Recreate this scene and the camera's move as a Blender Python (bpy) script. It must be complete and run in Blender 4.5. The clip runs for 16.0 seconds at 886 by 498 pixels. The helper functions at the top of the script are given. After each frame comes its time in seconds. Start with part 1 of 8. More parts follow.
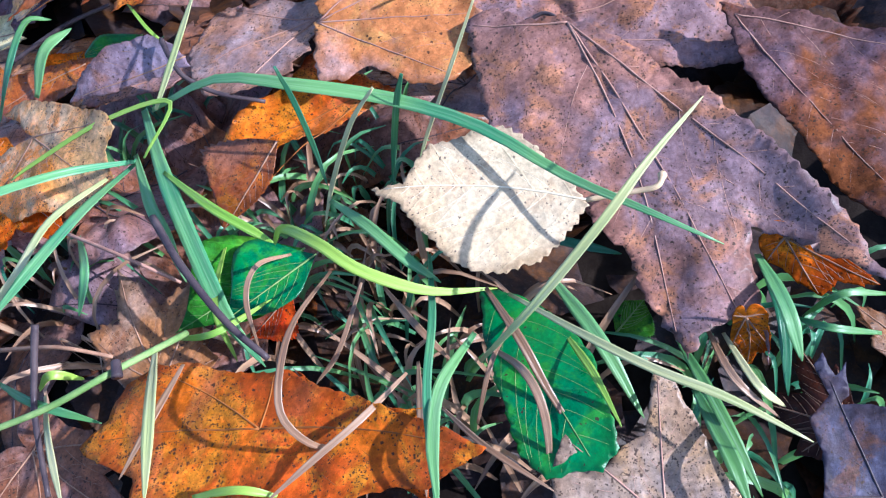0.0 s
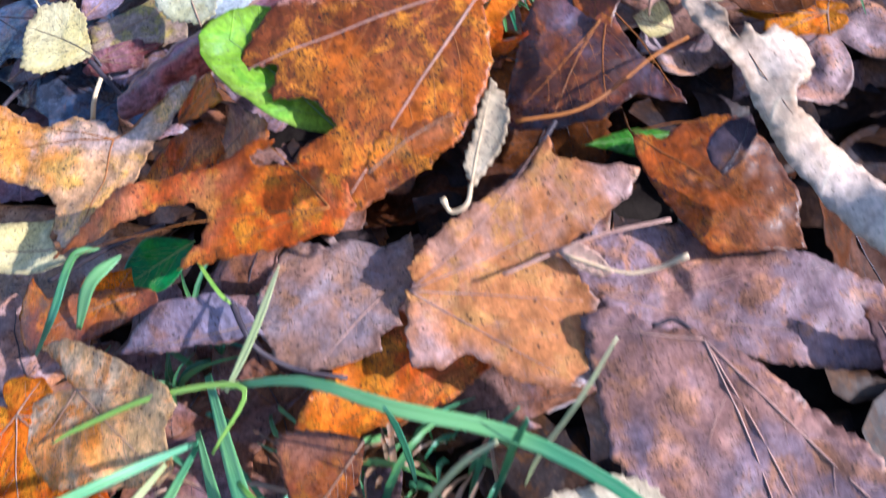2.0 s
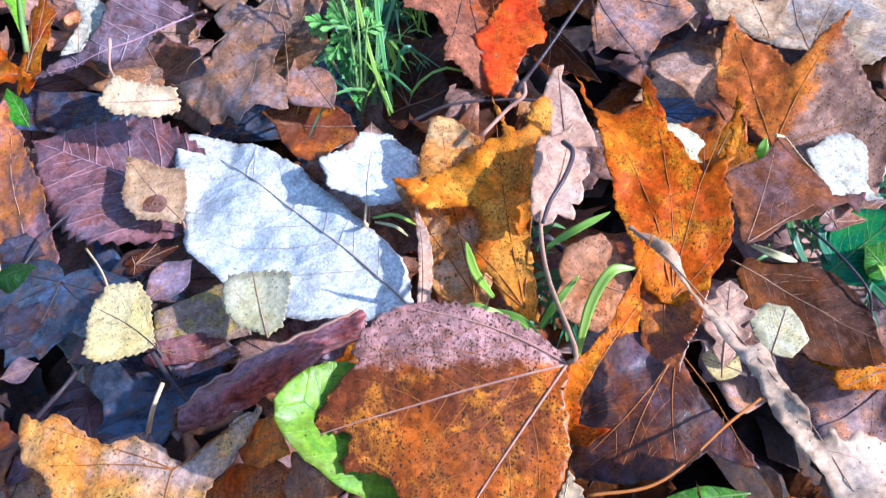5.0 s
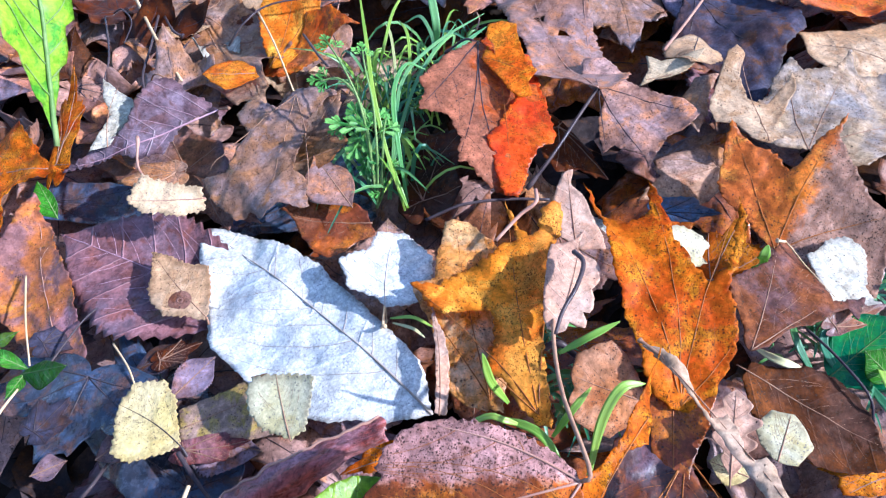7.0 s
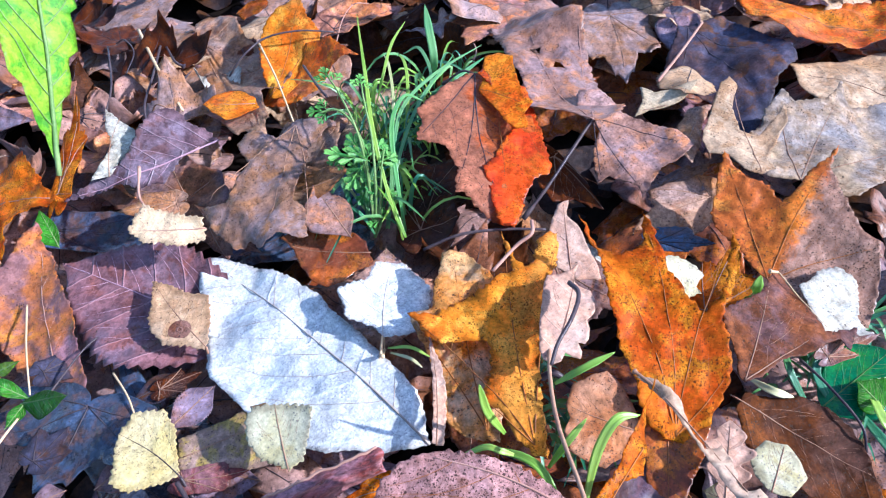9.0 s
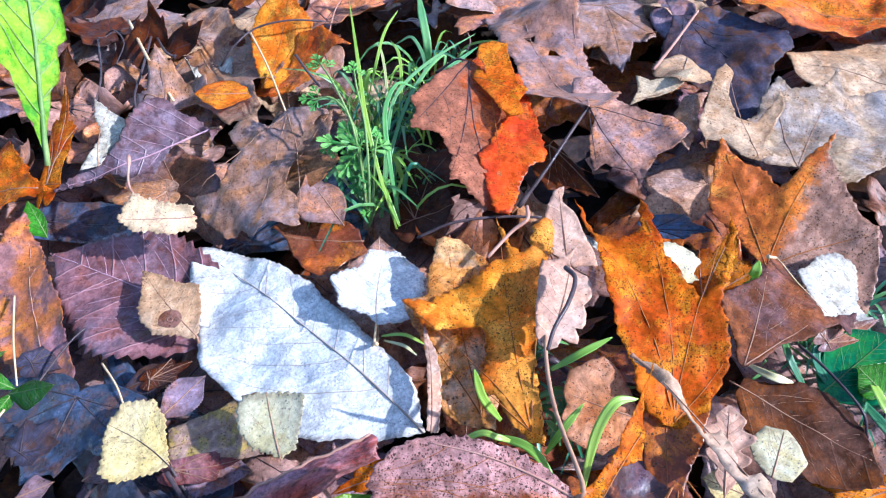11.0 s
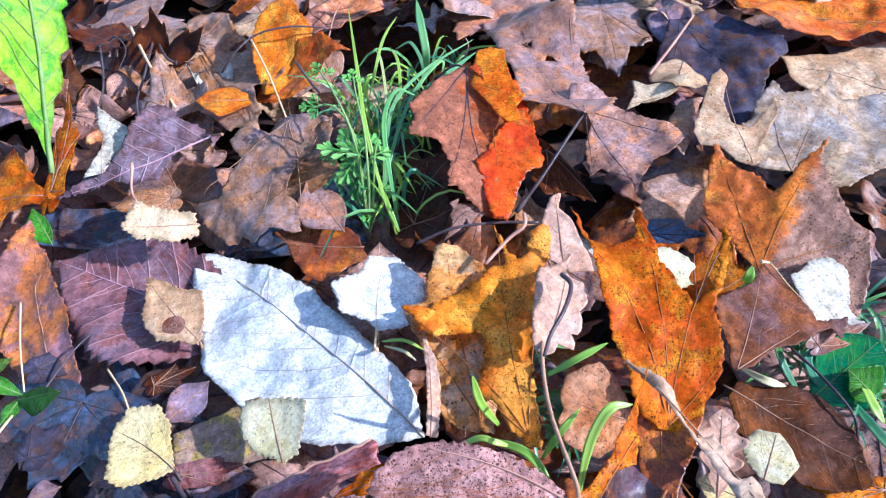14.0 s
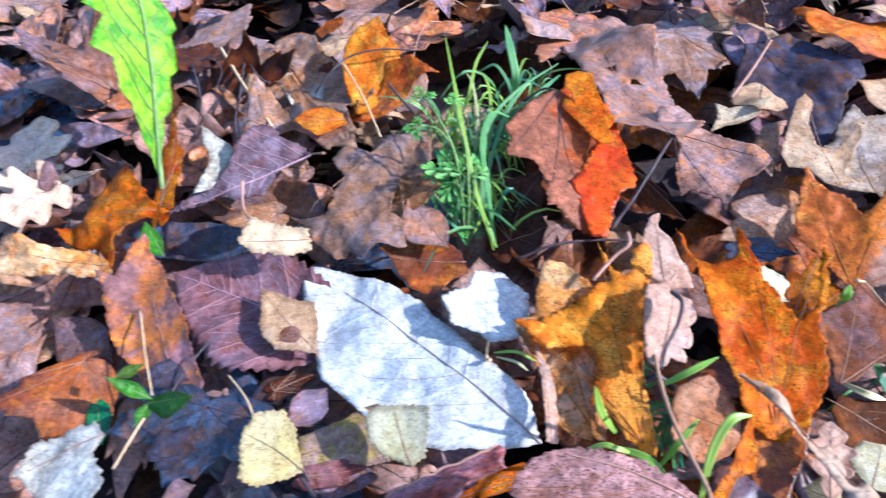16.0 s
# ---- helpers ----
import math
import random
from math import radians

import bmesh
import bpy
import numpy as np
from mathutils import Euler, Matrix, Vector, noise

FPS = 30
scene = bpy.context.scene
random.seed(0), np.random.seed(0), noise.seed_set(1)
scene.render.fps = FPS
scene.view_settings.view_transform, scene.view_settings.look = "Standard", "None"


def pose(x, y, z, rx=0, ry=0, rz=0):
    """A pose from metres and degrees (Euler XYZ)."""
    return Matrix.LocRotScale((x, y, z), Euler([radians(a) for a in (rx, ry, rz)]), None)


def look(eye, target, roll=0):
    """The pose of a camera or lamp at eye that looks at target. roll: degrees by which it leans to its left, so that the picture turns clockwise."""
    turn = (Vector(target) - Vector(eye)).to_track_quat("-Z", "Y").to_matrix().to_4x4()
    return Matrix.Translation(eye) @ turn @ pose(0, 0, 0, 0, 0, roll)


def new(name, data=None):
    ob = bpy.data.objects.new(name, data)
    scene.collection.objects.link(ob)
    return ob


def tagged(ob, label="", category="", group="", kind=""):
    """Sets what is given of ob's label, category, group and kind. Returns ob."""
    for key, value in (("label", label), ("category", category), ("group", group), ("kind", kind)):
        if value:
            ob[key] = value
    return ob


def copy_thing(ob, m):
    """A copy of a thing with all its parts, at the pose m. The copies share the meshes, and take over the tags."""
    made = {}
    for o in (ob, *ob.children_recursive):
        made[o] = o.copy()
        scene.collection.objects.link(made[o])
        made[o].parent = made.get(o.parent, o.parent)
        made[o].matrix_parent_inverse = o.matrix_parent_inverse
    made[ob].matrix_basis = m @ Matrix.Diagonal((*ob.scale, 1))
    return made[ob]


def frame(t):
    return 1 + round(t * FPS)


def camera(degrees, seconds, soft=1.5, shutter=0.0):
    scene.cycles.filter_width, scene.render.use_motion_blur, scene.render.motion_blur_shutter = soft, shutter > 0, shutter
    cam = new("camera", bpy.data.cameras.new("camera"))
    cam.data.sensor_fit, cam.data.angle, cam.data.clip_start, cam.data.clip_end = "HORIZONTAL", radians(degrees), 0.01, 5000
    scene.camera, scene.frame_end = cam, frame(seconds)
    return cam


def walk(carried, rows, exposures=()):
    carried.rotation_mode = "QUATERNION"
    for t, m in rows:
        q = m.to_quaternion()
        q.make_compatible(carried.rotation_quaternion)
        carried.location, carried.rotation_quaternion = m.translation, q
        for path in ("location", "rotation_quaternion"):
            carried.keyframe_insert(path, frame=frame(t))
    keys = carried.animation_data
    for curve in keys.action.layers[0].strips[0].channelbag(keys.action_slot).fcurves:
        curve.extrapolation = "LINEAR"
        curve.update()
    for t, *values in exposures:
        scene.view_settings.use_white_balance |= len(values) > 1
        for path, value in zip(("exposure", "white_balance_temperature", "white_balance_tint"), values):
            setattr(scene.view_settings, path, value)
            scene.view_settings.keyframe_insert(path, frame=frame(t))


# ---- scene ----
# Forest-floor close-up: fallen maple, birch and oak leaves with grass tufts.
from mathutils.geometry import delaunay_2d_cdt

cam = camera(58.49, 16.0, soft=1.2, shutter=0.5)
ROWS = [
    (0, 0.01097, 0, 0.14873, 28.965, 11.208, -12.047),
    (0.5, 0.01137, 0.00273, 0.14877, 28.917, 11.387, -11.855),
    (1, 0.01157, 0.02008, 0.15696, 28.243, 11.241, -11.754),
    (1.5, 0.00512, 0.03908, 0.16323, 28.558, 10.613, -11.49),
    (2, -0.00029, 0.06879, 0.16731, 28.884, 8.249, -10.636),
    (2.5, -0.005, 0.08869, 0.17345, 31.24, 7.487, -9.294),
    (3, -0.00683, 0.09927, 0.17864, 33.143, 7.154, -8.46),
    (3.5, -0.0048, 0.10757, 0.18243, 34.156, 7.072, -8.033),
    (4, -0.00646, 0.11324, 0.19114, 35.803, 7.104, -7.658),
    (4.5, -0.00381, 0.11685, 0.19293, 36.604, 7.104, -7.432),
    (5, -0.00242, 0.11808, 0.19758, 37.287, 6.992, -7.381),
    (5.2, -0.00271, 0.11894, 0.20167, 37.558, 7.004, -7.402),
    (7.3, -0.00241, 0.12687, 0.21761, 40.755, 7.231, -7.147),
    (7.5, -0.00182, 0.12709, 0.21822, 41.001, 7.233, -7.163),
    (8, -0.0031, 0.12716, 0.21835, 41.459, 7.201, -7.211),
    (8.5, -0.00386, 0.12618, 0.21904, 41.596, 7.173, -7.223),
    (9, -0.0016, 0.12629, 0.22095, 41.848, 7.129, -7.263),
    (11.3, -0.0032, 0.12492, 0.21468, 41.998, 6.89, -7.678),
    (11.5, -0.00389, 0.12498, 0.21595, 41.806, 6.931, -7.62),
    (12, 0.0012, 0.12636, 0.21513, 41.68, 6.965, -7.654),
    (12.5, 0, 0.12581, 0.21451, 41.58, 6.964, -7.782),
    (13, -0.00108, 0.12495, 0.21752, 41.496, 7.071, -7.932),
    (13.5, -0.00166, 0.12486, 0.21814, 41.499, 7.044, -7.947),
    (14, -0.00104, 0.12465, 0.22038, 41.626, 7.202, -7.827),
    (14.5, 0.00272, 0.12434, 0.22227, 41.774, 7.142, -7.977),
    (15, -0.00222, 0.12341, 0.21979, 41.815, 7.241, -7.983),
    (15.5, -0.00877, 0.12231, 0.22543, 41.925, 7.451, -7.557),
    (16, -0.02994, 0.12047, 0.23731, 42.337, 7.871, -6.539),
]
walk(cam, [(t, pose(x, y, z, rx, ry, rz)) for t, x, y, z, rx, ry, rz in ROWS], exposures=[(0.0, 1.10, 4950, 12), (1.3, 1.02, 4950, 12), (2.6, 1.17, 4950, 12), (4.2, 1.12, 4950, 12), (8.0, 1.14, 4950, 12), (16.0, 1.15, 4950, 12)])

# ---- light: low autumn sun from the right, clear sky ----
SUN_ELEVATION, SUN_AZIMUTH = 30.0, 107.0
world = bpy.data.worlds.new("sky")
scene.world = world
world.use_nodes = True
wn = world.node_tree.nodes
sky = wn.new("ShaderNodeTexSky")
sky.sky_type = 'NISHITA'
sky.sun_disc = False
sky.sun_elevation = radians(SUN_ELEVATION)
sky.sun_rotation = radians(SUN_AZIMUTH)
world.node_tree.links.new(sky.outputs["Color"], wn["Background"].inputs["Color"])
wn["Background"].inputs["Strength"].default_value = 0.15
sun = new("sun", bpy.data.lights.new("sun", 'SUN'))
sun.data.energy, sun.data.angle, sun.data.color = 5.0, radians(0.8), (1.0, 0.93, 0.84)
sun_way = Vector((math.sin(radians(SUN_AZIMUTH)) * math.cos(radians(SUN_ELEVATION)),
                  math.cos(radians(SUN_AZIMUTH)) * math.cos(radians(SUN_ELEVATION)),
                  math.sin(radians(SUN_ELEVATION))))
sun.matrix_world = look(sun_way * 3, (0, 0, 0))


# ---- materials ----
def graph(name):
    m = bpy.data.materials.new(name)
    m.use_nodes = True
    nt = m.node_tree
    return m, nt, nt.nodes["Principled BSDF"], nt.nodes["Material Output"]


def node(nt, kind, values=None, **settings):
    n = nt.nodes.new(kind)
    for k, v in settings.items():
        setattr(n, k, v)
    for k, v in (values or {}).items():
        if isinstance(v, bpy.types.NodeSocket):
            nt.links.new(v, n.inputs[k])
        else:
            n.inputs[k].default_value = v
    return n


def maths(nt, op, a, b=0.0, c=0.0, clamp=False):
    return node(nt, "ShaderNodeMath", {0: a, 1: b, 2: c}, operation=op, use_clamp=clamp).outputs[0]


def blend(nt, fac, a, b, how='MIX'):
    n = node(nt, "ShaderNodeMix", data_type='RGBA', blend_type=how)
    for i, v in ((0, fac), (6, a), (7, b)):
        if isinstance(v, bpy.types.NodeSocket):
            nt.links.new(v, n.inputs[i])
        else:
            n.inputs[i].default_value = (*v, 1) if i and len(v) == 3 else v
    return n.outputs[2]


def step(nt, v, lo, hi, out_lo=0.0, out_hi=1.0):
    return node(nt, "ShaderNodeMapRange", {0: v, 1: lo, 2: hi, 3: out_lo, 4: out_hi}, clamp=True, interpolation_type='SMOOTHSTEP').outputs[0]


def rich(c, power=1.16):
    """The same lightness, a fuller colour."""
    grey = 0.3 * c[0] + 0.59 * c[1] + 0.11 * c[2]
    return tuple(min(0.85, grey * (v / grey) ** power) for v in c)


def leaf_material(name, c1, c2, c3, specks=0.5, rough=(0.25, 0.6), glow=0.25, net=0.5, ribs=0.0, rib_depth=0.35, gloss=0.22, relief_depth=0.42, mottled=1.0, sheen=None, split=None, speck=(0.05, 0.03, 0.02), halo=0.22, edge=0.8, split_lean=0.0):
    """A fallen leaf: three colours in blotches, dark specks, a net of fine veins, wet and dry patches."""
    m, nt, p, out = graph(name)
    c1, c2, c3, sheen, split = (c and rich(c) for c in (c1, c2, c3, sheen, split))
    uv = node(nt, "ShaderNodeUVMap").outputs[0]
    rnd = node(nt, "ShaderNodeObjectInfo").outputs["Random"]
    off = node(nt, "ShaderNodeCombineXYZ", {0: maths(nt, 'MULTIPLY', rnd, 7.3), 1: maths(nt, 'MULTIPLY', rnd, 3.1), 2: rnd}).outputs[0]
    at = node(nt, "ShaderNodeVectorMath", {0: uv, 1: off}, operation='ADD').outputs[0]
    big = node(nt, "ShaderNodeTexNoise", {"Vector": at, "Scale": 38.0, "Detail": 5.0, "Roughness": 0.62}).outputs[0]
    mid = node(nt, "ShaderNodeTexNoise", {"Vector": at, "Scale": 120.0, "Detail": 6.0, "Roughness": 0.7, "Distortion": 0.6}).outputs[0]
    fine = node(nt, "ShaderNodeTexNoise", {"Vector": at, "Scale": 900.0, "Detail": 4.0, "Roughness": 0.7}).outputs[0]
    swell = node(nt, "ShaderNodeTexNoise", {"Vector": at, "Scale": 95.0, "Detail": 2.0, "Roughness": 0.5}).outputs[0]
    col = blend(nt, step(nt, big, 0.44, 0.56), c1, c2)
    col = blend(nt, step(nt, mid, 0.48, 0.62), col, c3)
    if sheen:  # broad patches of a paler tone; bluish ones paint sky sheen into the colour
        painted_sheen = node(nt, "ShaderNodeTexNoise", {"Vector": node(nt, "ShaderNodeVectorMath", {0: at, 1: (3.7, 1.9, 0.4)}, operation='ADD').outputs[0], "Scale": 27.0, "Detail": 6.0, "Roughness": 0.65, "Distortion": 0.8}).outputs[0]
        col = blend(nt, step(nt, painted_sheen, 0.46, 0.66, 0.0, 0.75), col, sheen)
    if split:  # one half of the blade, right of the midrib, has another colour
        across = node(nt, "ShaderNodeSeparateXYZ", {0: node(nt, "ShaderNodeUVMap", uv_map="along").outputs[0]}).outputs[0]
        along_v = node(nt, "ShaderNodeSeparateXYZ", {0: node(nt, "ShaderNodeUVMap", uv_map="along").outputs[0]}).outputs[1]
        across = maths(nt, 'SUBTRACT', across, maths(nt, 'MULTIPLY', along_v, split_lean))
        half = step(nt, maths(nt, 'ADD', across, maths(nt, 'MULTIPLY', maths(nt, 'SUBTRACT', mid, 0.5), 0.35)), -0.02, 0.06)
        col = blend(nt, maths(nt, 'MULTIPLY', half, 0.9), col, split)
    grain = maths(nt, 'MULTIPLY', step(nt, fine, 0.27, 0.73, 0.74, 1.2), maths(nt, 'ADD', 0.86, maths(nt, 'MULTIPLY', rnd, 0.28)))
    col = blend(nt, 1.0, col, node(nt, "ShaderNodeCombineColor", {0: grain, 1: grain, 2: grain}).outputs[0], 'MULTIPLY')
    patch = node(nt, "ShaderNodeTexNoise", {"Vector": at, "Scale": 330.0, "Detail": 7.0, "Roughness": 0.72, "Distortion": 0.4}).outputs[0]
    mottle = maths(nt, 'MULTIPLY', step(nt, patch, 0.32, 0.68, 1 - 0.38 * mottled, 1 + 0.34 * mottled), step(nt, swell, 0.3, 0.7, 1 - 0.16 * mottled, 1 + 0.14 * mottled))
    col = blend(nt, 1.0, col, node(nt, "ShaderNodeCombineColor", {0: mottle, 1: mottle, 2: mottle}).outputs[0], 'MULTIPLY')
    cells = node(nt, "ShaderNodeTexVoronoi", {"Vector": at, "Scale": 520.0, "Randomness": 1.0}, feature='DISTANCE_TO_EDGE').outputs[0]
    cells2 = node(nt, "ShaderNodeTexVoronoi", {"Vector": at, "Scale": 190.0, "Randomness": 1.0}, feature='DISTANCE_TO_EDGE').outputs[0]
    vein = maths(nt, 'MAXIMUM', step(nt, cells, 0.0, 0.08, 0.7, 0.0), step(nt, cells2, 0.0, 0.05, 0.8, 0.0))
    relief = maths(nt, 'ADD', maths(nt, 'MULTIPLY', vein, 0.022 * net), maths(nt, 'MULTIPLY', swell, 2.2 * relief_depth / 0.6))
    if ribs:
        sep = node(nt, "ShaderNodeSeparateXYZ", {0: node(nt, "ShaderNodeUVMap", uv_map="along").outputs[0]})
        side = maths(nt, 'ABSOLUTE', sep.outputs[0])
        way = maths(nt, 'SUBTRACT', sep.outputs[1], maths(nt, 'MULTIPLY', side, maths(nt, 'ADD', 0.62, maths(nt, 'MULTIPLY', side, 0.5))))
        way = maths(nt, 'ADD', way, maths(nt, 'MULTIPLY', big, 0.05))
        saw = maths(nt, 'ABSOLUTE', maths(nt, 'SUBTRACT', maths(nt, 'FRACT', maths(nt, 'MULTIPLY', way, ribs)), 0.5))
        line = step(nt, saw, 0.0, 0.05, 1.0, 0.0)
        relief = maths(nt, 'ADD', relief, maths(nt, 'ADD', maths(nt, 'MULTIPLY', line, 0.35 * rib_depth), maths(nt, 'MULTIPLY', saw, -1.0 * rib_depth)))
        col = blend(nt, maths(nt, 'MULTIPLY', line, 0.5 * rib_depth), col, tuple(min(1, c * 2.0 + 0.08) for c in c1))
    col = blend(nt, maths(nt, 'MULTIPLY', vein, 0.42 * net), col, tuple(c * 0.45 for c in c1))
    if specks:
        warp = node(nt, "ShaderNodeVectorMath", {0: at, 1: node(nt, "ShaderNodeVectorMath", {0: node(nt, "ShaderNodeTexNoise", {"Vector": at, "Scale": 2200.0, "Detail": 1.0}).outputs[1], 3: 0.0007}, operation='SCALE').outputs[0]}, operation='ADD').outputs[0]
        dense = maths(nt, 'MULTIPLY', step(nt, mid, 0.40, 0.60, 0.10, 1.0), specks)
        marks = []
        for scale, size, share in ((2000.0, 0.36, 0.85), (1050.0, 0.32, 0.75), (480.0, 0.15, 0.30)):
            cell = node(nt, "ShaderNodeTexVoronoi", {"Vector": warp, "Scale": scale, "Randomness": 1.0})
            pick = node(nt, "ShaderNodeSeparateColor", {0: cell.outputs["Color"]})
            reach = maths(nt, 'MULTIPLY', maths(nt, 'ADD', 0.45, maths(nt, 'MULTIPLY', pick.outputs[1], 0.75)), size)
            inside = step(nt, maths(nt, 'SUBTRACT', cell.outputs["Distance"], reach), -0.05, 0.04, 1.0, 0.0)
            marks.append(maths(nt, 'MULTIPLY', inside, maths(nt, 'LESS_THAN', pick.outputs[0], maths(nt, 'MULTIPLY', dense, share))))
        d = maths(nt, 'MAXIMUM', marks[0], maths(nt, 'MAXIMUM', marks[1], marks[2]))
        col = blend(nt, maths(nt, 'MULTIPLY', d, 0.9), col, speck)
    if specks > 0.3:
        burn = node(nt, "ShaderNodeTexNoise", {"Vector": at, "Scale": 210.0, "Detail": 8.0, "Roughness": 0.75}).outputs[0]
        col = blend(nt, step(nt, maths(nt, 'ADD', burn, maths(nt, 'MULTIPLY', big, 0.35)), 0.68, 0.84, 0.0, 0.38 * min(1.0, specks)), col, tuple(c * 0.32 + 0.006 for c in c1))
    rib = node(nt, "ShaderNodeAttribute", attribute_name="rib").outputs["Fac"]
    rim = node(nt, "ShaderNodeAttribute", attribute_name="rim").outputs["Fac"]
    dry = maths(nt, 'MULTIPLY', step(nt, maths(nt, 'ADD', rim, maths(nt, 'MULTIPLY', maths(nt, 'SUBTRACT', mid, 0.5), 0.006)), 0.0002, 0.0024, 1.0, 0.0), edge)
    tint = maths(nt, 'SUBTRACT', 1.0, maths(nt, 'ADD', maths(nt, 'MULTIPLY', dry, 0.42), maths(nt, 'MULTIPLY', maths(nt, 'MULTIPLY', rib, step(nt, patch, 0.3, 0.6, 0.4, 1.0)), halo)))
    col = blend(nt, 1.0, col, node(nt, "ShaderNodeCombineColor", {0: tint, 1: maths(nt, 'POWER', tint, 1.12), 2: maths(nt, 'POWER', tint, 1.2)}).outputs[0], 'MULTIPLY')
    nt.links.new(col, p.inputs["Base Color"])
    nt.links.new(step(nt, maths(nt, 'ADD', maths(nt, 'MULTIPLY', big, 0.6), maths(nt, 'MULTIPLY', patch, 0.4)), 0.38, 0.62, *rough), p.inputs["Roughness"])
    p.inputs["Specular IOR Level"].default_value = gloss
    bump = node(nt, "ShaderNodeBump", {"Strength": 0.75, "Distance": 0.0012, "Height": relief})
    bump2 = node(nt, "ShaderNodeBump", {"Strength": 0.4, "Distance": 0.0003, "Height": fine, "Normal": bump.outputs[0]})
    nt.links.new(bump2.outputs[0], p.inputs["Normal"])
    tr = node(nt, "ShaderNodeBsdfTranslucent", {"Color": col, "Normal": bump.outputs[0]})
    mix = node(nt, "ShaderNodeMixShader", {0: glow, 1: p.outputs[0], 2: tr.outputs[0]})
    nt.links.new(mix.outputs[0], out.inputs["Surface"])
    return m


def plain_material(name, c1, c2, scale=300.0, rough=0.5, bump=0.3, glow=0.0, coords="Object", shine=0.12):
    """Stems, soil and grass: two colours in grain, fine relief."""
    m, nt, p, out = graph(name)
    at = node(nt, "ShaderNodeTexCoord").outputs[coords]
    rnd = node(nt, "ShaderNodeObjectInfo").outputs["Random"]
    at = node(nt, "ShaderNodeVectorMath", {0: at, 1: node(nt, "ShaderNodeCombineXYZ", {0: rnd, 1: rnd, 2: rnd}).outputs[0]}, operation='ADD').outputs[0]
    n1 = node(nt, "ShaderNodeTexNoise", {"Vector": at, "Scale": scale, "Detail": 6.0, "Roughness": 0.65}).outputs[0]
    n2 = node(nt, "ShaderNodeTexNoise", {"Vector": at, "Scale": scale * 0.18, "Detail": 3.0}).outputs[0]
    k = maths(nt, 'ADD', maths(nt, 'MULTIPLY', n1, 0.5), maths(nt, 'MULTIPLY', n2, 0.5))
    col = blend(nt, step(nt, k, 0.38, 0.62), c1, c2)
    nt.links.new(col, p.inputs["Base Color"])
    nt.links.new(step(nt, n2, 0.3, 0.7, rough * 0.6, min(1, rough * 1.3)), p.inputs["Roughness"])
    p.inputs["Specular IOR Level"].default_value = shine
    b = node(nt, "ShaderNodeBump", {"Strength": bump, "Distance": 0.0006, "Height": n1})
    nt.links.new(b.outputs[0], p.inputs["Normal"])
    if glow:
        tr = node(nt, "ShaderNodeBsdfTranslucent", {"Color": col})
        mix = node(nt, "ShaderNodeMixShader", {0: glow, 1: p.outputs[0], 2: tr.outputs[0]})
        nt.links.new(mix.outputs[0], out.inputs["Surface"])
    return m


def grass_material(name, c1, c2, c3, glow=0.4):
    """A grass blade: streaks along it, paler and yellower by pieces."""
    m, nt, p, out = graph(name)
    uv = node(nt, "ShaderNodeUVMap").outputs[0]
    rnd = node(nt, "ShaderNodeNewGeometry").outputs["Random Per Island"]
    ro = node(nt, "ShaderNodeObjectInfo").outputs["Random"]
    r = maths(nt, 'FRACT', maths(nt, 'ADD', rnd, ro))
    at = node(nt, "ShaderNodeVectorMath", {0: uv, 1: node(nt, "ShaderNodeCombineXYZ", {0: r, 1: maths(nt, 'MULTIPLY', r, 5.0), 2: r}).outputs[0]}, operation='ADD').outputs[0]
    long = node(nt, "ShaderNodeMapping", {"Vector": at, "Scale": (2600.0, 60.0, 1.0)}).outputs[0]
    streak = node(nt, "ShaderNodeTexNoise", {"Vector": long, "Scale": 1.0, "Detail": 3.0}).outputs[0]
    blot = node(nt, "ShaderNodeTexNoise", {"Vector": at, "Scale": 45.0, "Detail": 4.0}).outputs[0]
    col = blend(nt, step(nt, maths(nt, 'ADD', blot, maths(nt, 'MULTIPLY', r, 0.3)), 0.5, 0.8), c1, c2)
    col = blend(nt, step(nt, streak, 0.45, 0.75, 0.0, 0.35), col, c3)
    nt.links.new(col, p.inputs["Base Color"])
    p.inputs["Roughness"].default_value = 0.38
    b = node(nt, "ShaderNodeBump", {"Strength": 0.5, "Distance": 0.0003, "Height": streak})
    nt.links.new(b.outputs[0], p.inputs["Normal"])
    tr = node(nt, "ShaderNodeBsdfTranslucent", {"Color": col})
    mix = node(nt, "ShaderNodeMixShader", {0: glow, 1: p.outputs[0], 2: tr.outputs[0]})
    nt.links.new(mix.outputs[0], out.inputs["Surface"])
    return m


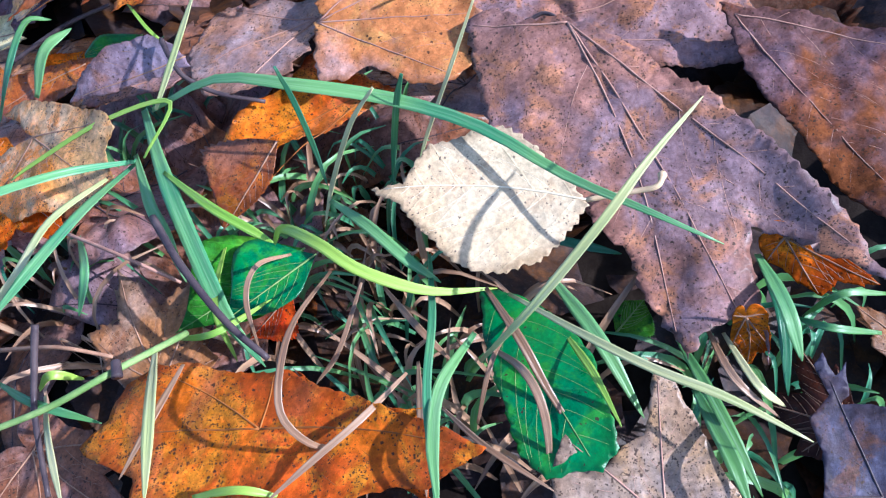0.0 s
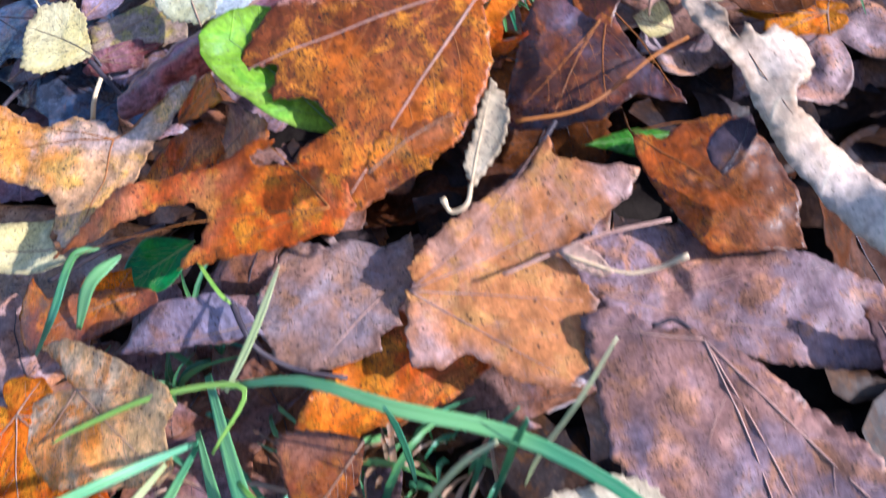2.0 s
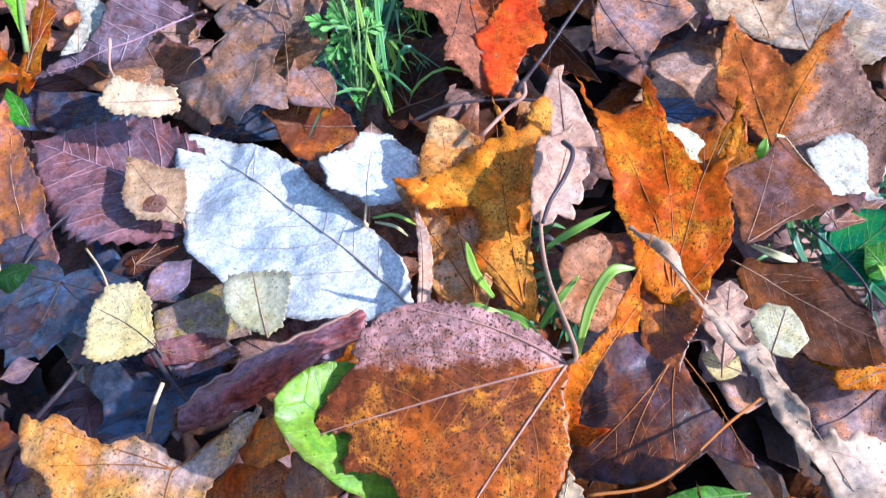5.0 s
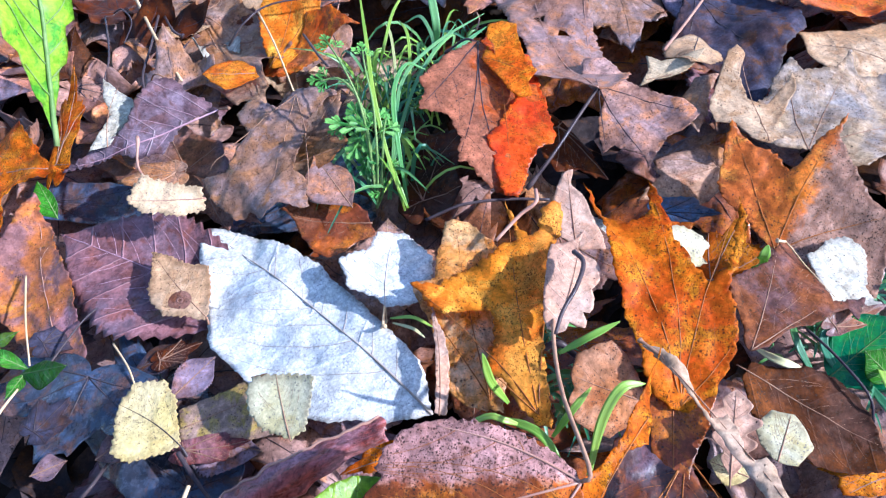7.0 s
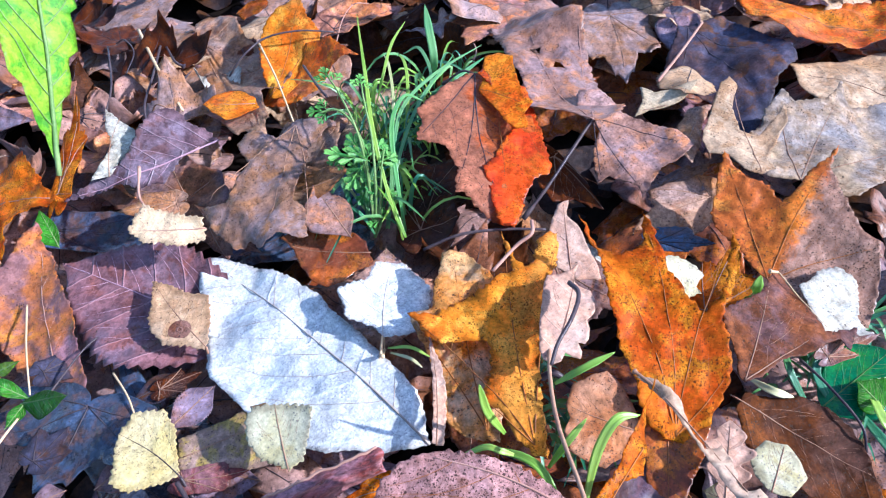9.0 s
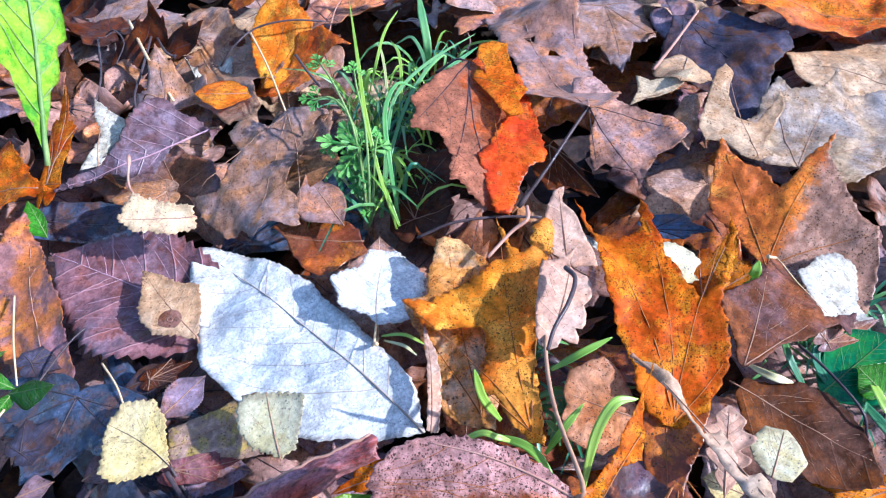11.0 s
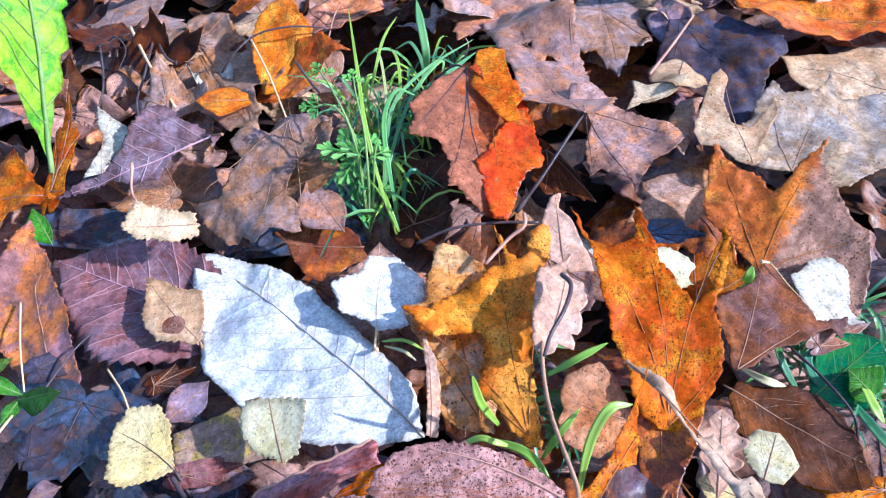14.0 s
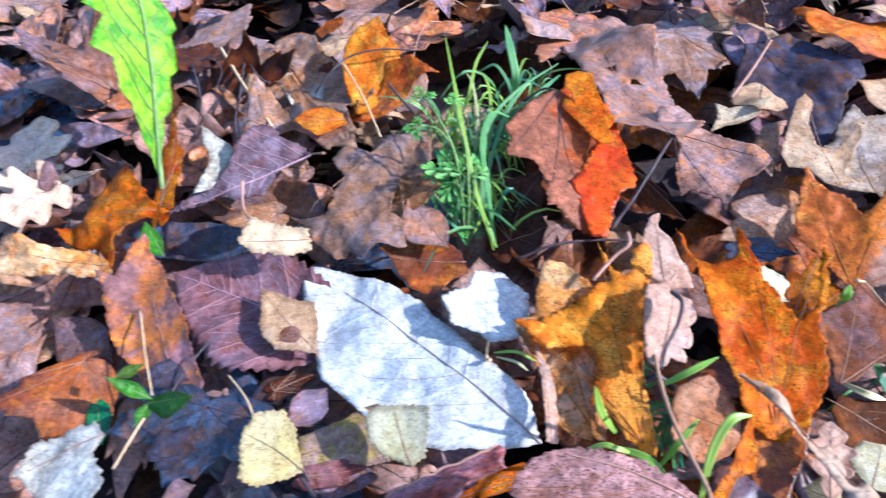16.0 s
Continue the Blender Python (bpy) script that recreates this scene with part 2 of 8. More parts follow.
MATS = {
    "cream": leaf_material("cream_leaf", (0.61, 0.455, 0.28), (0.62, 0.49, 0.33), (0.56, 0.40, 0.25), halo=0.04, mottled=0.2, specks=0.22, glow=0.15, net=0.15, gloss=0.12, rough=(0.4, 0.6), ribs=6.0, rib_depth=0.12, speck=(0.12, 0.09, 0.07), sheen=(0.66, 0.53, 0.37)),
    "pale": leaf_material("pale_leaf", (0.50, 0.46, 0.38), (0.56, 0.52, 0.45), (0.42, 0.36, 0.27), specks=0.2, glow=0.15, net=0.25, gloss=0.15, ribs=6.0, rib_depth=0.2, sheen=(0.46, 0.45, 0.42)),
    # greyish-blue sheen tone paints skylight onto the white leaf
    "white": leaf_material("white_leaf", (0.64, 0.61, 0.56), (0.68, 0.65, 0.60), (0.56, 0.53, 0.50), halo=0.16, mottled=0.5, specks=0.8, glow=0.05, net=1.2, gloss=0.12, rough=(0.3, 0.5), ribs=5.0, rib_depth=0.5, speck=(0.30, 0.28, 0.29), sheen=(0.47, 0.50, 0.53)),
    "yellow": leaf_material("yellow_leaf", (0.70, 0.55, 0.23), (0.72, 0.60, 0.32), (0.60, 0.45, 0.18), mottled=0.4, halo=0.08, specks=0.5, glow=0.2, net=0.2, gloss=0.15, ribs=6.0, rib_depth=0.12, speck=(0.16, 0.11, 0.07), sheen=(0.66, 0.55, 0.33)),
    "faded": leaf_material("faded_yellow_leaf", (0.56, 0.49, 0.27), (0.60, 0.54, 0.36), (0.50, 0.42, 0.22), mottled=0.35, halo=0.08, specks=0.5, glow=0.2, net=0.2, gloss=0.12, speck=(0.16, 0.14, 0.13), sheen=(0.56, 0.52, 0.41)),
    "ochre": leaf_material("ochre_leaf", (0.36, 0.24, 0.10), (0.38, 0.25, 0.19), (0.42, 0.30, 0.08), specks=0.5, glow=0.15, net=0.5, sheen=(0.34, 0.26, 0.24)),
    "ash": leaf_material("ash_tan_leaf", (0.43, 0.31, 0.195), (0.41, 0.32, 0.255), (0.34, 0.22, 0.13), specks=0.4, glow=0.15, net=0.5, gloss=0.15, sheen=(0.36, 0.34, 0.35)),
    "tan": leaf_material("tan_leaf", (0.54, 0.35, 0.20), (0.60, 0.43, 0.28), (0.46, 0.28, 0.15), mottled=0.6, halo=0.12, specks=0.35, glow=0.3, net=0.4, ribs=6.0, rib_depth=0.2),
    "tan_amber": leaf_material("tan_amber_leaf", (0.70, 0.30, 0.05), (0.62, 0.36, 0.18), (0.76, 0.42, 0.10), specks=0.5, glow=0.3, net=0.5, rough=(0.2, 0.45), gloss=0.35, sheen=(0.50, 0.38, 0.34)),
    "tan_maple": leaf_material("tan_maple_leaf", (0.42, 0.20, 0.08), (0.46, 0.28, 0.17), (0.30, 0.13, 0.05), specks=0.45, glow=0.3, net=0.5, sheen=(0.36, 0.27, 0.25)),
    "peach": leaf_material("peach_leaf", (0.58, 0.21, 0.06), (0.43, 0.20, 0.13), (0.66, 0.31, 0.12), specks=0.35, glow=0.25, net=0.7, rough=(0.22, 0.5), sheen=(0.36, 0.22, 0.23)),
    "peach_pale": leaf_material("pale_peach_leaf", (0.57, 0.235, 0.085), (0.47, 0.255, 0.175), (0.63, 0.31, 0.105), mottled=0.6, halo=0.16, specks=0.25, glow=0.25, net=0.6, rough=(0.22, 0.5), sheen=(0.52, 0.36, 0.33)),
    "freckled_mauve": leaf_material("freckled_mauve_leaf", (0.36, 0.20, 0.14), (0.33, 0.23, 0.22), (0.46, 0.24, 0.13), mottled=0.8, specks=0.7, glow=0.15, net=0.6, rough=(0.25, 0.5), sheen=(0.36, 0.29, 0.30)),
    "pink": leaf_material("pink_oak_leaf", (0.72, 0.45, 0.32), (0.75, 0.52, 0.40), (0.66, 0.40, 0.27), halo=0.08, mottled=0.35, specks=0.05, glow=0.3, net=0.2, gloss=0.2, ribs=5.0, rib_depth=0.2),
    "bleached": leaf_material("bleached_oak_leaf", (0.68, 0.48, 0.32), (0.73, 0.55, 0.40), (0.57, 0.39, 0.27), mottled=0.5, specks=0.08, glow=0.15, net=0.25, gloss=0.12, ribs=5.0, rib_depth=0.2, sheen=(0.62, 0.47, 0.39)),
    "orange": leaf_material("orange_leaf", (0.80, 0.22, 0.008), (0.66, 0.14, 0.008), (0.82, 0.32, 0.018), halo=0.16, specks=0.9, glow=0.45, net=0.5, gloss=0.22, sheen=(0.52, 0.23, 0.12)),
    "amber": leaf_material("amber_leaf", (0.78, 0.23, 0.007), (0.62, 0.125, 0.006), (0.82, 0.33, 0.014), halo=0.18, mottled=1.0, specks=1.3, glow=0.5, net=0.5, gloss=0.07, rough=(0.3, 0.55), speck=(0.10, 0.03, 0.01), sheen=(0.72, 0.33, 0.03)),
    "amber_glow": leaf_material("glowing_amber_leaf", (0.80, 0.31, 0.02), (0.70, 0.20, 0.01), (0.84, 0.42, 0.06), halo=0.15, mottled=0.7, specks=0.9, glow=0.45, net=0.5, gloss=0.1, rough=(0.3, 0.55), speck=(0.14, 0.05, 0.01), sheen=(0.78, 0.40, 0.08)),
    # cream second colour and sheen paint sparkling highlights into the amber
    "amber_pale": leaf_material("pale_amber_leaf", (0.78, 0.38, 0.09), (0.80, 0.58, 0.36), (0.72, 0.28, 0.03), halo=0.14, specks=0.6, glow=0.5, net=0.5, rough=(0.2, 0.45), gloss=0.4, sheen=(0.80, 0.56, 0.28)),
    "orange_wet": leaf_material("wet_orange_leaf", (0.36, 0.09, 0.007), (0.13, 0.040, 0.010), (0.46, 0.16, 0.015), specks=1.0, glow=0.4, net=0.6, rough=(0.16, 0.4), gloss=0.45, sheen=(0.24, 0.10, 0.045)),
    "dusk": leaf_material("dark_violet_leaf", (0.055, 0.036, 0.04), (0.05, 0.047, 0.07), (0.09, 0.042, 0.022), specks=0.4, glow=0.08, net=0.5, rough=(0.4, 0.6), gloss=0.10, sheen=(0.065, 0.06, 0.088)),
    "russet": leaf_material("russet_brown_leaf", (0.19, 0.07, 0.025), (0.145, 0.08, 0.075), (0.12, 0.045, 0.02), specks=0.6, glow=0.15, net=0.6, rough=(0.4, 0.6), gloss=0.07, sheen=(0.14, 0.10, 0.125)),
    "freckled": leaf_material("freckled_grey_leaf", (0.37, 0.24, 0.15), (0.33, 0.235, 0.17), (0.40, 0.25, 0.13), specks=1.0, glow=0.12, net=0.5, sheen=(0.27, 0.23, 0.23)),
    "speckled": leaf_material("speckled_tan_leaf", (0.46, 0.20, 0.08), (0.48, 0.25, 0.14), (0.40, 0.15, 0.05), specks=0.6, glow=0.25, net=0.4, sheen=(0.45, 0.28, 0.20)),
    "peach_split": leaf_material("orange_and_mauve_leaf", (0.60, 0.20, 0.02), (0.46, 0.13, 0.02), (0.64, 0.27, 0.04), split=(0.34, 0.22, 0.17), specks=0.8, glow=0.3, net=0.6, sheen=(0.50, 0.18, 0.04)),
    "red": leaf_material("red_leaf", (0.76, 0.10, 0.008), (0.60, 0.07, 0.008), (0.80, 0.16, 0.012), split=(0.42, 0.19, 0.13), specks=0.5, glow=0.55, net=0.5, gloss=0.3),
    "red_brown": leaf_material("red_brown_leaf", (0.62, 0.15, 0.02), (0.50, 0.16, 0.06), (0.68, 0.19, 0.02), split=(0.55, 0.25, 0.15), specks=0.4, glow=0.5, net=0.5, gloss=0.25, halo=0.3),
    "flame": leaf_material("flame_red_leaf", (0.80, 0.12, 0.006), (0.72, 0.085, 0.006), (0.82, 0.20, 0.01), specks=0.9, glow=0.5, net=0.6, gloss=0.25, speck=(0.20, 0.03, 0.01)),
    "rust": leaf_material("rust_leaf", (0.44, 0.125, 0.015), (0.26, 0.075, 0.03), (0.50, 0.18, 0.015), specks=0.7, glow=0.35, net=0.6, rough=(0.18, 0.42), gloss=0.5, sheen=(0.33, 0.16, 0.10)),
    "rust_wet": leaf_material("wet_rust_leaf", (0.37, 0.102, 0.008), (0.15, 0.042, 0.010), (0.50, 0.19, 0.015), split=(0.46, 0.27, 0.25), split_lean=0.26, mottled=1.3, specks=1.8, glow=0.2, net=0.7, rough=(0.28, 0.5), gloss=0.26, relief_depth=0.3, speck=(0.03, 0.015, 0.01), sheen=(0.19, 0.07, 0.03)),
    "mauve": leaf_material("mauve_leaf", (0.31, 0.172, 0.125), (0.31, 0.207, 0.195), (0.42, 0.19, 0.09), specks=0.55, glow=0.12, net=0.6, rough=(0.25, 0.5), sheen=(0.36, 0.225, 0.19)),
    "mauve_pink": leaf_material("pink_mauve_leaf", (0.29, 0.150, 0.115), (0.255, 0.165, 0.172), (0.37, 0.175, 0.095), mottled=0.9, specks=0.8, glow=0.12, net=0.8, rough=(0.34, 0.55), gloss=0.22, sheen=(0.24, 0.165, 0.175)),
    "mauve_rib": leaf_material("mauve_ribbed_leaf", (0.19, 0.095, 0.10), (0.21, 0.13, 0.15), (0.18, 0.075, 0.065), specks=0.1, glow=0.1, net=0.5, ribs=6.5, rib_depth=1.0, rough=(0.25, 0.45)),
    "violet": leaf_material("violet_leaf", (0.235, 0.15, 0.16), (0.285, 0.212, 0.262), (0.27, 0.13, 0.085), specks=0.4, glow=0.1, net=0.5, rough=(0.22, 0.45), sheen=(0.30, 0.24, 0.28)),
    "violet_rib": leaf_material("violet_ribbed_leaf", (0.12, 0.075, 0.085), (0.17, 0.125, 0.15), (0.11, 0.06, 0.06), specks=0.1, glow=0.1, net=0.6, ribs=6.0, rib_depth=1.0, rough=(0.22, 0.4)),
    "brown": leaf_material("brown_leaf", (0.23, 0.10, 0.05), (0.25, 0.14, 0.11), (0.15, 0.06, 0.03), specks=0.55, glow=0.15, net=0.6, rough=(0.28, 0.52), gloss=0.18, sheen=(0.22, 0.16, 0.19)),
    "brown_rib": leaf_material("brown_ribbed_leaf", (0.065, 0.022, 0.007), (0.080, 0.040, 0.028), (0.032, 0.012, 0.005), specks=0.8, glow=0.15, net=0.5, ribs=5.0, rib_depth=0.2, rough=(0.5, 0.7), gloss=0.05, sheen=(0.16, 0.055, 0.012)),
    "rotten": leaf_material("rotten_leaf", (0.030, 0.014, 0.007), (0.020, 0.013, 0.012), (0.055, 0.024, 0.008), specks=0.3, glow=0.05, net=0.5, rough=(0.4, 0.65), gloss=0.15, sheen=(0.032, 0.026, 0.030)),
    # violet-grey sheen tone paints the sky's reflection onto this dark wet leaf
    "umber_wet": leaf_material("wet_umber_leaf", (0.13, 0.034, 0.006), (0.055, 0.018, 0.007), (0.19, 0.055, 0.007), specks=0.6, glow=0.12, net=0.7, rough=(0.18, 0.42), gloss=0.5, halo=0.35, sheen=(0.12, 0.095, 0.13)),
    "umber": leaf_material("umber_leaf", (0.085, 0.022, 0.004), (0.034, 0.012, 0.005), (0.13, 0.038, 0.005), specks=0.9, glow=0.12, net=0.6, rough=(0.38, 0.6), gloss=0.12, halo=0.3, sheen=(0.06, 0.032, 0.03)),
    "maroon": leaf_material("maroon_leaf", (0.24, 0.065, 0.05), (0.32, 0.15, 0.15), (0.16, 0.035, 0.025), mottled=1.4, specks=0.3, glow=0.1, net=0.5, sheen=(0.36, 0.22, 0.25)),
    "rust_violet": leaf_material("rust_and_violet_leaf", (0.44, 0.16, 0.05), (0.25, 0.13, 0.12), (0.50, 0.20, 0.03), specks=0.4, glow=0.2, net=0.5, sheen=(0.22, 0.15, 0.21)),
    "grey": leaf_material("grey_brown_leaf", (0.30, 0.17, 0.11), (0.31, 0.215, 0.195), (0.32, 0.16, 0.075), specks=0.45, glow=0.12, net=0.5, rough=(0.25, 0.5), sheen=(0.28, 0.23, 0.25)),
    # dark blue tones paint skylit shade and sheen onto wet brown leaves
    "slate": leaf_material("wet_shade_blue_leaf", (0.045, 0.050, 0.070), (0.060, 0.085, 0.140), (0.11, 0.060, 0.045), specks=0.4, glow=0.05, net=0.8, rough=(0.2, 0.42), gloss=0.5, relief_depth=0.7, sheen=(0.075, 0.115, 0.20)),
    "green": leaf_material("green_leaf", (0.08, 0.26, 0.02), (0.16, 0.36, 0.03), (0.05, 0.18, 0.02), specks=0.05, glow=0.45, net=0.3, ribs=5.0),
    "lime": leaf_material("lime_leaf", (0.30, 0.47, 0.03), (0.38, 0.53, 0.05), (0.22, 0.40, 0.03), mottled=0.5, specks=0.06, glow=0.45, net=0.25, ribs=5.0, gloss=0.3),
    "dandelion": leaf_material("dandelion_leaf", (0.17, 0.36, 0.02), (0.30, 0.46, 0.03), (0.10, 0.29, 0.025), specks=0.06, glow=0.4, net=0.25, mottled=0.6, ribs=4.0, rib_depth=0.2, gloss=0.3),
    "deep_green": leaf_material("deep_green_leaf", (0.02, 0.19, 0.07), (0.03, 0.23, 0.055), (0.06, 0.28, 0.04), specks=0.05, glow=0.3, net=0.2, gloss=0.45, mottled=0.5, relief_depth=0.2, ribs=4.0, rib_depth=0.12, rough=(0.25, 0.4)),
    "herb": leaf_material("herb_leaf", (0.20, 0.48, 0.12), (0.28, 0.56, 0.15), (0.14, 0.40, 0.11), specks=0.0, glow=0.4, net=0.2),
    "stem_brown": plain_material("brown_stem", (0.20, 0.10, 0.06), (0.32, 0.18, 0.11)),
    "stem_rust": plain_material("rust_vein", (0.20, 0.065, 0.015), (0.30, 0.10, 0.02)),
    "stem_buff": plain_material("buff_vein", (0.40, 0.33, 0.28), (0.30, 0.22, 0.17)),
    "stem_mauve": plain_material("pale_mauve_vein", (0.42, 0.26, 0.30), (0.34, 0.19, 0.22)),
    "stem_cream": plain_material("cream_vein", (0.60, 0.50, 0.34), (0.68, 0.58, 0.42)),
    "stem_dark": plain_material("dark_stem", (0.035, 0.025, 0.03), (0.07, 0.05, 0.05), rough=0.35),
    "stem_pale": plain_material("pale_stem", (0.48, 0.31, 0.16), (0.55, 0.38, 0.22)),
    "stem_pink": plain_material("pink_stem", (0.38, 0.21, 0.15), (0.28, 0.14, 0.10)),
    "stem_green": plain_material("green_stem", (0.13, 0.22, 0.06), (0.24, 0.32, 0.11), glow=0.2),
    "soil": plain_material("damp_soil", (0.009, 0.006, 0.005), (0.024, 0.017, 0.013), scale=160.0, rough=0.8, bump=0.8, shine=0.03),
    # teal tint and pale streaks paint sky gloss into the green blades
    "grass": grass_material("green_grass", (0.05, 0.19, 0.095), (0.13, 0.28, 0.07), (0.32, 0.44, 0.30)),
    "grass_bright": grass_material("bright_grass", (0.16, 0.40, 0.10), (0.26, 0.48, 0.14), (0.50, 0.66, 0.44)),
    "grass_teal": grass_material("pale_blue_green_grass", (0.09, 0.29, 0.12), (0.20, 0.39, 0.13), (0.40, 0.53, 0.32)),
    "grass_lime": grass_material("lime_grass", (0.22, 0.40, 0.04), (0.36, 0.50, 0.07), (0.48, 0.60, 0.20)),
    "grass_dry": grass_material("dry_grass", (0.20, 0.10, 0.05), (0.33, 0.19, 0.11), (0.46, 0.33, 0.21), glow=0.2),
    "grass_straw": grass_material("straw_grass", (0.42, 0.44, 0.16), (0.52, 0.46, 0.22), (0.62, 0.58, 0.36), glow=0.25),
}


# ---- builders ----
def mesh_object(name, verts, faces, material, parent=None, label="", uvs=None, along=None, thick=0.0, smooth=True):
    me = bpy.data.meshes.new(name)
    me.from_pydata([tuple(v) for v in verts], [], faces)
    me.materials.append(MATS[material])
    for layer, values in (("UVMap", uvs), ("along", along)):
        if values is not None:
            lay = me.uv_layers.new(name=layer)
            idx = np.empty(len(me.loops), dtype=np.int32)
            me.loops.foreach_get("vertex_index", idx)
            lay.data.foreach_set("uv", np.asarray(values, dtype=np.float32)[idx].ravel())
    if smooth:
        me.polygons.foreach_set("use_smooth", np.ones(len(me.polygons), dtype=bool))
    me.update()
    ob = new(name, me)
    if parent:
        ob.parent = parent
    if label:
        tagged(ob, label)
    if thick:
        so = ob.modifiers.new("thickness", 'SOLIDIFY')
        so.thickness, so.offset = thick, 0.0
    return ob


def glide(points, n):
    """n points along a smooth curve through the given ones."""
    p = np.array(points, float)
    if len(p) == 2:
        return p[0] + (p[1] - p[0]) * np.linspace(0, 1, n)[:, None]
    q = np.vstack([2 * p[0] - p[1], p, 2 * p[-1] - p[-2]])
    s = np.linspace(0, len(p) - 1 - 1e-9, n)
    out = []
    for v in s:
        i, f = int(v), v - int(v)
        a, b, c, d = q[i:i + 4]
        out.append(0.5 * (2 * b + (c - a) * f + (2 * a - 5 * b + 4 * c - d) * f * f + (3 * b - a - 3 * c + d) * f ** 3))
    return np.array(out)


def tube(points, r0, r1, n=14, sides=6, knob=0.0):
    """Vertices and faces of a tapered round stem through the points."""
    c = glide(points, n)
    t = np.gradient(c, axis=0)
    t /= np.linalg.norm(t, axis=1)[:, None] + 1e-12
    ref = np.array((0.31, 0.17, 0.93))
    verts, faces = [], []
    for i in range(n):
        a = np.cross(t[i], ref)
        a /= np.linalg.norm(a) + 1e-12
        b = np.cross(t[i], a)
        r = r0 + (r1 - r0) * i / (n - 1)
        if knob and i >= n - 3:
            r = r * (1 + knob * (0.7, 1.0, 0.55)[i - n + 3])
        for k in range(sides):
            w = 2 * math.pi * k / sides
            verts.append(c[i] + r * (math.cos(w) * a + math.sin(w) * b))
    for i in range(n - 1):
        for k in range(sides):
            k2 = (k + 1) % sides
            faces.append((i * sides + k, i * sides + k2, (i + 1) * sides + k2, (i + 1) * sides + k))
    faces += [tuple(range(sides))[::-1], tuple((n - 1) * sides + k for k in range(sides))]
    return verts, faces


# half of a maple leaf's outline: degrees from the middle lobe, reach
LOBES = ((0, 1.0), (2.5, 0.90), (6, 0.80), (8, 0.76), (11, 0.84), (13, 0.68), (17, 0.58), (20, 0.56), (24, 0.45), (29, 0.52), (32, 0.62), (34, 0.58), (38, 0.78), (41, 0.72),
         (46, 0.84), (50, 0.95), (53, 0.80), (57, 0.70), (61, 0.68), (63, 0.76), (66, 0.58), (71, 0.50), (77, 0.42), (84, 0.50), (88, 0.54), (93, 0.65), (97, 0.52), (104, 0.44), (108, 0.45), (118, 0.36), (137, 0.28), (158, 0.17), (180, 0.05))
HULL = ((0, 1.0), (25, 0.86), (50, 0.90), (75, 0.72), (93, 0.62), (116, 0.46), (137, 0.32), (158, 0.19), (180, 0.05))
SHAPES = {  # widest place, fullness at base and tip, teeth, tooth depth, lobes, lobe depth
    "birch": (0.38, 0.42, 0.72, 19, 0.13, 0, 0.0),
    "obovate": (0.60, 0.30, 0.36, 34, 0.02, 0, 0.0),
    "poplar": (0.40, 0.34, 0.60, 30, 0.025, 0, 0.0),
    "ovate": (0.45, 0.60, 0.75, 0, 0.0, 0, 0.0),
    "serrate": (0.45, 0.50, 0.66, 21, 0.14, 0, 0.0),
    "round": (0.50, 0.30, 0.30, 0, 0.0, 0, 0.0),
    "willow": (0.45, 0.8, 0.9, 0, 0.0, 0, 0.0),
    "oak": (0.60, 0.85, 0.50, 0, 0.0, 4.5, 0.50),
    "dandelion": (0.62, 0.9, 0.6, 6, 0.35, 0, 0.0),
}


def flat_maple(wl, wr, length, depth, back, fan, seed):
    rng = random.Random(seed)
    n, rings = 176, 14
    ang = np.linspace(-180, 180, n, endpoint=False)
    a = np.abs(ang)
    r = np.interp(a, *zip(*LOBES))
    h = np.interp(a, *zip(*HULL))
    r = (h + (r - h) * depth) * np.interp(a, (68, 105), (1.0, back))
    r = r * np.array([1 + 0.010 * (rng.random() - 0.5) * 2 for _ in range(n)])
    lobe_scale = np.interp(ang, (-180, -93, -50, 0, 50, 93, 180), [1 + 0.10 * (rng.random() - 0.5) * 2 * (k not in (0, 3, 6)) for k in range(7)])
    r = r * lobe_scale
    sx = np.where(ang > 0, wr, wl) / 0.712
    u, v = np.sin(np.radians(ang)) * r * sx, np.cos(np.radians(ang)) * r * length + fan * length * np.abs(np.sin(np.radians(ang))) * r / 0.712
    pts, faces = [(0.0, 0.0, 0.0)], []
    for k in range(1, rings + 1):
        f = (k / rings) ** 0.9
        pts += [(u[i] * f, v[i] * f, f) for i in range(n)]
    for i in range(n):
        faces.append((0, 1 + (i + 1) % n, 1 + i))
    for k in range(rings - 1):
        for i in range(n):
            j = (i + 1) % n
            a0, b0 = 1 + k * n, 1 + (k + 1) * n
            faces.append((a0 + i, a0 + j, b0 + j, b0 + i))
    veins = []
    for g, reach in ((0, 0.97), (50, 0.86), (-50, 0.86), (93, 0.55 * back), (-93, 0.55 * back)):
        s = (wr if g > 0 else wl) / 0.712
        d = np.array((math.sin(radians(g)) * s, math.cos(radians(g)) * length + fan * length * abs(math.sin(radians(g))) / 0.712)) * reach
        off = np.array((-d[1], d[0])) * rng.uniform(-0.05, 0.05)
        main = [d * x + off * math.sin(3.14 * x) for x in np.linspace(0, 1, 16)]
        veins.append(main)
    return np.array(pts), faces, veins, np.c_[u, v]


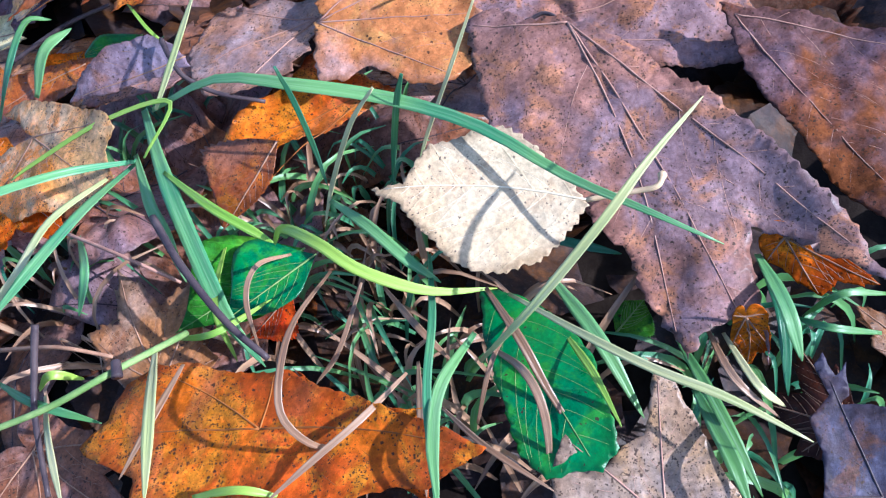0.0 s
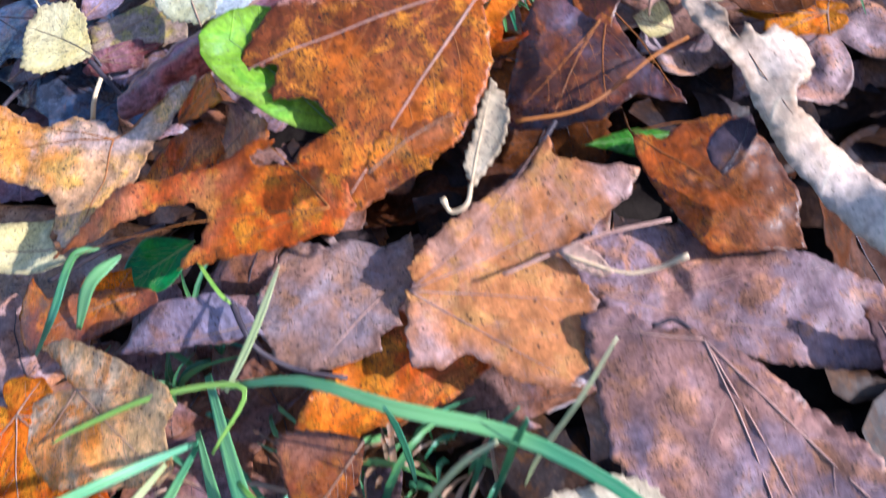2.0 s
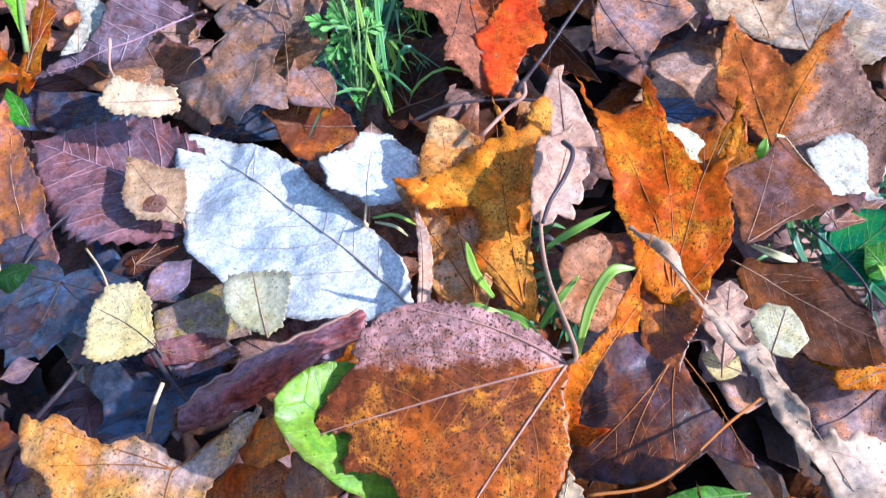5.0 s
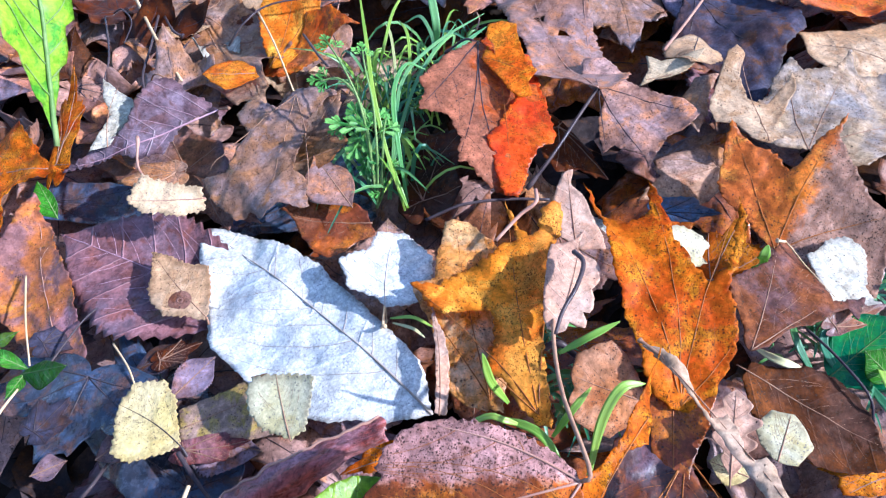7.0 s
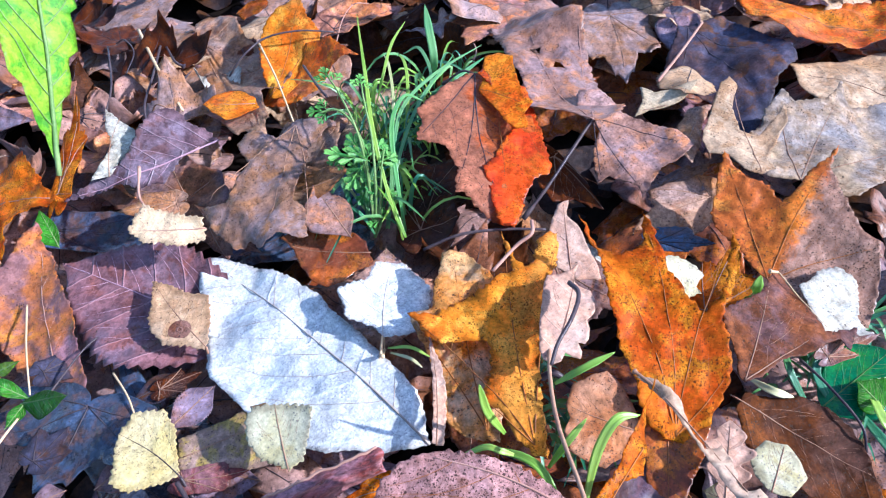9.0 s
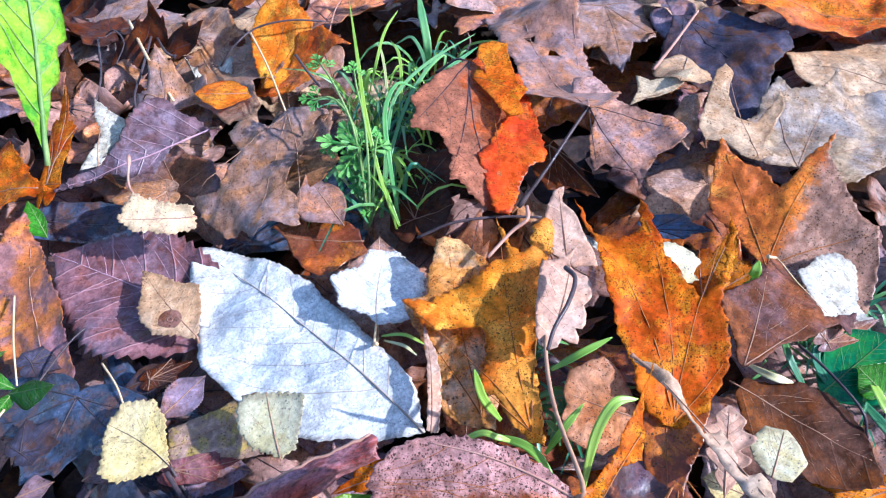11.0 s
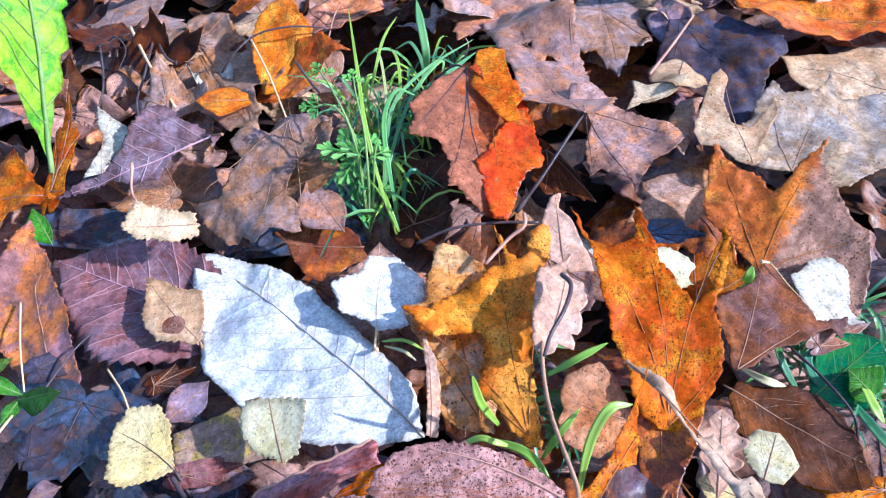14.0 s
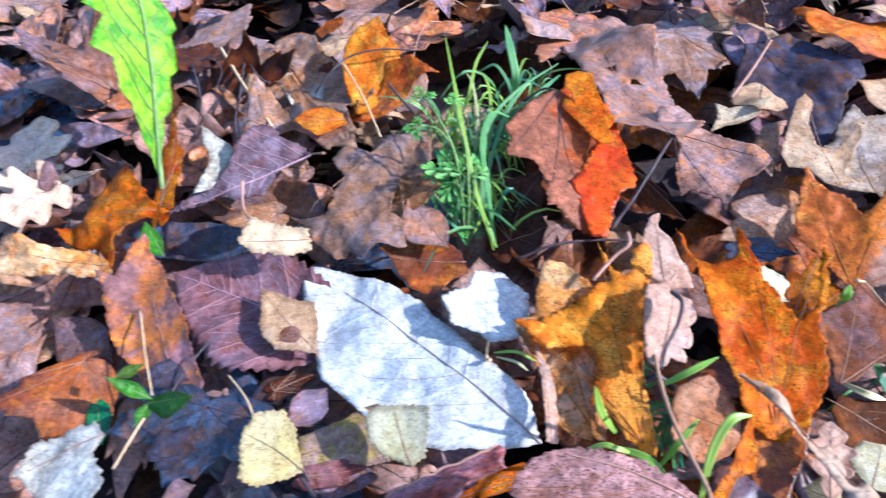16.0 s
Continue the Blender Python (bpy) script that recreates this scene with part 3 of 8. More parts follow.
def flat_simple(kind, wl, wr, length, seed):
    rng = random.Random(seed)
    peak, e0, e1, teeth, tooth, lobes, lobe = SHAPES[kind]
    rows, cols = (64 if teeth or lobes else 44), 16
    pts, faces = [], []
    ph = [rng.random() * 6.28 for _ in range(4)]
    for i in range(rows + 1):
        s = i / rows
        w = (math.sin(0.5 * math.pi * s / peak) ** (2 * e0) if s < peak else math.sin(0.5 * math.pi * (1 - s) / (1 - peak)) ** (2 * e1)) if 0 < s < 1 else 0.0
        for j in range(-cols // 2, cols // 2 + 1):
            x = 2 * j / cols
            side = wr if x > 0 else wl
            k = 0 if x > 0 else 2
            ww = w * (1 + 0.05 * math.sin(7 * s + ph[k]) + 0.03 * math.sin(17 * s + ph[k + 1]))
            sv = s
            if teeth:
                f = (s * teeth + (0.3 if x > 0 else 0)) % 1.0
                ww *= 1 + tooth * ((0.5 - f) if kind != "dandelion" else (0.8 - 1.3 * f)) * min(1, 5 * s)
            if lobes:
                ww *= 1 - lobe * (0.5 - 0.5 * math.cos(6.283 * (s * lobes + (0.12 if x > 0 else 0.0)))) ** 1.4 * min(1, 3.5 * (1 - s))
            if abs(x) > 0.99:
                ww *= 1 + 0.02 * (rng.random() - 0.5)
            pts.append((x * ww * side, sv * length - abs(x) * ww * (0.10 * length if lobes or teeth else 0) * (-0.5), abs(x)))
    m = cols + 1
    for i in range(rows):
        for j in range(cols):
            a = i * m + j
            faces.append((a, a + 1, a + m + 1, a + m))
    grid = np.array(pts)
    rim = np.vstack([grid[0::m, :2], grid[cols::m, :2][::-1]])
    veins = [[np.array((0.0, y * length)) for y in np.linspace(0, 0.97, 18)]]
    return grid, faces, veins, rim


def flat_torn(outline, length, seed, fray, wings, teeth):
    """A blade from its outline (across, along, in leaf lengths), edges uneven, veins from the base to the wings' tips."""
    rng = random.Random(seed)
    edge = []
    for (u0, v0), (u1, v1) in zip(outline, outline[1:] + outline[:1]):
        far = math.hypot(u1 - u0, v1 - v0)
        n = max(1, int(far * length / 0.0011))
        bow = rng.uniform(-0.05, 0.05) * far
        for k in range(n):
            f = k / n
            off = bow * math.sin(math.pi * f) + (fray * rng.uniform(-1, 1) if k else 0.0)
            edge.append(((u0 + (u1 - u0) * f - (v1 - v0) / (far + 1e-9) * off) * length, (v0 + (v1 - v0) * f + (u1 - u0) / (far + 1e-9) * off) * length))
    if teeth:  # (spacing, depth) in metres
        fine = []
        for (u0, v0), (u1, v1) in zip(edge, edge[1:] + edge[:1]):
            n = max(1, round(math.hypot(u1 - u0, v1 - v0) / (teeth[0] * 0.3)))
            fine += [(u0 + (u1 - u0) * k / n, v0 + (v1 - v0) * k / n) for k in range(n)]
        e = np.array(fine)
        run = np.r_[0, np.cumsum(np.linalg.norm(np.diff(e, axis=0), axis=1))]
        way = np.roll(e, -2, axis=0) - np.roll(e, 2, axis=0)
        out = np.c_[way[:, 1], -way[:, 0]] / (np.linalg.norm(way, axis=1)[:, None] + 1e-9)
        turn = 1.0 if np.sum(e[:, 0] * np.roll(e[:, 1], -1) - np.roll(e[:, 0], -1) * e[:, 1]) > 0 else -1.0
        size = np.array([0.6 + 0.8 * abs(noise.noise(Vector((r * 260, seed, 0.5)))) for r in run])
        e = e + out * (turn * teeth[1] * size * (np.mod(run / teeth[0], 1.0) - 0.5))[:, None]
        edge = [tuple(p) for p in e]
    us, vs = [p[0] for p in edge], [p[1] for p in edge]
    gap = max(0.0012, 0.021 * max(max(us) - min(us), max(vs) - min(vs)))
    inner = []
    for i in range(int((max(vs) - min(vs)) / gap) + 1):
        for j in range(int((max(us) - min(us)) / gap) + 2):
            inner.append((min(us) + (j - 0.5 * (i % 2)) * gap + rng.uniform(-0.1, 0.1) * gap, min(vs) + (i + 0.5) * gap))
    done = delaunay_2d_cdt([Vector(p) for p in edge + inner], [], [list(range(len(edge)))], 1, 1e-6)
    pts = np.array([(p[0], p[1], 0.0) for p in done[0]])
    used = sorted({k for f in done[2] for k in f})
    place = {k: i for i, k in enumerate(used)}
    faces = []
    for f in done[2]:
        q = [place[k] for k in f]
        a, b, c = (done[0][k] for k in f[:3])
        faces.append(tuple(q if (b - a).cross(c - a) > 0 else q[::-1]))
    veins = []
    for u, v in wings:
        d = np.array((u, v)) * length * 0.93
        off = np.array((-d[1], d[0])) * rng.uniform(-0.05, 0.05)
        veins.append([d * x + off * math.sin(3.14 * x) for x in np.linspace(0, 1, 16)])
    return pts[used], faces, veins, np.array(edge)


def inside(edge, p):
    """Is the point within the closed outline?"""
    a, b = edge, np.roll(edge, -1, axis=0)
    cut = (a[:, 1] > p[1]) != (b[:, 1] > p[1])
    with np.errstate(divide='ignore', invalid='ignore'):
        x = a[:, 0] + (p[1] - a[:, 1]) / (b[:, 1] - a[:, 1]) * (b[:, 0] - a[:, 0])
    return bool(np.count_nonzero(cut & (p[0] < x)) % 2)


def side_veins(mains, edge, length, seed, spread=46.0, pairs=6):
    """Side veins that leave each main vein in turn left and right, arch towards its tip and end inside the edge."""
    rng = random.Random(seed * 3 + 1)
    grown = []
    for i, main in enumerate(mains):
        m = np.array(main)
        whole = np.linalg.norm(m[-1] - m[0])
        others = np.vstack([np.array(o) for k, o in enumerate(mains) if k != i]) if len(mains) > 1 else None
        mine = []
        count = max(2, round(pairs * whole / length))
        for k in range(2 * count):
            f = 0.12 + 0.8 * (k + rng.uniform(0.0, 0.6)) / (2 * count)
            at = f * (len(m) - 1)
            j = min(int(at), len(m) - 2)
            p = m[j] + (m[j + 1] - m[j]) * (at - j)
            d = (m[-1] - m[0]) / (whole + 1e-9)
            w = radians((spread + rng.uniform(-5, 5)) * (1 if k % 2 else -1))
            line, stride = [p], length * 0.022
            for n in range(26):
                e = np.array((d[0] * math.cos(w) - d[1] * math.sin(w), d[0] * math.sin(w) + d[1] * math.cos(w)))
                q = line[-1] + e * stride
                if not inside(edge, q + e * stride) or (others is not None and n > 1 and np.min(np.linalg.norm(others - q, axis=1)) < 0.045 * length):
                    break
                line.append(q)
                w *= 0.955
            if len(line) > 3:
                mine.append(line)
        grown.append(mine)
    return grown


def leaf(kind, material, base, tip, roll, wl, wr, label, bend=0.0, cup=0.0, wave=0.03, depth=0.8, back=1.0, fan=0.0, curl=0.12, folds=(), stem=(), stem_material="stem_brown",
         stem_r=0.0005, seed=0, vein_material="", vein_r=0.00024, name="", category="leaf", group="", spots=(), thick=0.00014, outline=(), fray=0.008, wings=((0, 1),), quilt=0.00035, onto=None, holes=(), twig_material="", teeth=()):
    """One fallen leaf from its base to its tip; roll turns it about that line; wl, wr are its half widths. folds: rows of
    (across, along, heading in degrees, angle, radius), in lengths: beyond that line the blade bends up by the angle. holes: rows of (across, along, radius), in lengths."""
    base, tip = Vector(base), Vector(tip)
    y = tip - base
    length = y.length
    y.normalize()
    up = Vector((0, 0, 1))
    n0 = (up - y * up.dot(y)).normalized()
    n = Matrix.Rotation(radians(roll), 3, y) @ n0
    x = y.cross(n)
    frame_m = Matrix((x, y, n)).transposed().to_4x4()
    frame_m.translation = base
    seed = seed or int(abs(base.x * 7919 + base.y * 104729) * 1000) % 9973
    if outline:
        pts, faces, veins, edge_line = flat_torn(list(outline), length, seed, fray, wings, teeth)
    elif kind == "maple":
        pts, faces, veins, edge_line = flat_maple(wl, wr, length, depth, back, fan, seed)
    else:
        pts, faces, veins, edge_line = flat_simple(kind, wl, wr, length, seed)
    half = max(wl, wr, 1e-4)
    for hu, hv, hr in holes:
        rough_r = [hr * (0.75 + 0.5 * abs(noise.noise(Vector((math.cos(a) * 1.7, math.sin(a) * 1.7, seed + hu * 9))))) * length for a in np.linspace(-math.pi, math.pi, 24)]
        centre = pts[:, :2] - np.array((hu, hv)) * length
        gone = np.hypot(centre[:, 0], centre[:, 1]) < np.interp(np.arctan2(centre[:, 1], centre[:, 0]), np.linspace(-math.pi, math.pi, 24), rough_r)
        faces = [f for f in faces if not all(gone[k] for k in f)]
    twigs = side_veins(veins, edge_line, length, seed, pairs=6 if kind == "maple" else 7)
    trail = np.vstack([np.array(m) for m in veins] + [np.array(t) for row in twigs for t in row])
    near = np.min(np.hypot(pts[:, None, 0] - trail[None, :, 0], pts[:, None, 1] - trail[None, :, 1]), axis=1)
    rim = np.min(np.hypot(pts[:, None, 0] - edge_line[None, ::2, 0], pts[:, None, 1] - edge_line[None, ::2, 1]), axis=1)
    rib_size = 0.028 * length
    rib = np.exp(-(near / rib_size) ** 2)
    puff = quilt * min(1.0, length / 0.05) * (1.0 - rib)

    def shaped(u, v, lift=0.0):
        s = v / length
        edge = min(1.0, math.hypot(u / half * 0.8, v / length)) if kind == "maple" or outline else min(1.0, abs(u) / half)
        q = Vector((u * 26, v * 26, seed * 0.37))
        z = 1.6 * wave * length * (noise.noise(q) * 1.1 * (0.35 + edge) + 0.45 * noise.noise(q * 2.7) * (0.3 + edge) + 0.16 * noise.noise(q * 6.5))
        z += curl * length * edge ** 3 * (noise.noise(q * 0.8 + Vector((9, 4, 2))) * 1.2 + 0.12)
        z += bend * length * 4 * s * (1 - s) + cup * half * (u / half) ** 2 + lift
        pu, pv, pz = u, v, z
        for fu, fv, head, angle, radius in folds:
            hx, hy = math.sin(radians(head)), math.cos(radians(head))
            d = (u - fu * length) * hx + (v - fv * length) * hy
            if d <= 0:
                continue
            r, th = max(radius * length, 1e-5), radians(abs(angle))
            sg = 1 if angle > 0 else -1
            a = min(d / r, th)
            rest = max(0.0, d - r * th)
            along = r * math.sin(a) + rest * math.cos(th)
            rise = r * (1 - math.cos(a)) + rest * math.sin(th)
            along -= sg * z * math.sin(a)
            rise = rise * sg + z * (math.cos(a) - 1)
            pu += (along - d) * hx
            pv += (along - d) * hy
            pz += rise
        return (pu, pv, pz)

    verts = [shaped(p[0], p[1], h) for p, h in zip(pts, puff)]
    if onto:
        root = onto
        verts = [tuple(root.matrix_world.inverted() @ (frame_m @ Vector(p))) for p in verts]
    else:
        root = new(name or {"maple": "maple_leaf", "birch": "birch_leaf", "oak": "oak_leaf"}.get(kind, "fallen_leaf"))
        root.empty_display_size = 0.005
        root.matrix_world = frame_m
        tagged(root, label, category, group)
    blade = mesh_object("folded_lobe" if onto else "blade", verts, faces, material, root, label if onto else "", uvs=pts[:, :2], along=np.c_[pts[:, 0] / length, pts[:, 1] / length], thick=thick)
    for layer, values in (("rib", rib), ("rim", rim)):
        blade.data.attributes.new(layer, 'FLOAT', 'POINT').data.foreach_set("value", np.asarray(values, dtype=np.float32))
    bring = root.matrix_world.inverted() @ frame_m if onto else Matrix.Identity(4)
    for main, grown in zip(veins, twigs):
        v, f = tube([bring @ Vector(shaped(q[0], q[1], 0.6 * vein_r)) for q in main], vein_r, vein_r * 0.35, n=20, sides=5)
        own = len(f)
        for tw in grown:
            v2, f2 = tube([bring @ Vector(shaped(q[0], q[1], 0.3 * vein_r)) for q in tw], vein_r * 0.3, vein_r * 0.16, n=max(6, len(tw)), sides=4)
            f += [tuple(k + len(v) for k in g) for g in f2]
            v = v + v2
        line = mesh_object("vein" if kind == "maple" else "midrib", v, f, vein_material or stem_material, blade if onto else root)
        if twig_material:
            line.data.materials.append(MATS[twig_material])
            line.data.polygons.foreach_set("material_index", np.r_[np.zeros(own, dtype=np.int32), np.ones(len(f) - own, dtype=np.int32)])
    for su, sv, sr in spots:
        ring = [(su + sr * k * math.cos(a), sv + sr * k * math.sin(a)) for k in (0.35, 0.7, 1.0) for a in np.linspace(0, 6.283, 19)[:-1]]
        v = [shaped(su * length, sv * length, 0.0004)] + [shaped(p * length, q * length, 0.00035 - 0.00005 * (i // 18)) for i, (p, q) in enumerate(ring)]
        f = [(0, 1 + k, 1 + (k + 1) % 18) for k in range(18)] + [(1 + o + k, 19 + o + k, 19 + o + (k + 1) % 18, 1 + o + (k + 1) % 18) for o in (0, 18) for k in range(18)]
        mesh_object("spot", v, f, "brown", root, "round brown spot", uvs=[(0.0, 0.0)] + [(p * length, q * length) for p, q in ring])
    if len(stem):
        inv = frame_m.inverted()
        line = [(0, 0, 0)] + [tuple(inv @ Vector(q)) for q in stem]
        v, f = tube(line, stem_r * 0.9, stem_r, n=20, sides=7, knob=0.6)
        mesh_object("petiole", v, f, stem_material, root)
    return root


def rolled_leaf(points, r0, r1, material, label, turns=1.6, seed=5):
    """A leaf rolled up lengthwise: a wrinkled sheet wound into a loose tube, with its midrib along the outside."""
    n, m = 44, 46
    c = glide(points, n)
    t = np.gradient(c, axis=0)
    t /= np.linalg.norm(t, axis=1)[:, None]
    ref = np.array((0.0, 0.0, 1.0))
    verts, faces, uvs, spine = [], [], [], []
    for i in range(n):
        a = np.cross(t[i], ref)
        a /= np.linalg.norm(a)
        b = np.cross(a, t[i])
        s = i / (n - 1)
        r = (r0 + (r1 - r0) * s) * (0.55 + 0.45 * math.sin(math.pi * min(1.0, 0.12 + s * 1.2))) * (1 + 0.10 * noise.noise(Vector((s * 7, 1, seed))))
        for j in range(m):
            f = j / (m - 1)
            w = 0.6 + 6.283 * turns * f + 0.25 * noise.noise(Vector((s * 4, f * 3, seed)))
            rr = r * (0.55 + 0.5 * f) * (1 + 0.16 * math.sin(38 * f + 2 * s) + 0.34 * noise.noise(Vector((s * 11, f * 6, seed + 3))) + 0.09 * noise.noise(Vector((s * 40, f * 20, seed))))
            off = t[i] * (0.0035 * noise.noise(Vector((f * 6, seed, 2.0))) if i in (0, n - 1) else 0.0)
            p = c[i] + rr * (math.cos(w) * a + 0.8 * math.sin(w) * b) + off
            verts.append(p - c[0])
            uvs.append((f * turns * 6.283 * r1, s * float(np.linalg.norm(c[-1] - c[0]))))
            if j == m - 9:
                spine.append(p - c[0] + 0.0002 * b)
    for i in range(n - 1):
        for j in range(m - 1):
            k = i * m + j
            faces.append((k, k + 1, k + m + 1, k + m))
    root = new("fallen_leaf")
    root.empty_display_size = 0.005
    root.matrix_world = Matrix.Translation(c[0])
    blade = mesh_object("blade", verts, faces, material, root, uvs=uvs, along=uvs, thick=0.00016)
    blade.data.attributes.new("rim", 'FLOAT', 'POINT').data.foreach_set("value", np.full(len(verts), 0.01, dtype=np.float32))
    v, f = tube(spine, 0.00035, 0.0005, n=30, sides=6)
    mesh_object("midrib", v, f, "stem_pink", root)
    return tagged(root, label, "leaf")


def ribbon(points, width, n=22, crease=0.25, twist=0.0, tip=0.12, root_w=0.4):
    """A creased, tapering grass blade through the points: vertices, faces, uvs."""
    tip = max(tip, 0.3)
    c = glide(points, n)
    t = np.gradient(c, axis=0)
    t /= np.linalg.norm(t, axis=1)[:, None] + 1e-12
    seg = np.r_[0, np.cumsum(np.linalg.norm(np.diff(c, axis=0), axis=1))]
    verts, faces, uvs = [], [], []
    for i in range(n):
        s = i / (n - 1)
        side = np.cross(t[i], (0, -0.35, 0.94))
        side /= np.linalg.norm(side) + 1e-12
        nor = np.cross(side, t[i])
        w = radians(twist) * (s - 0.3)
        side, nor = side * math.cos(w) + nor * math.sin(w), nor * math.cos(w) - side * math.sin(w)
        h = width * 0.5 * min(1.0, root_w + s * 2) * (min(1.0, (1 - s) / max(tip, 1e-3)) ** 0.7 if s > 1 - tip else 1.0) + 0.00008
        for k in (-1, -0.5, 0, 0.5, 1):
            verts.append(c[i] + side * h * k + nor * h * crease * (abs(k) - 0.5))
            uvs.append((h * k, seg[i]))
    for i in range(n - 1):
        for k in range(4):
            a = i * 5 + k
            faces.append((a, a + 1, a + 6, a + 5))
    return verts, faces, uvs


def grass_plant(label, blades, name="grass_plant"):
    """A grass plant with its blades: rows of (points, width, material, twist, tip)."""
    root = new(name)
    root.empty_display_size = 0.005
    root.matrix_world = Matrix.Translation(blades[0][0][0])
    inv = Vector(blades[0][0][0])
    for points, width, material, twist, tip in blades:
        v, f, uv = ribbon([tuple(Vector(p) - inv) for p in points], width, twist=twist, tip=tip, crease=0.18)
        mesh_object("blade", v, f, material, root, uvs=uv, thick=0.00012)
    return tagged(root, label, "grass", "grass plants")


def herb(base, fronds, label):
    """A chervil-like herb: each frond is a stalk with paired, cut leaflets; rows of (points, half length of the pinnae, pairs)."""
    root = new("herb_plant")
    root.empty_display_size = 0.005
    root.matrix_world = Matrix.Translation(base)
    o = np.array(base)
    for points, reach, pairs in fronds:
        c = glide([np.array(p) - o for p in points], 20)
        v, f = tube(c, 0.0006, 0.0003, n=20, sides=6)
        stalk = mesh_object("frond", v, f, "stem_green", root)
        t_end = c[-1] - c[-6]
        t_end /= np.linalg.norm(t_end)
        face = np.array((0.45, -0.5, 0.74))
        side = np.cross(t_end, face)
        side /= np.linalg.norm(side)
        nor = np.cross(side, t_end)

        def lobe(made, p, d, ln, w):
            verts, faces, uvs = made
            d = d / np.linalg.norm(d)
            s = np.cross(d, nor)
            s /= np.linalg.norm(s)
            k = len(verts)
            for (x, y, z) in ((0, 0, 0), (-0.6, 0.4, 0.05), (0.6, 0.4, 0.05), (-1.0, 0.75, 0.06), (0, 0.7, -0.05), (1.0, 0.75, 0.06), (-0.62, 0.95, 0.02), (0, 0.86, -0.04), (0.62, 0.95, 0.02)):
                verts.append(p + s * x * w + d * y * ln + nor * z * ln)
                uvs.append((x * w, y * ln))
            faces.extend([(k, k + 2, k + 4, k + 1), (k + 1, k + 4, k + 6, k + 3), (k + 2, k + 5, k + 8, k + 4), (k + 4, k + 8, k + 7), (k + 4, k + 7, k + 6)])

        def leaflet(p, d, ln):
            made = ([], [], [])
            for i, fr in enumerate((0.24, 0.56)):
                q = p + d * ln * fr
                for sg in (-1, 1):
                    lobe(made, q, d * 0.8 + np.cross(d, nor) * sg * 0.75, ln * (0.46 - 0.10 * i), ln * 0.092)
            lobe(made, p + d * ln * 0.58, d, ln * 0.42, ln * 0.10)
            lobe(made, p, d, ln * 0.75, ln * 0.035)
            mesh_object("leaflet", made[0], made[1], "herb", stalk, uvs=made[2], smooth=False)

        for i in range(pairs):
            fr = 0.42 + 0.5 * i / max(1, pairs - 1)
            p = c[min(19, int(fr * 19))]
            ln = reach * (1.0 - 0.55 * i / max(1, pairs - 1))
            for sg in (-1, 1):
                d = t_end * 0.55 + side * sg * 0.85
                leaflet(p, d / np.linalg.norm(d), ln)
        leaflet(c[-3], t_end, reach * 0.6)
    return tagged(root, label, "plant")


def twig(points, r0, r1, material, label, knob=0.0, name="leaf_stalk"):
    v, f = tube(points, r0, r1, n=24, sides=8, knob=knob)
    return tagged(mesh_object(name, v, f, material), label, "stalk")


def grass_tuft(name, spots, count, height, material, label, seed, width=0.0016, lean=(0, 0), dry=0.0):
    """Dense short grass in round patches: one object."""
    rng = random.Random(seed)
    verts, faces, uvs = [], [], []
    for _ in range(count):
        cx, cy, z, rad = spots[rng.randrange(len(spots))]
        a, r = rng.random() * 6.283, rad * math.sqrt(rng.random())
        p0 = Vector((cx + r * math.cos(a), cy + r * math.sin(a), z))
        h = height * rng.uniform(0.5, 1.15)
        b = rng.random() * 6.283
        out = Vector((math.cos(b) + lean[0], math.sin(b) + lean[1], 0)) * h * rng.uniform(0.25, 1.0)
        pts = [p0, p0 + out * 0.3 + Vector((0, 0, h * 0.6)), p0 + out * 0.75 + Vector((0, 0, h * 0.85)), p0 + out * 1.25 + Vector((0, 0, h * rng.uniform(0.4, 0.95)))]
        v, f, uv = ribbon([tuple(q) for q in pts], width * rng.uniform(0.5, 1.2), n=9, tip=0.6, twist=rng.uniform(-60, 60))
        faces += [tuple(k + len(verts) for k in g) for g in f]
        verts += v
        uvs += uv
    ob = mesh_object(name, verts, faces, material, uvs=uvs)
    return tagged(ob, label, "grass", kind="stuff")


# ---- ground ----
def ground_sheet():
    """Soil: fine and uneven under the leaves, coarse out to the horizon."""
    xs = np.r_[-400, -60, -8, -2, -0.9, np.linspace(-0.55, 0.5, 64), 0.9, 2, 8, 60, 400]
    ys = np.r_[-400, -60, -8, -2, -0.6, np.linspace(-0.25, 0.95, 72), 1.4, 3, 9, 60, 400]
    verts = [(a, b, -0.028 + (0.012 * noise.noise(Vector((a * 16, b * 16, 1.0))) + 0.006 * noise.noise(Vector((a * 60, b * 60, 2.0))) if abs(a) < 2 and abs(b) < 2 else 0)) for b in ys for a in xs]
    m = len(xs)
    faces = [(j * m + i, j * m + i + 1, (j + 1) * m + i + 1, (j + 1) * m + i) for j in range(len(ys) - 1) for i in range(m - 1)]
    return tagged(mesh_object("ground", verts, faces, "soil"), "dark damp soil under the fallen leaves", "ground", kind="structure")


ground_sheet()

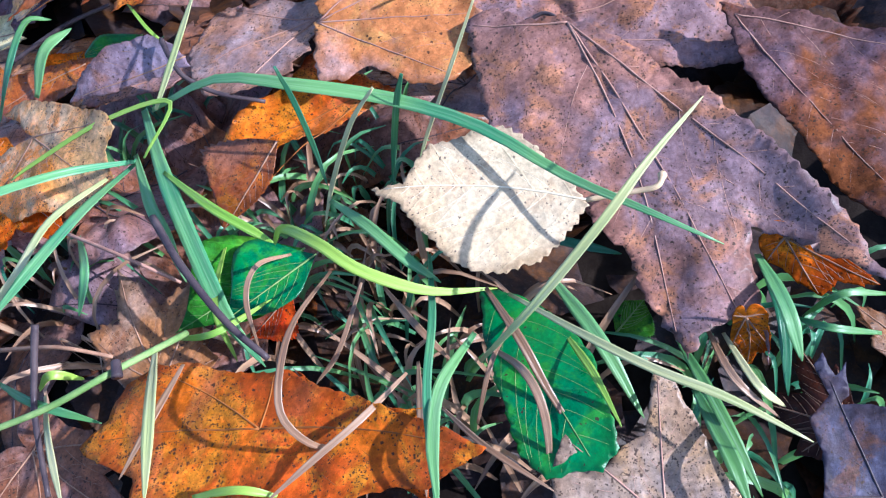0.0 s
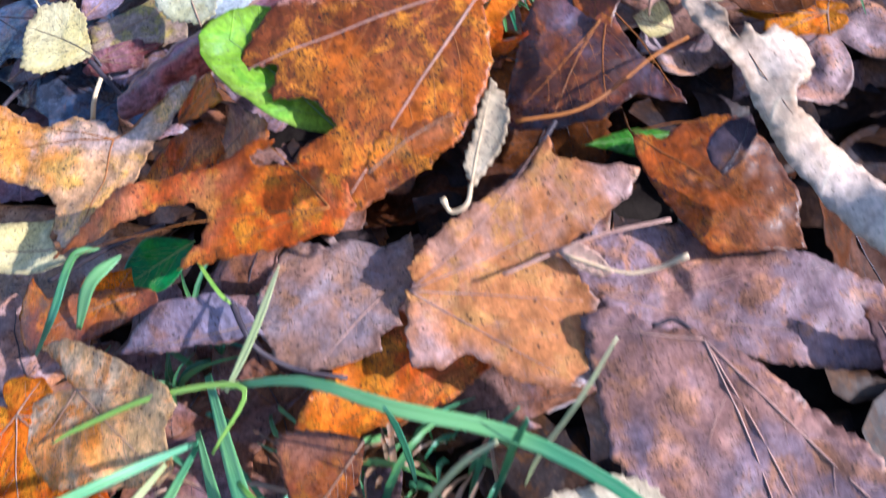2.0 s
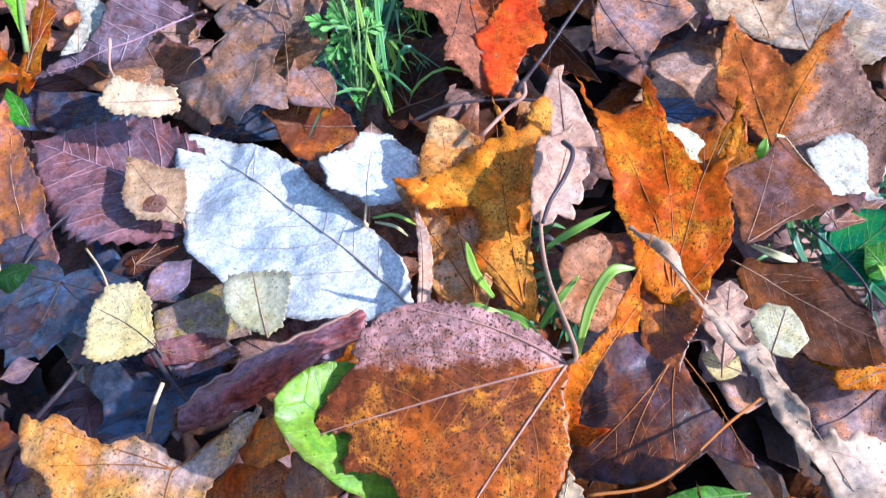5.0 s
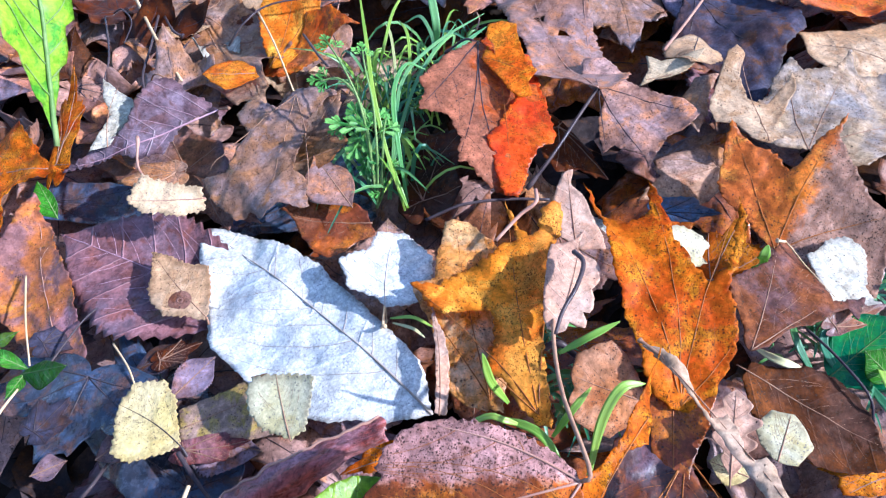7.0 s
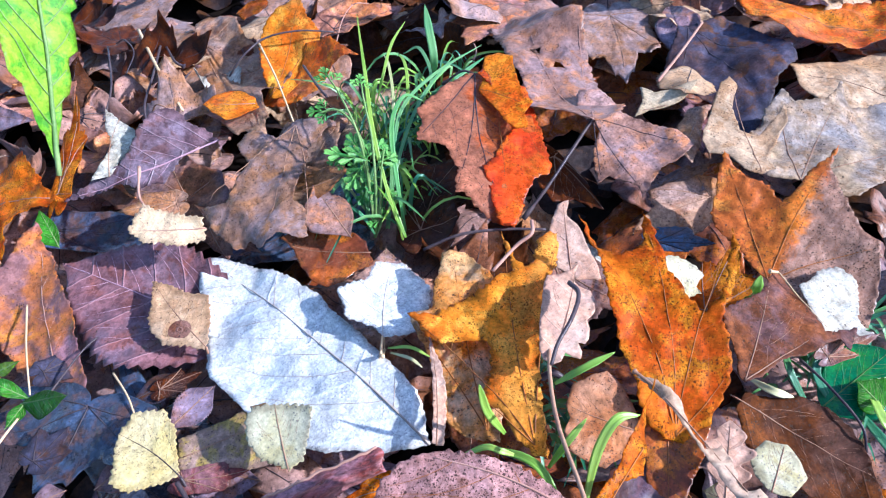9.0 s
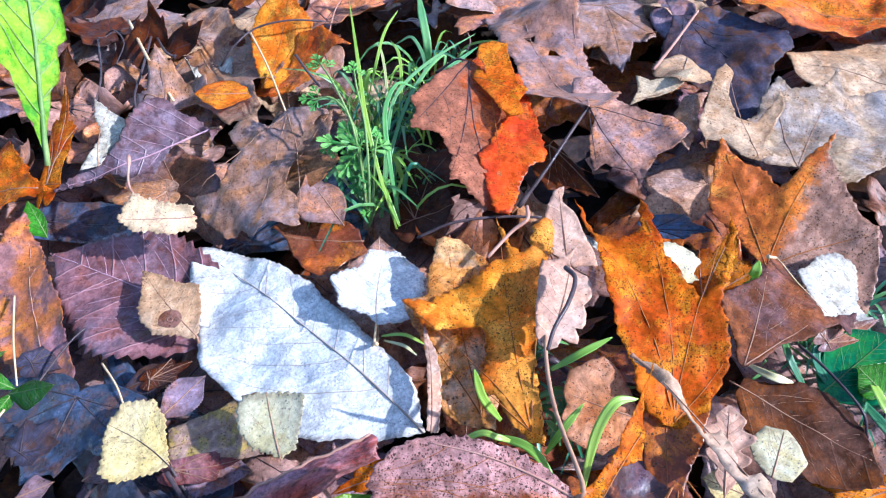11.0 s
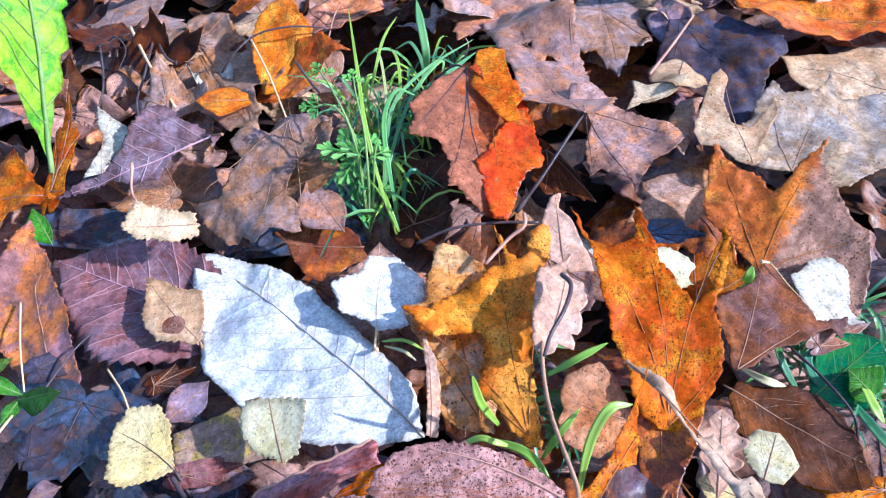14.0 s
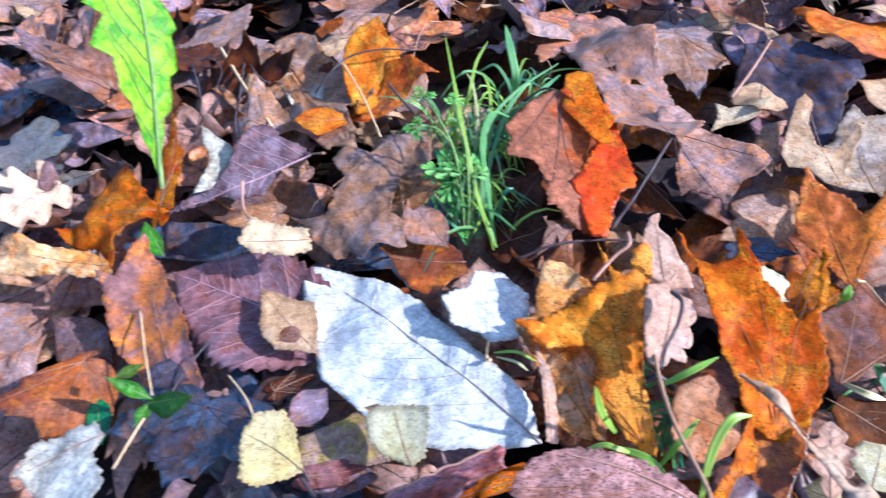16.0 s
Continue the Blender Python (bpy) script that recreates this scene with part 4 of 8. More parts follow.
# ---- loose litter under the hand-placed leaves ----
def litter():
    rng = random.Random(11)
    kinds = (("maple", "brown", 0.085, 0.036), ("maple", "mauve", 0.08, 0.035), ("maple", "rust", 0.075, 0.034), ("maple", "grey", 0.09, 0.04), ("maple", "slate", 0.08, 0.036),
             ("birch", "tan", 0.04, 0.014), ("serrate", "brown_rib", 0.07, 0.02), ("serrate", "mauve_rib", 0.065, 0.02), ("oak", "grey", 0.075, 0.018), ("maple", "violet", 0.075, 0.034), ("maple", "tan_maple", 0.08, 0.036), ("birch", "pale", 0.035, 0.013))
    names = {"brown": "brown", "mauve": "dull mauve", "rust": "rust-brown", "grey": "grey-brown", "slate": "shade-blue wet", "tan": "tan", "brown_rib": "brown ribbed", "mauve_rib": "dull purple ribbed", "violet": "violet-brown", "tan_maple": "tan", "pale": "pale"}
    first = []
    for i, (kind, mat, size, half) in enumerate(kinds):
        first.append(leaf(kind, mat, (0, 0, 0), (0, size, 0), 0, half, half, names[mat] + " old leaf lying in the leaf litter",
                          bend=rng.uniform(-0.05, 0.08), cup=rng.uniform(-0.2, 0.3), wave=0.09, seed=40 + i, group="leaf litter", stem_material="stem_dark", vein_r=0.0003))
    weights = (7, 4, 4, 1.5, 0.0, 0.7, 6, 3, 0.7, 1.2, 1.5, 0.3)
    spots = []
    # a jittered net over the ground in view
    for gy in range(25):
        for gx in range(22):
            x = -0.42 + gx * 0.034 + rng.uniform(-0.016, 0.016)
            y = -0.02 + gy * 0.031 + rng.uniform(-0.016, 0.016)
            if abs(x + 0.02 * (y - 0.2) * 5) > 0.13 + 0.45 * y + 0.02:
                continue
            spots.append((x, y))
    rng.shuffle(spots)
    spots.sort(key=lambda p: p[1] < 0.3 and p[0] > -0.12)
    spots = spots[:12] + rng.sample(spots[12:], len(spots) - 12)
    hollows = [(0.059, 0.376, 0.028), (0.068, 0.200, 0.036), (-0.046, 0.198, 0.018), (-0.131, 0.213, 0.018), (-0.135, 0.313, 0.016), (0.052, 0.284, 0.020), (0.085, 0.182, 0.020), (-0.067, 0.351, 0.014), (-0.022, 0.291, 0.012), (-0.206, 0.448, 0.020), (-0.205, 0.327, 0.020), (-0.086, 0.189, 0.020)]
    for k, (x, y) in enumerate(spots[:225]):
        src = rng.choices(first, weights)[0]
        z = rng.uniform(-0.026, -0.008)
        if (-0.10 < x < 0.14 and -0.06 < y < 0.125) or any(math.hypot(x - a, y - b) < c for a, b, c in hollows):  # hollows hold only old dark leaves, low down; their colour deepens the shade
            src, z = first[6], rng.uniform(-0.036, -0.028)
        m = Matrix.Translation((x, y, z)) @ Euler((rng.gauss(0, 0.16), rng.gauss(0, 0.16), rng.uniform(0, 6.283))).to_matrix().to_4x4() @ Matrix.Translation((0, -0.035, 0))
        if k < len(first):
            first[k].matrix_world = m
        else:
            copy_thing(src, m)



def scrap_layer():
    """Rotting scraps pressed onto the soil: small torn, curled pieces, one object."""
    rng = random.Random(51)
    verts, faces, uvs = [], [], []
    for _ in range(1500):
        y = rng.uniform(-0.03, 0.78)
        x = rng.uniform(-1, 1) * (0.15 + 0.46 * max(0.0, y)) - 0.02
        size = rng.uniform(0.007, 0.019)
        turn = Euler((rng.gauss(0, 0.25), rng.gauss(0, 0.25), rng.uniform(0, 6.283))).to_matrix()
        at = Vector((x, y, rng.uniform(-0.030, -0.019)))
        k0, n, seed = len(verts), 14, rng.uniform(0, 99)
        verts.append(at)
        uvs.append((x * 3 + seed, y * 3))
        cup, long = rng.uniform(-0.3, 0.45), rng.uniform(0.5, 1.0)
        for ring in (0.5, 1.0):
            for i in range(n):
                a = 6.283 * i / n
                r = size * ring * (1 + 0.5 * noise.noise(Vector((math.cos(a) * 1.6, math.sin(a) * 1.6, seed))) + (rng.uniform(-0.12, 0.12) if ring > 0.9 else 0))
                p = Vector((r * math.cos(a) * long, r * math.sin(a), cup * ring * ring * size * math.cos(2 * a + seed)))
                verts.append(at + turn @ p)
                uvs.append((x * 3 + seed + p.x, y * 3 + p.y))
        for i in range(n):
            j = (i + 1) % n
            faces.append((k0, k0 + 1 + i, k0 + 1 + j))
            faces.append((k0 + 1 + i, k0 + 1 + n + i, k0 + 1 + n + j, k0 + 1 + j))
    ob = mesh_object("leaf_scraps", verts, faces, "rotten", uvs=uvs, along=uvs)
    ob.data.attributes.new("rim", 'FLOAT', 'POINT').data.foreach_set("value", np.full(len(verts), 0.01, dtype=np.float32))
    return tagged(ob, "dark rotting leaf scraps pressed onto the soil", "leaf litter", kind="stuff")


def loose_scraps():
    """Smaller curled leaves and scraps lying on top of the litter, mostly farther off."""
    rng = random.Random(23)
    kinds = (("maple", "brown", 0.042, 0.019), ("maple", "mauve", 0.046, 0.02), ("maple", "grey", 0.04, 0.018), ("birch", "tan", 0.03, 0.011), ("serrate", "brown_rib", 0.04, 0.012), ("maple", "umber", 0.045, 0.02),
             ("oak", "grey", 0.05, 0.012), ("maple", "peach", 0.04, 0.018), ("ovate", "violet", 0.035, 0.009), ("birch", "rust", 0.032, 0.012), ("maple", "tan", 0.044, 0.02), ("oak", "bleached", 0.05, 0.013), ("maple", "tan_maple", 0.042, 0.019), ("birch", "pale", 0.03, 0.012))
    words = {"brown": "brown", "mauve": "dull mauve", "grey": "pale grey-brown", "tan": "tan", "brown_rib": "dark brown", "umber": "dark umber", "peach": "peach-brown", "violet": "violet-grey", "rust": "rust-brown", "tan_maple": "warm tan", "bleached": "bleached pinkish", "pale": "whitish"}
    first = [leaf(kind, mat, (0, 0, 0), (0, size, 0), 0, half, half, words[mat] + " curled leaf lying on the litter", bend=rng.uniform(-0.1, 0.14), cup=rng.uniform(-0.5, 0.7), wave=0.14, curl=0.3,
                  depth=rng.uniform(0.3, 0.9), seed=70 + i, group="curled leaves on the litter", stem_material="stem_dark", vein_r=0.00022) for i, (kind, mat, size, half) in enumerate(kinds)]
    k = 0
    for gy in range(20):
        for gx in range(20):
            x, y = -0.36 + gx * 0.034 + rng.uniform(-0.017, 0.017), 0.40 + gy * 0.015 + rng.uniform(-0.01, 0.01)
            if abs(x + 0.08 * (y - 0.4)) > 0.05 + 0.48 * y or rng.random() < 0.45:
                continue
            if -0.07 < x < 0.075 and y < 0.46:  # herb and red leaf stand clear
                continue
            m = Matrix.Translation((x, y, rng.uniform(-0.002, 0.012))) @ Euler((rng.gauss(0, 0.3), rng.gauss(0, 0.3), rng.uniform(0, 6.283))).to_matrix().to_4x4() @ Matrix.Diagonal((*(rng.uniform(0.75, 1.25),) * 3, 1))
            if k < len(first):
                first[k].matrix_world = m
            else:
                copy_thing(rng.choice(first[10:] if x > 0.05 and y > 0.42 and rng.random() < 0.6 else first[:11]), m)
            k += 1


def loose_stalks():
    """Thin dry leaf stalks lying here and there on the litter."""
    rng = random.Random(37)
    looks = (("stem_brown", "thin brown leaf stalk lying on litter"), ("stem_dark", "thin blackish leaf stalk lying on litter"), ("stem_pink", "thin reddish leaf stalk lying on litter"), ("stem_pale", "thin straw-coloured stalk lying on litter"))
    for k in range(26):
        y = rng.uniform(0.42, 0.70)
        x = rng.uniform(-0.1, 0.1) + (rng.random() - 0.5) * 0.75 * y - 0.02
        z, a, ln = rng.uniform(0.012, 0.024), rng.uniform(0, 6.283), rng.uniform(0.016, 0.042)
        dx, dy, bow = math.cos(a) * ln, math.sin(a) * ln, rng.uniform(-0.25, 0.25)
        mat, label = looks[rng.choices(range(4), (5, 4, 3, 1.5))[0]]
        tagged(twig([(x, y, z - 0.006), (x + dx * 0.35 - dy * bow * 0.7, y + dy * 0.35 + dx * bow * 0.7, z + rng.uniform(0, 0.004)), (x + dx * 0.7 - dy * bow, y + dy * 0.7 + dx * bow, z + rng.uniform(-0.002, 0.005)), (x + dx, y + dy, z + rng.uniform(-0.006, 0.003))],
                    rng.uniform(0.00028, 0.00045), 0.00028, mat, label, knob=0.9 if k % 3 == 0 else 0.0), label, "stalk", "loose leaf stalks")


litter()
scrap_layer()
loose_scraps()
loose_stalks()

# ---- leaves, grass and stalks ----
# the near grass hollow
leaf("birch", "cream", (0.0299, 0.0793, 0.018), (-0.0097, 0.0926, 0.022), -9, 0.0164, 0.0147, "cream birch leaf with dark specks on grass", teeth=(0.0022, 0.0008), cup=0.06, wave=0.02, curl=0.04, quilt=0.00015, stem_r=0.0006, stem_material="stem_pale", vein_material="stem_cream", stem=[(0.0385, 0.0776, 0.019), (0.0429, 0.0767, 0.02), (0.0448, 0.0791, 0.02)], outline=((-0, 1.01), (0.03, 0.85), (0.16, 0.79), (0.24, 0.74), (0.28, 0.59), (0.35, 0.5), (0.33, 0.36), (0.23, 0.22), (0.13, 0.11), (0.06, 0.05), (-0.03, -0.01), (-0.18, 0.08), (-0.32, 0.19), (-0.39, 0.36), (-0.38, 0.49), (-0.31, 0.62), (-0.18, 0.76), (-0.08, 0.85)), wings=((0, 1),))
leaf("maple", "mauve_pink", (0.0385, 0.1199, 0.022), (0.039, 0.0491, 0.002), 5, 0.0390, 0.0228, "large mauve-brown maple leaf, damp and speckled", teeth=(0.0032, 0.0005), wave=0.05, bend=0.03, vein_r=0.00028, vein_material="stem_pink", stem_material="stem_dark", stem=[(0.035, 0.125, 0.022), (0.0305, 0.1251, 0.021)], outline=((0.29, -0.14), (0.29, -0.03), (0.3, 0.1), (0.31, 0.23), (0.27, 0.3), (0.15, 0.48), (0.11, 0.59), (0.05, 0.69), (0.04, 0.84), (0.01, 0.95), (0, 1.01), (-0.06, 0.95), (-0.15, 0.94), (-0.2, 0.97), (-0.18, 1.07), (-0.22, 0.92), (-0.24, 0.82), (-0.27, 0.72), (-0.35, 0.78), (-0.44, 0.87), (-0.53, 0.96), (-0.49, 0.79), (-0.43, 0.64), (-0.36, 0.47), (-0.29, 0.33), (-0.18, 0.18), (-0.08, 0.05), (0, -0.02), (0.11, -0.06), (0.19, -0.14)), wings=((-0, 1), (-0.18, 1.06), (-0.53, 0.95), (0.28, -0.12),))
leaf("maple", "amber", (0.0642, 0.0652, 0.008), (0.0775, 0.0524, 0.004), 39, 0.0038, 0.0072, "amber underside of a curled maple lobe", depth=0.4)
leaf("maple", "orange", (-0.0044, 0.1311, 0.008), (-0.046, 0.1055, 0.006), -4, 0.0024, 0.0200, "orange maple leaf with black specks and a long point", wave=0.07, bend=0.05, vein_material="stem_rust", outline=((0.41, 0.09), (0.15, 0.02), (-0.05, -0.04), (-0.05, 0.16), (0.01, 0.37), (0.11, 0.57), (0.08, 0.74), (-0.02, 0.88), (-0, 1.02), (0.15, 0.95), (0.29, 0.89), (0.37, 0.69), (0.41, 0.51), (0.35, 0.3)), wings=((-0, 1), (0.29, 0.89),))
leaf("birch", "rust", (-0.0294, 0.1175, 0.016), (-0.0468, 0.1036, 0.008), -8, 0.0037, 0.0143, "small rust-brown leaf lobe beside grass")
leaf("maple", "peach_pale", (-0.0149, 0.1454, 0.02), (0.0368, 0.1577, 0.024), 12, 0.0160, 0.0325, "peach and mauve maple leaf with rounded lobes", teeth=(0.0035, 0.0005), wave=0.04, curl=0.05, bend=0.02, vein_material="stem_pink", stem_material="stem_pink", outline=((-0.3, 0.78), (-0.21, 0.76), (-0.08, 0.9), (0, 1.02), (0.07, 0.94), (0.12, 0.75), (0.13, 0.61), (0.26, 0.61), (0.38, 0.63), (0.48, 0.51), (0.59, 0.47), (0.61, 0.38), (0.52, 0.22), (0.4, 0.15), (0.33, 0.09), (0.34, -0.01), (0.28, -0.12), (0.15, -0.09), (-0.01, -0.02), (-0.01, 0.04), (-0.09, 0.03), (-0.15, 0.16), (-0.21, 0.53), (-0.22, 0.64)), wings=((0, 1), (0.38, 0.62), (-0.3, 0.77), (0.6, 0.39),))
leaf("maple", "freckled_mauve", (-0.015, 0.1513, 0.016), (-0.0483, 0.1476, 0.014), 8, 0.0164, 0.0191, "dull mauve maple leaf beneath a peach one", teeth=(0.003, 0.0006), wave=0.05, curl=0.05, vein_material="stem_pink", outline=((0.34, -0.11), (0.31, 0.12), (0.44, 0.29), (0.45, 0.48), (0.57, 0.64), (0.52, 0.79), (0.39, 0.91), (0.27, 1), (-0.03, 1.03), (-0.28, 0.96), (-0.46, 0.72), (-0.49, 0.44), (-0.48, 0.28), (-0.37, 0.28), (-0.36, 0.12), (-0.24, 0.12), (-0.14, 0.02), (0.02, -0.06)), wings=((-0, 0.99), (0.54, 0.63), (-0.45, 0.72),))
leaf("maple", "mauve_pink", (-0.0485, 0.1528, 0.012), (-0.0781, 0.1505, 0.01), 6, 0.0056, 0.0110, "lilac-grey maple lobe with a thin torn edge", teeth=(0.003, 0.0006), wave=0.05, curl=0.04, vein_material="stem_pink", outline=((0.14, -0.01), (0.24, 0.45), (0.37, 0.83), (0.11, 0.99), (-0.01, 1.04), (-0.1, 0.9), (-0.12, 0.55), (-0.19, 0.26), (-0.12, 0.12), (-0.16, -0)), wings=((0, 1),))
leaf("maple", "violet", (-0.0468, 0.1453, 0.022), (-0.0789, 0.1492, 0.016), -36, 0.0020, 0.0078, "blue-violet maple leaf lobe, wet", wave=0.05, outline=((-0.02, 1.04), (0.16, 0.84), (0.27, 0.58), (0.25, 0.25), (0.1, 0.05), (-0.08, -0.02), (-0.07, 0.27), (-0.05, 0.47), (-0.06, 0.73)))
twig([(-0.0509, 0.1487, 0.026), (-0.0495, 0.1435, 0.025), (-0.0477, 0.1392, 0.022), (-0.0415, 0.135, 0.018), (-0.0316, 0.1319, 0.014)], 0.00070, 0.00050, "stem_dark", "dark leaf stalk arching over leaves")
leaf("maple", "rust", (-0.0791, 0.1654, 0.012), (-0.1076, 0.1633, 0.006), -19, 0.0068, 0.0064, "orange maple leaf in shade", wave=0.06, outline=((0.24, 1.1), (0.49, 0.85), (0.25, 0.75), (0.18, 0.44), (0.07, 0.03), (-0.05, -0.17), (-0.14, -0.18), (-0.2, 0.12), (-0.19, 0.66), (-0.14, 1.04), (0.04, 1.1)))
leaf("maple", "amber_pale", (-0.0919, 0.1444, 0.012), (-0.0786, 0.1207, 0.012), 16, 0.0168, 0.0204, "wet tan maple leaf glinting in the sun", wave=0.09, outline=((0.14, -0.68), (-0.15, -0.46), (-0.4, 0.01), (-0.55, 0.37), (-0.7, 0.71), (-0.67, 0.87), (-0.46, 0.9), (-0.33, 1.17), (-0.14, 1.17), (0.27, 0.83), (0.59, 0.53), (0.79, 0.2), (0.73, -0.15), (0.73, -0.39), (0.28, -0.21), (0, 0), (0.02, -0.29)), wings=((-0.57, 0.64), (-0.19, 1.09), (0.6, 0.1),))
leaf("maple", "amber", (-0.1091, 0.1437, 0.008), (-0.086, 0.1175, 0.004), 8, 0.0113, 0.0176, "amber maple leaf under grass", depth=0.5)
leaf("birch", "amber", (-0.0899, 0.1637, 0.008), (-0.0821, 0.1754, 0.008), 17, 0.0082, 0.0054, "small amber leaf piece")
leaf("maple", "orange", (-0.0394, 0.0527, 0.016), (-0.0772, 0.0616, 0.008), -4, 0.0174, 0.0150, "rust-orange maple leaf, wet and glossy", wave=0.08, curl=0.06, vein_material="stem_rust", outline=((-0.01, 1.05), (0.12, 0.9), (0.31, 0.86), (0.38, 0.69), (0.37, 0.41), (0.3, 0.16), (0.28, -0.1), (0.14, -0.38), (0.01, -0.69), (-0.09, -0.95), (-0.17, -1.1), (-0.25, -0.95), (-0.32, -0.85), (-0.3, -0.7), (-0.34, -0.54), (-0.44, -0.55), (-0.44, 0.07), (-0.39, 0.62), (-0.19, 0.62)), wings=((0.01, 1), (-0.17, -1.09), (0.36, 0.65), (0.28, -0.03),))
leaf("maple", "orange", (-0.0319, 0.0631, 0.014), (-0.0121, 0.0376, 0.01), 49, 0.0082, 0.0051, "curled orange maple lobe with dark specks", wave=0.08, bend=0.08, cup=-0.3, outline=((-0, -0.02), (-0.11, 0.3), (-0.23, 0.6), (-0.34, 0.8), (-0.19, 0.91), (0.11, 1.09), (0.14, 0.83), (0.18, 0.59), (0.18, 0.36), (0.04, 0.22)))
leaf("maple", "tan_maple", (-0.0639, 0.0729, 0.004), (-0.0711, 0.1003, 0.01), -5, 0.0110, 0.0154, "pale tan maple leaf standing among grass", depth=0.6, wave=0.05)
leaf("maple", "brown", (-0.0944, 0.0668, 0.002), (-0.0715, 0.0462, 0), 7, 0.0109, 0.0189, "dark brown maple leaf, holed", depth=0.5)
leaf("birch", "red", (-0.0337, 0.0854, 0.004), (-0.0462, 0.0799, 0), -10, 0.0071, 0.0092, "crumpled red-orange leaf scrap", wave=0.15)
leaf("maple", "freckled", (0.0257, 0.0215, 0.006), (0.0317, 0.045, 0.014), 4, 0.0189, 0.0123, "grey-brown maple leaf with dark freckles", wave=0.04, curl=0.04, stem_material="stem_pink", vein_material="stem_pink", outline=((-0.01, 1.02), (0.11, 0.93), (0.23, 0.67), (0.33, 0.44), (0.48, 0.16), (0.43, -0.04), (-0.74, -0.03), (-0.74, 0.33), (-0.63, 0.58), (-0.53, 0.38), (-0.4, 0.33), (-0.26, 0.49), (-0.11, 0.56), (-0.05, 0.82)), wings=((-0, 1), (-0.63, 0.55),))
leaf("maple", "umber", (0.0602, 0.0291, 0.004), (0.0587, 0.0469, 0.004), -15, 0.0109, 0.0041, "dark rust maple leaf", depth=0.8, wave=0.1)
leaf("maple", "dusk", (0.061, 0.0176, 0.002), (0.0607, 0.0394, 0.01), -1, 0.0075, 0.0096, "dark mauve maple leaf with pointed lobes", wave=0.07, outline=((-0.12, 1.01), (-0.03, 1.08), (0, 0.89), (0.1, 0.97), (0.04, 0.73), (-0.05, 0.69), (0.25, 0.59), (0.43, 0.37), (0.19, -0.25), (-0.51, -0.07), (-0.29, 0.41), (-0.29, 0.66), (-0.09, 0.77)), wings=((-0.05, 0.93), (-0.37, 0.1),), vein_material="stem_dark")
leaf("maple", "tan_maple", (0.0787, 0.0372, 0.002), (0.0703, 0.0494, 0.006), -3, 0.0045, 0.0056, "tan leaf scrap among grass", depth=0.4)
leaf("maple", "russet", (0.0757, 0.1192, 0.01), (0.0885, 0.066, 0.004), 6, 0.0259, 0.0066, "lilac-brown maple leaf half under another", wave=0.07, curl=0.05, vein_material="stem_pink", outline=((0.02, -0.08), (-0.18, 0.11), (-0.31, 0.27), (-0.47, 0.45), (-0.1, 0.99), (0.09, 1.02), (0.12, 0.79), (0.11, 0.52), (0.11, 0.24)), wings=((-0.01, 0.99), (-0.41, 0.47),))
leaf("maple", "amber", (0.0507, 0.0513, 0.01), (0.0509, 0.0471, -0.004), 21, 0.0042, 0.0028, "small curled brown leaf tip", depth=0.3)
leaf("ovate", "deep_green", (0.0065, 0.0719, 0.008), (0.0172, 0.0311, 0.012), 6, 0.0102, 0.0102, "broad deep-green plantain leaf in the grass", bend=0.03, wave=0.03, name="plantain_leaf", vein_material="stem_green", stem_material="stem_green", quilt=0.0001, outline=((0.02, -0.03), (-0.08, 0.09), (-0.2, 0.31), (-0.24, 0.54), (-0.18, 0.8), (-0.12, 0.96), (-0.01, 1.01), (0.08, 0.95), (0.2, 0.92), (0.24, 0.76), (0.18, 0.5), (0.12, 0.23)), wings=((0, 1),))
leaf("ovate", "green", (-0.0298, 0.0958, 0.004), (-0.058, 0.0805, 0.01), -5, 0.0078, 0.0155, "smooth green leaf in shade under grass", name="green_leaf", vein_material="stem_green", stem_material="stem_green", quilt=0.0001)
leaf("ovate", "deep_green", (-0.0264, 0.0909, 0.008), (-0.0474, 0.08, 0.01), -1, 0.0062, 0.0134, "blue-green shaded leaf among grass", name="green_leaf", vein_material="stem_green", stem_material="stem_green", quilt=0.0001)
leaf("serrate", "green", (0.0297, 0.0611, -0.006), (0.0369, 0.0649, -0.002), 15, 0.0036, 0.0060, "small toothed green leaf", name="green_leaf", vein_material="stem_green", stem_material="stem_green", quilt=0.0001)
twig([(-0.0536, 0.0775, 0.014), (-0.0617, 0.0672, 0.026), (-0.073, 0.0626, 0.028), (-0.0848, 0.0611, 0.028)], 0.00070, 0.00060, "stem_green", "green grass stalk lying across leaves", name='grass_stalk')
twig([(-0.0612, 0.0684, 0.027), (-0.0609, 0.0652, 0.027)], 0.00090, 0.00110, "stem_dark", "small black knob on a grass stalk", name='seed_knob')
twig([(-0.0786, 0.0817, 0.026), (-0.0811, 0.075, 0.022), (-0.0831, 0.0663, 0.018), (-0.0809, 0.0509, 0.016)], 0.00080, 0.00050, "stem_dark", "dark upright leaf stalk")
twig([(-0.0561, 0.1019, 0.022), (-0.0503, 0.0882, 0.022), (-0.0435, 0.0752, 0.018), (-0.0372, 0.067, 0.014)], 0.00090, 0.00070, "stem_dark", "blackened grass stalk leaning on a blade", name='grass_stalk')
twig([(-0.0966, 0.0872, 0.012), (-0.0793, 0.0803, 0.018), (-0.0695, 0.0769, 0.014)], 0.00050, 0.00040, "stem_brown", "thin brown stalk in the litter")
twig([(-0.082, 0.1123, 0.012), (-0.0659, 0.0986, 0.016), (-0.0563, 0.0923, 0.01)], 0.00045, 0.00035, "stem_pink", "thin pinkish stalk in the litter")
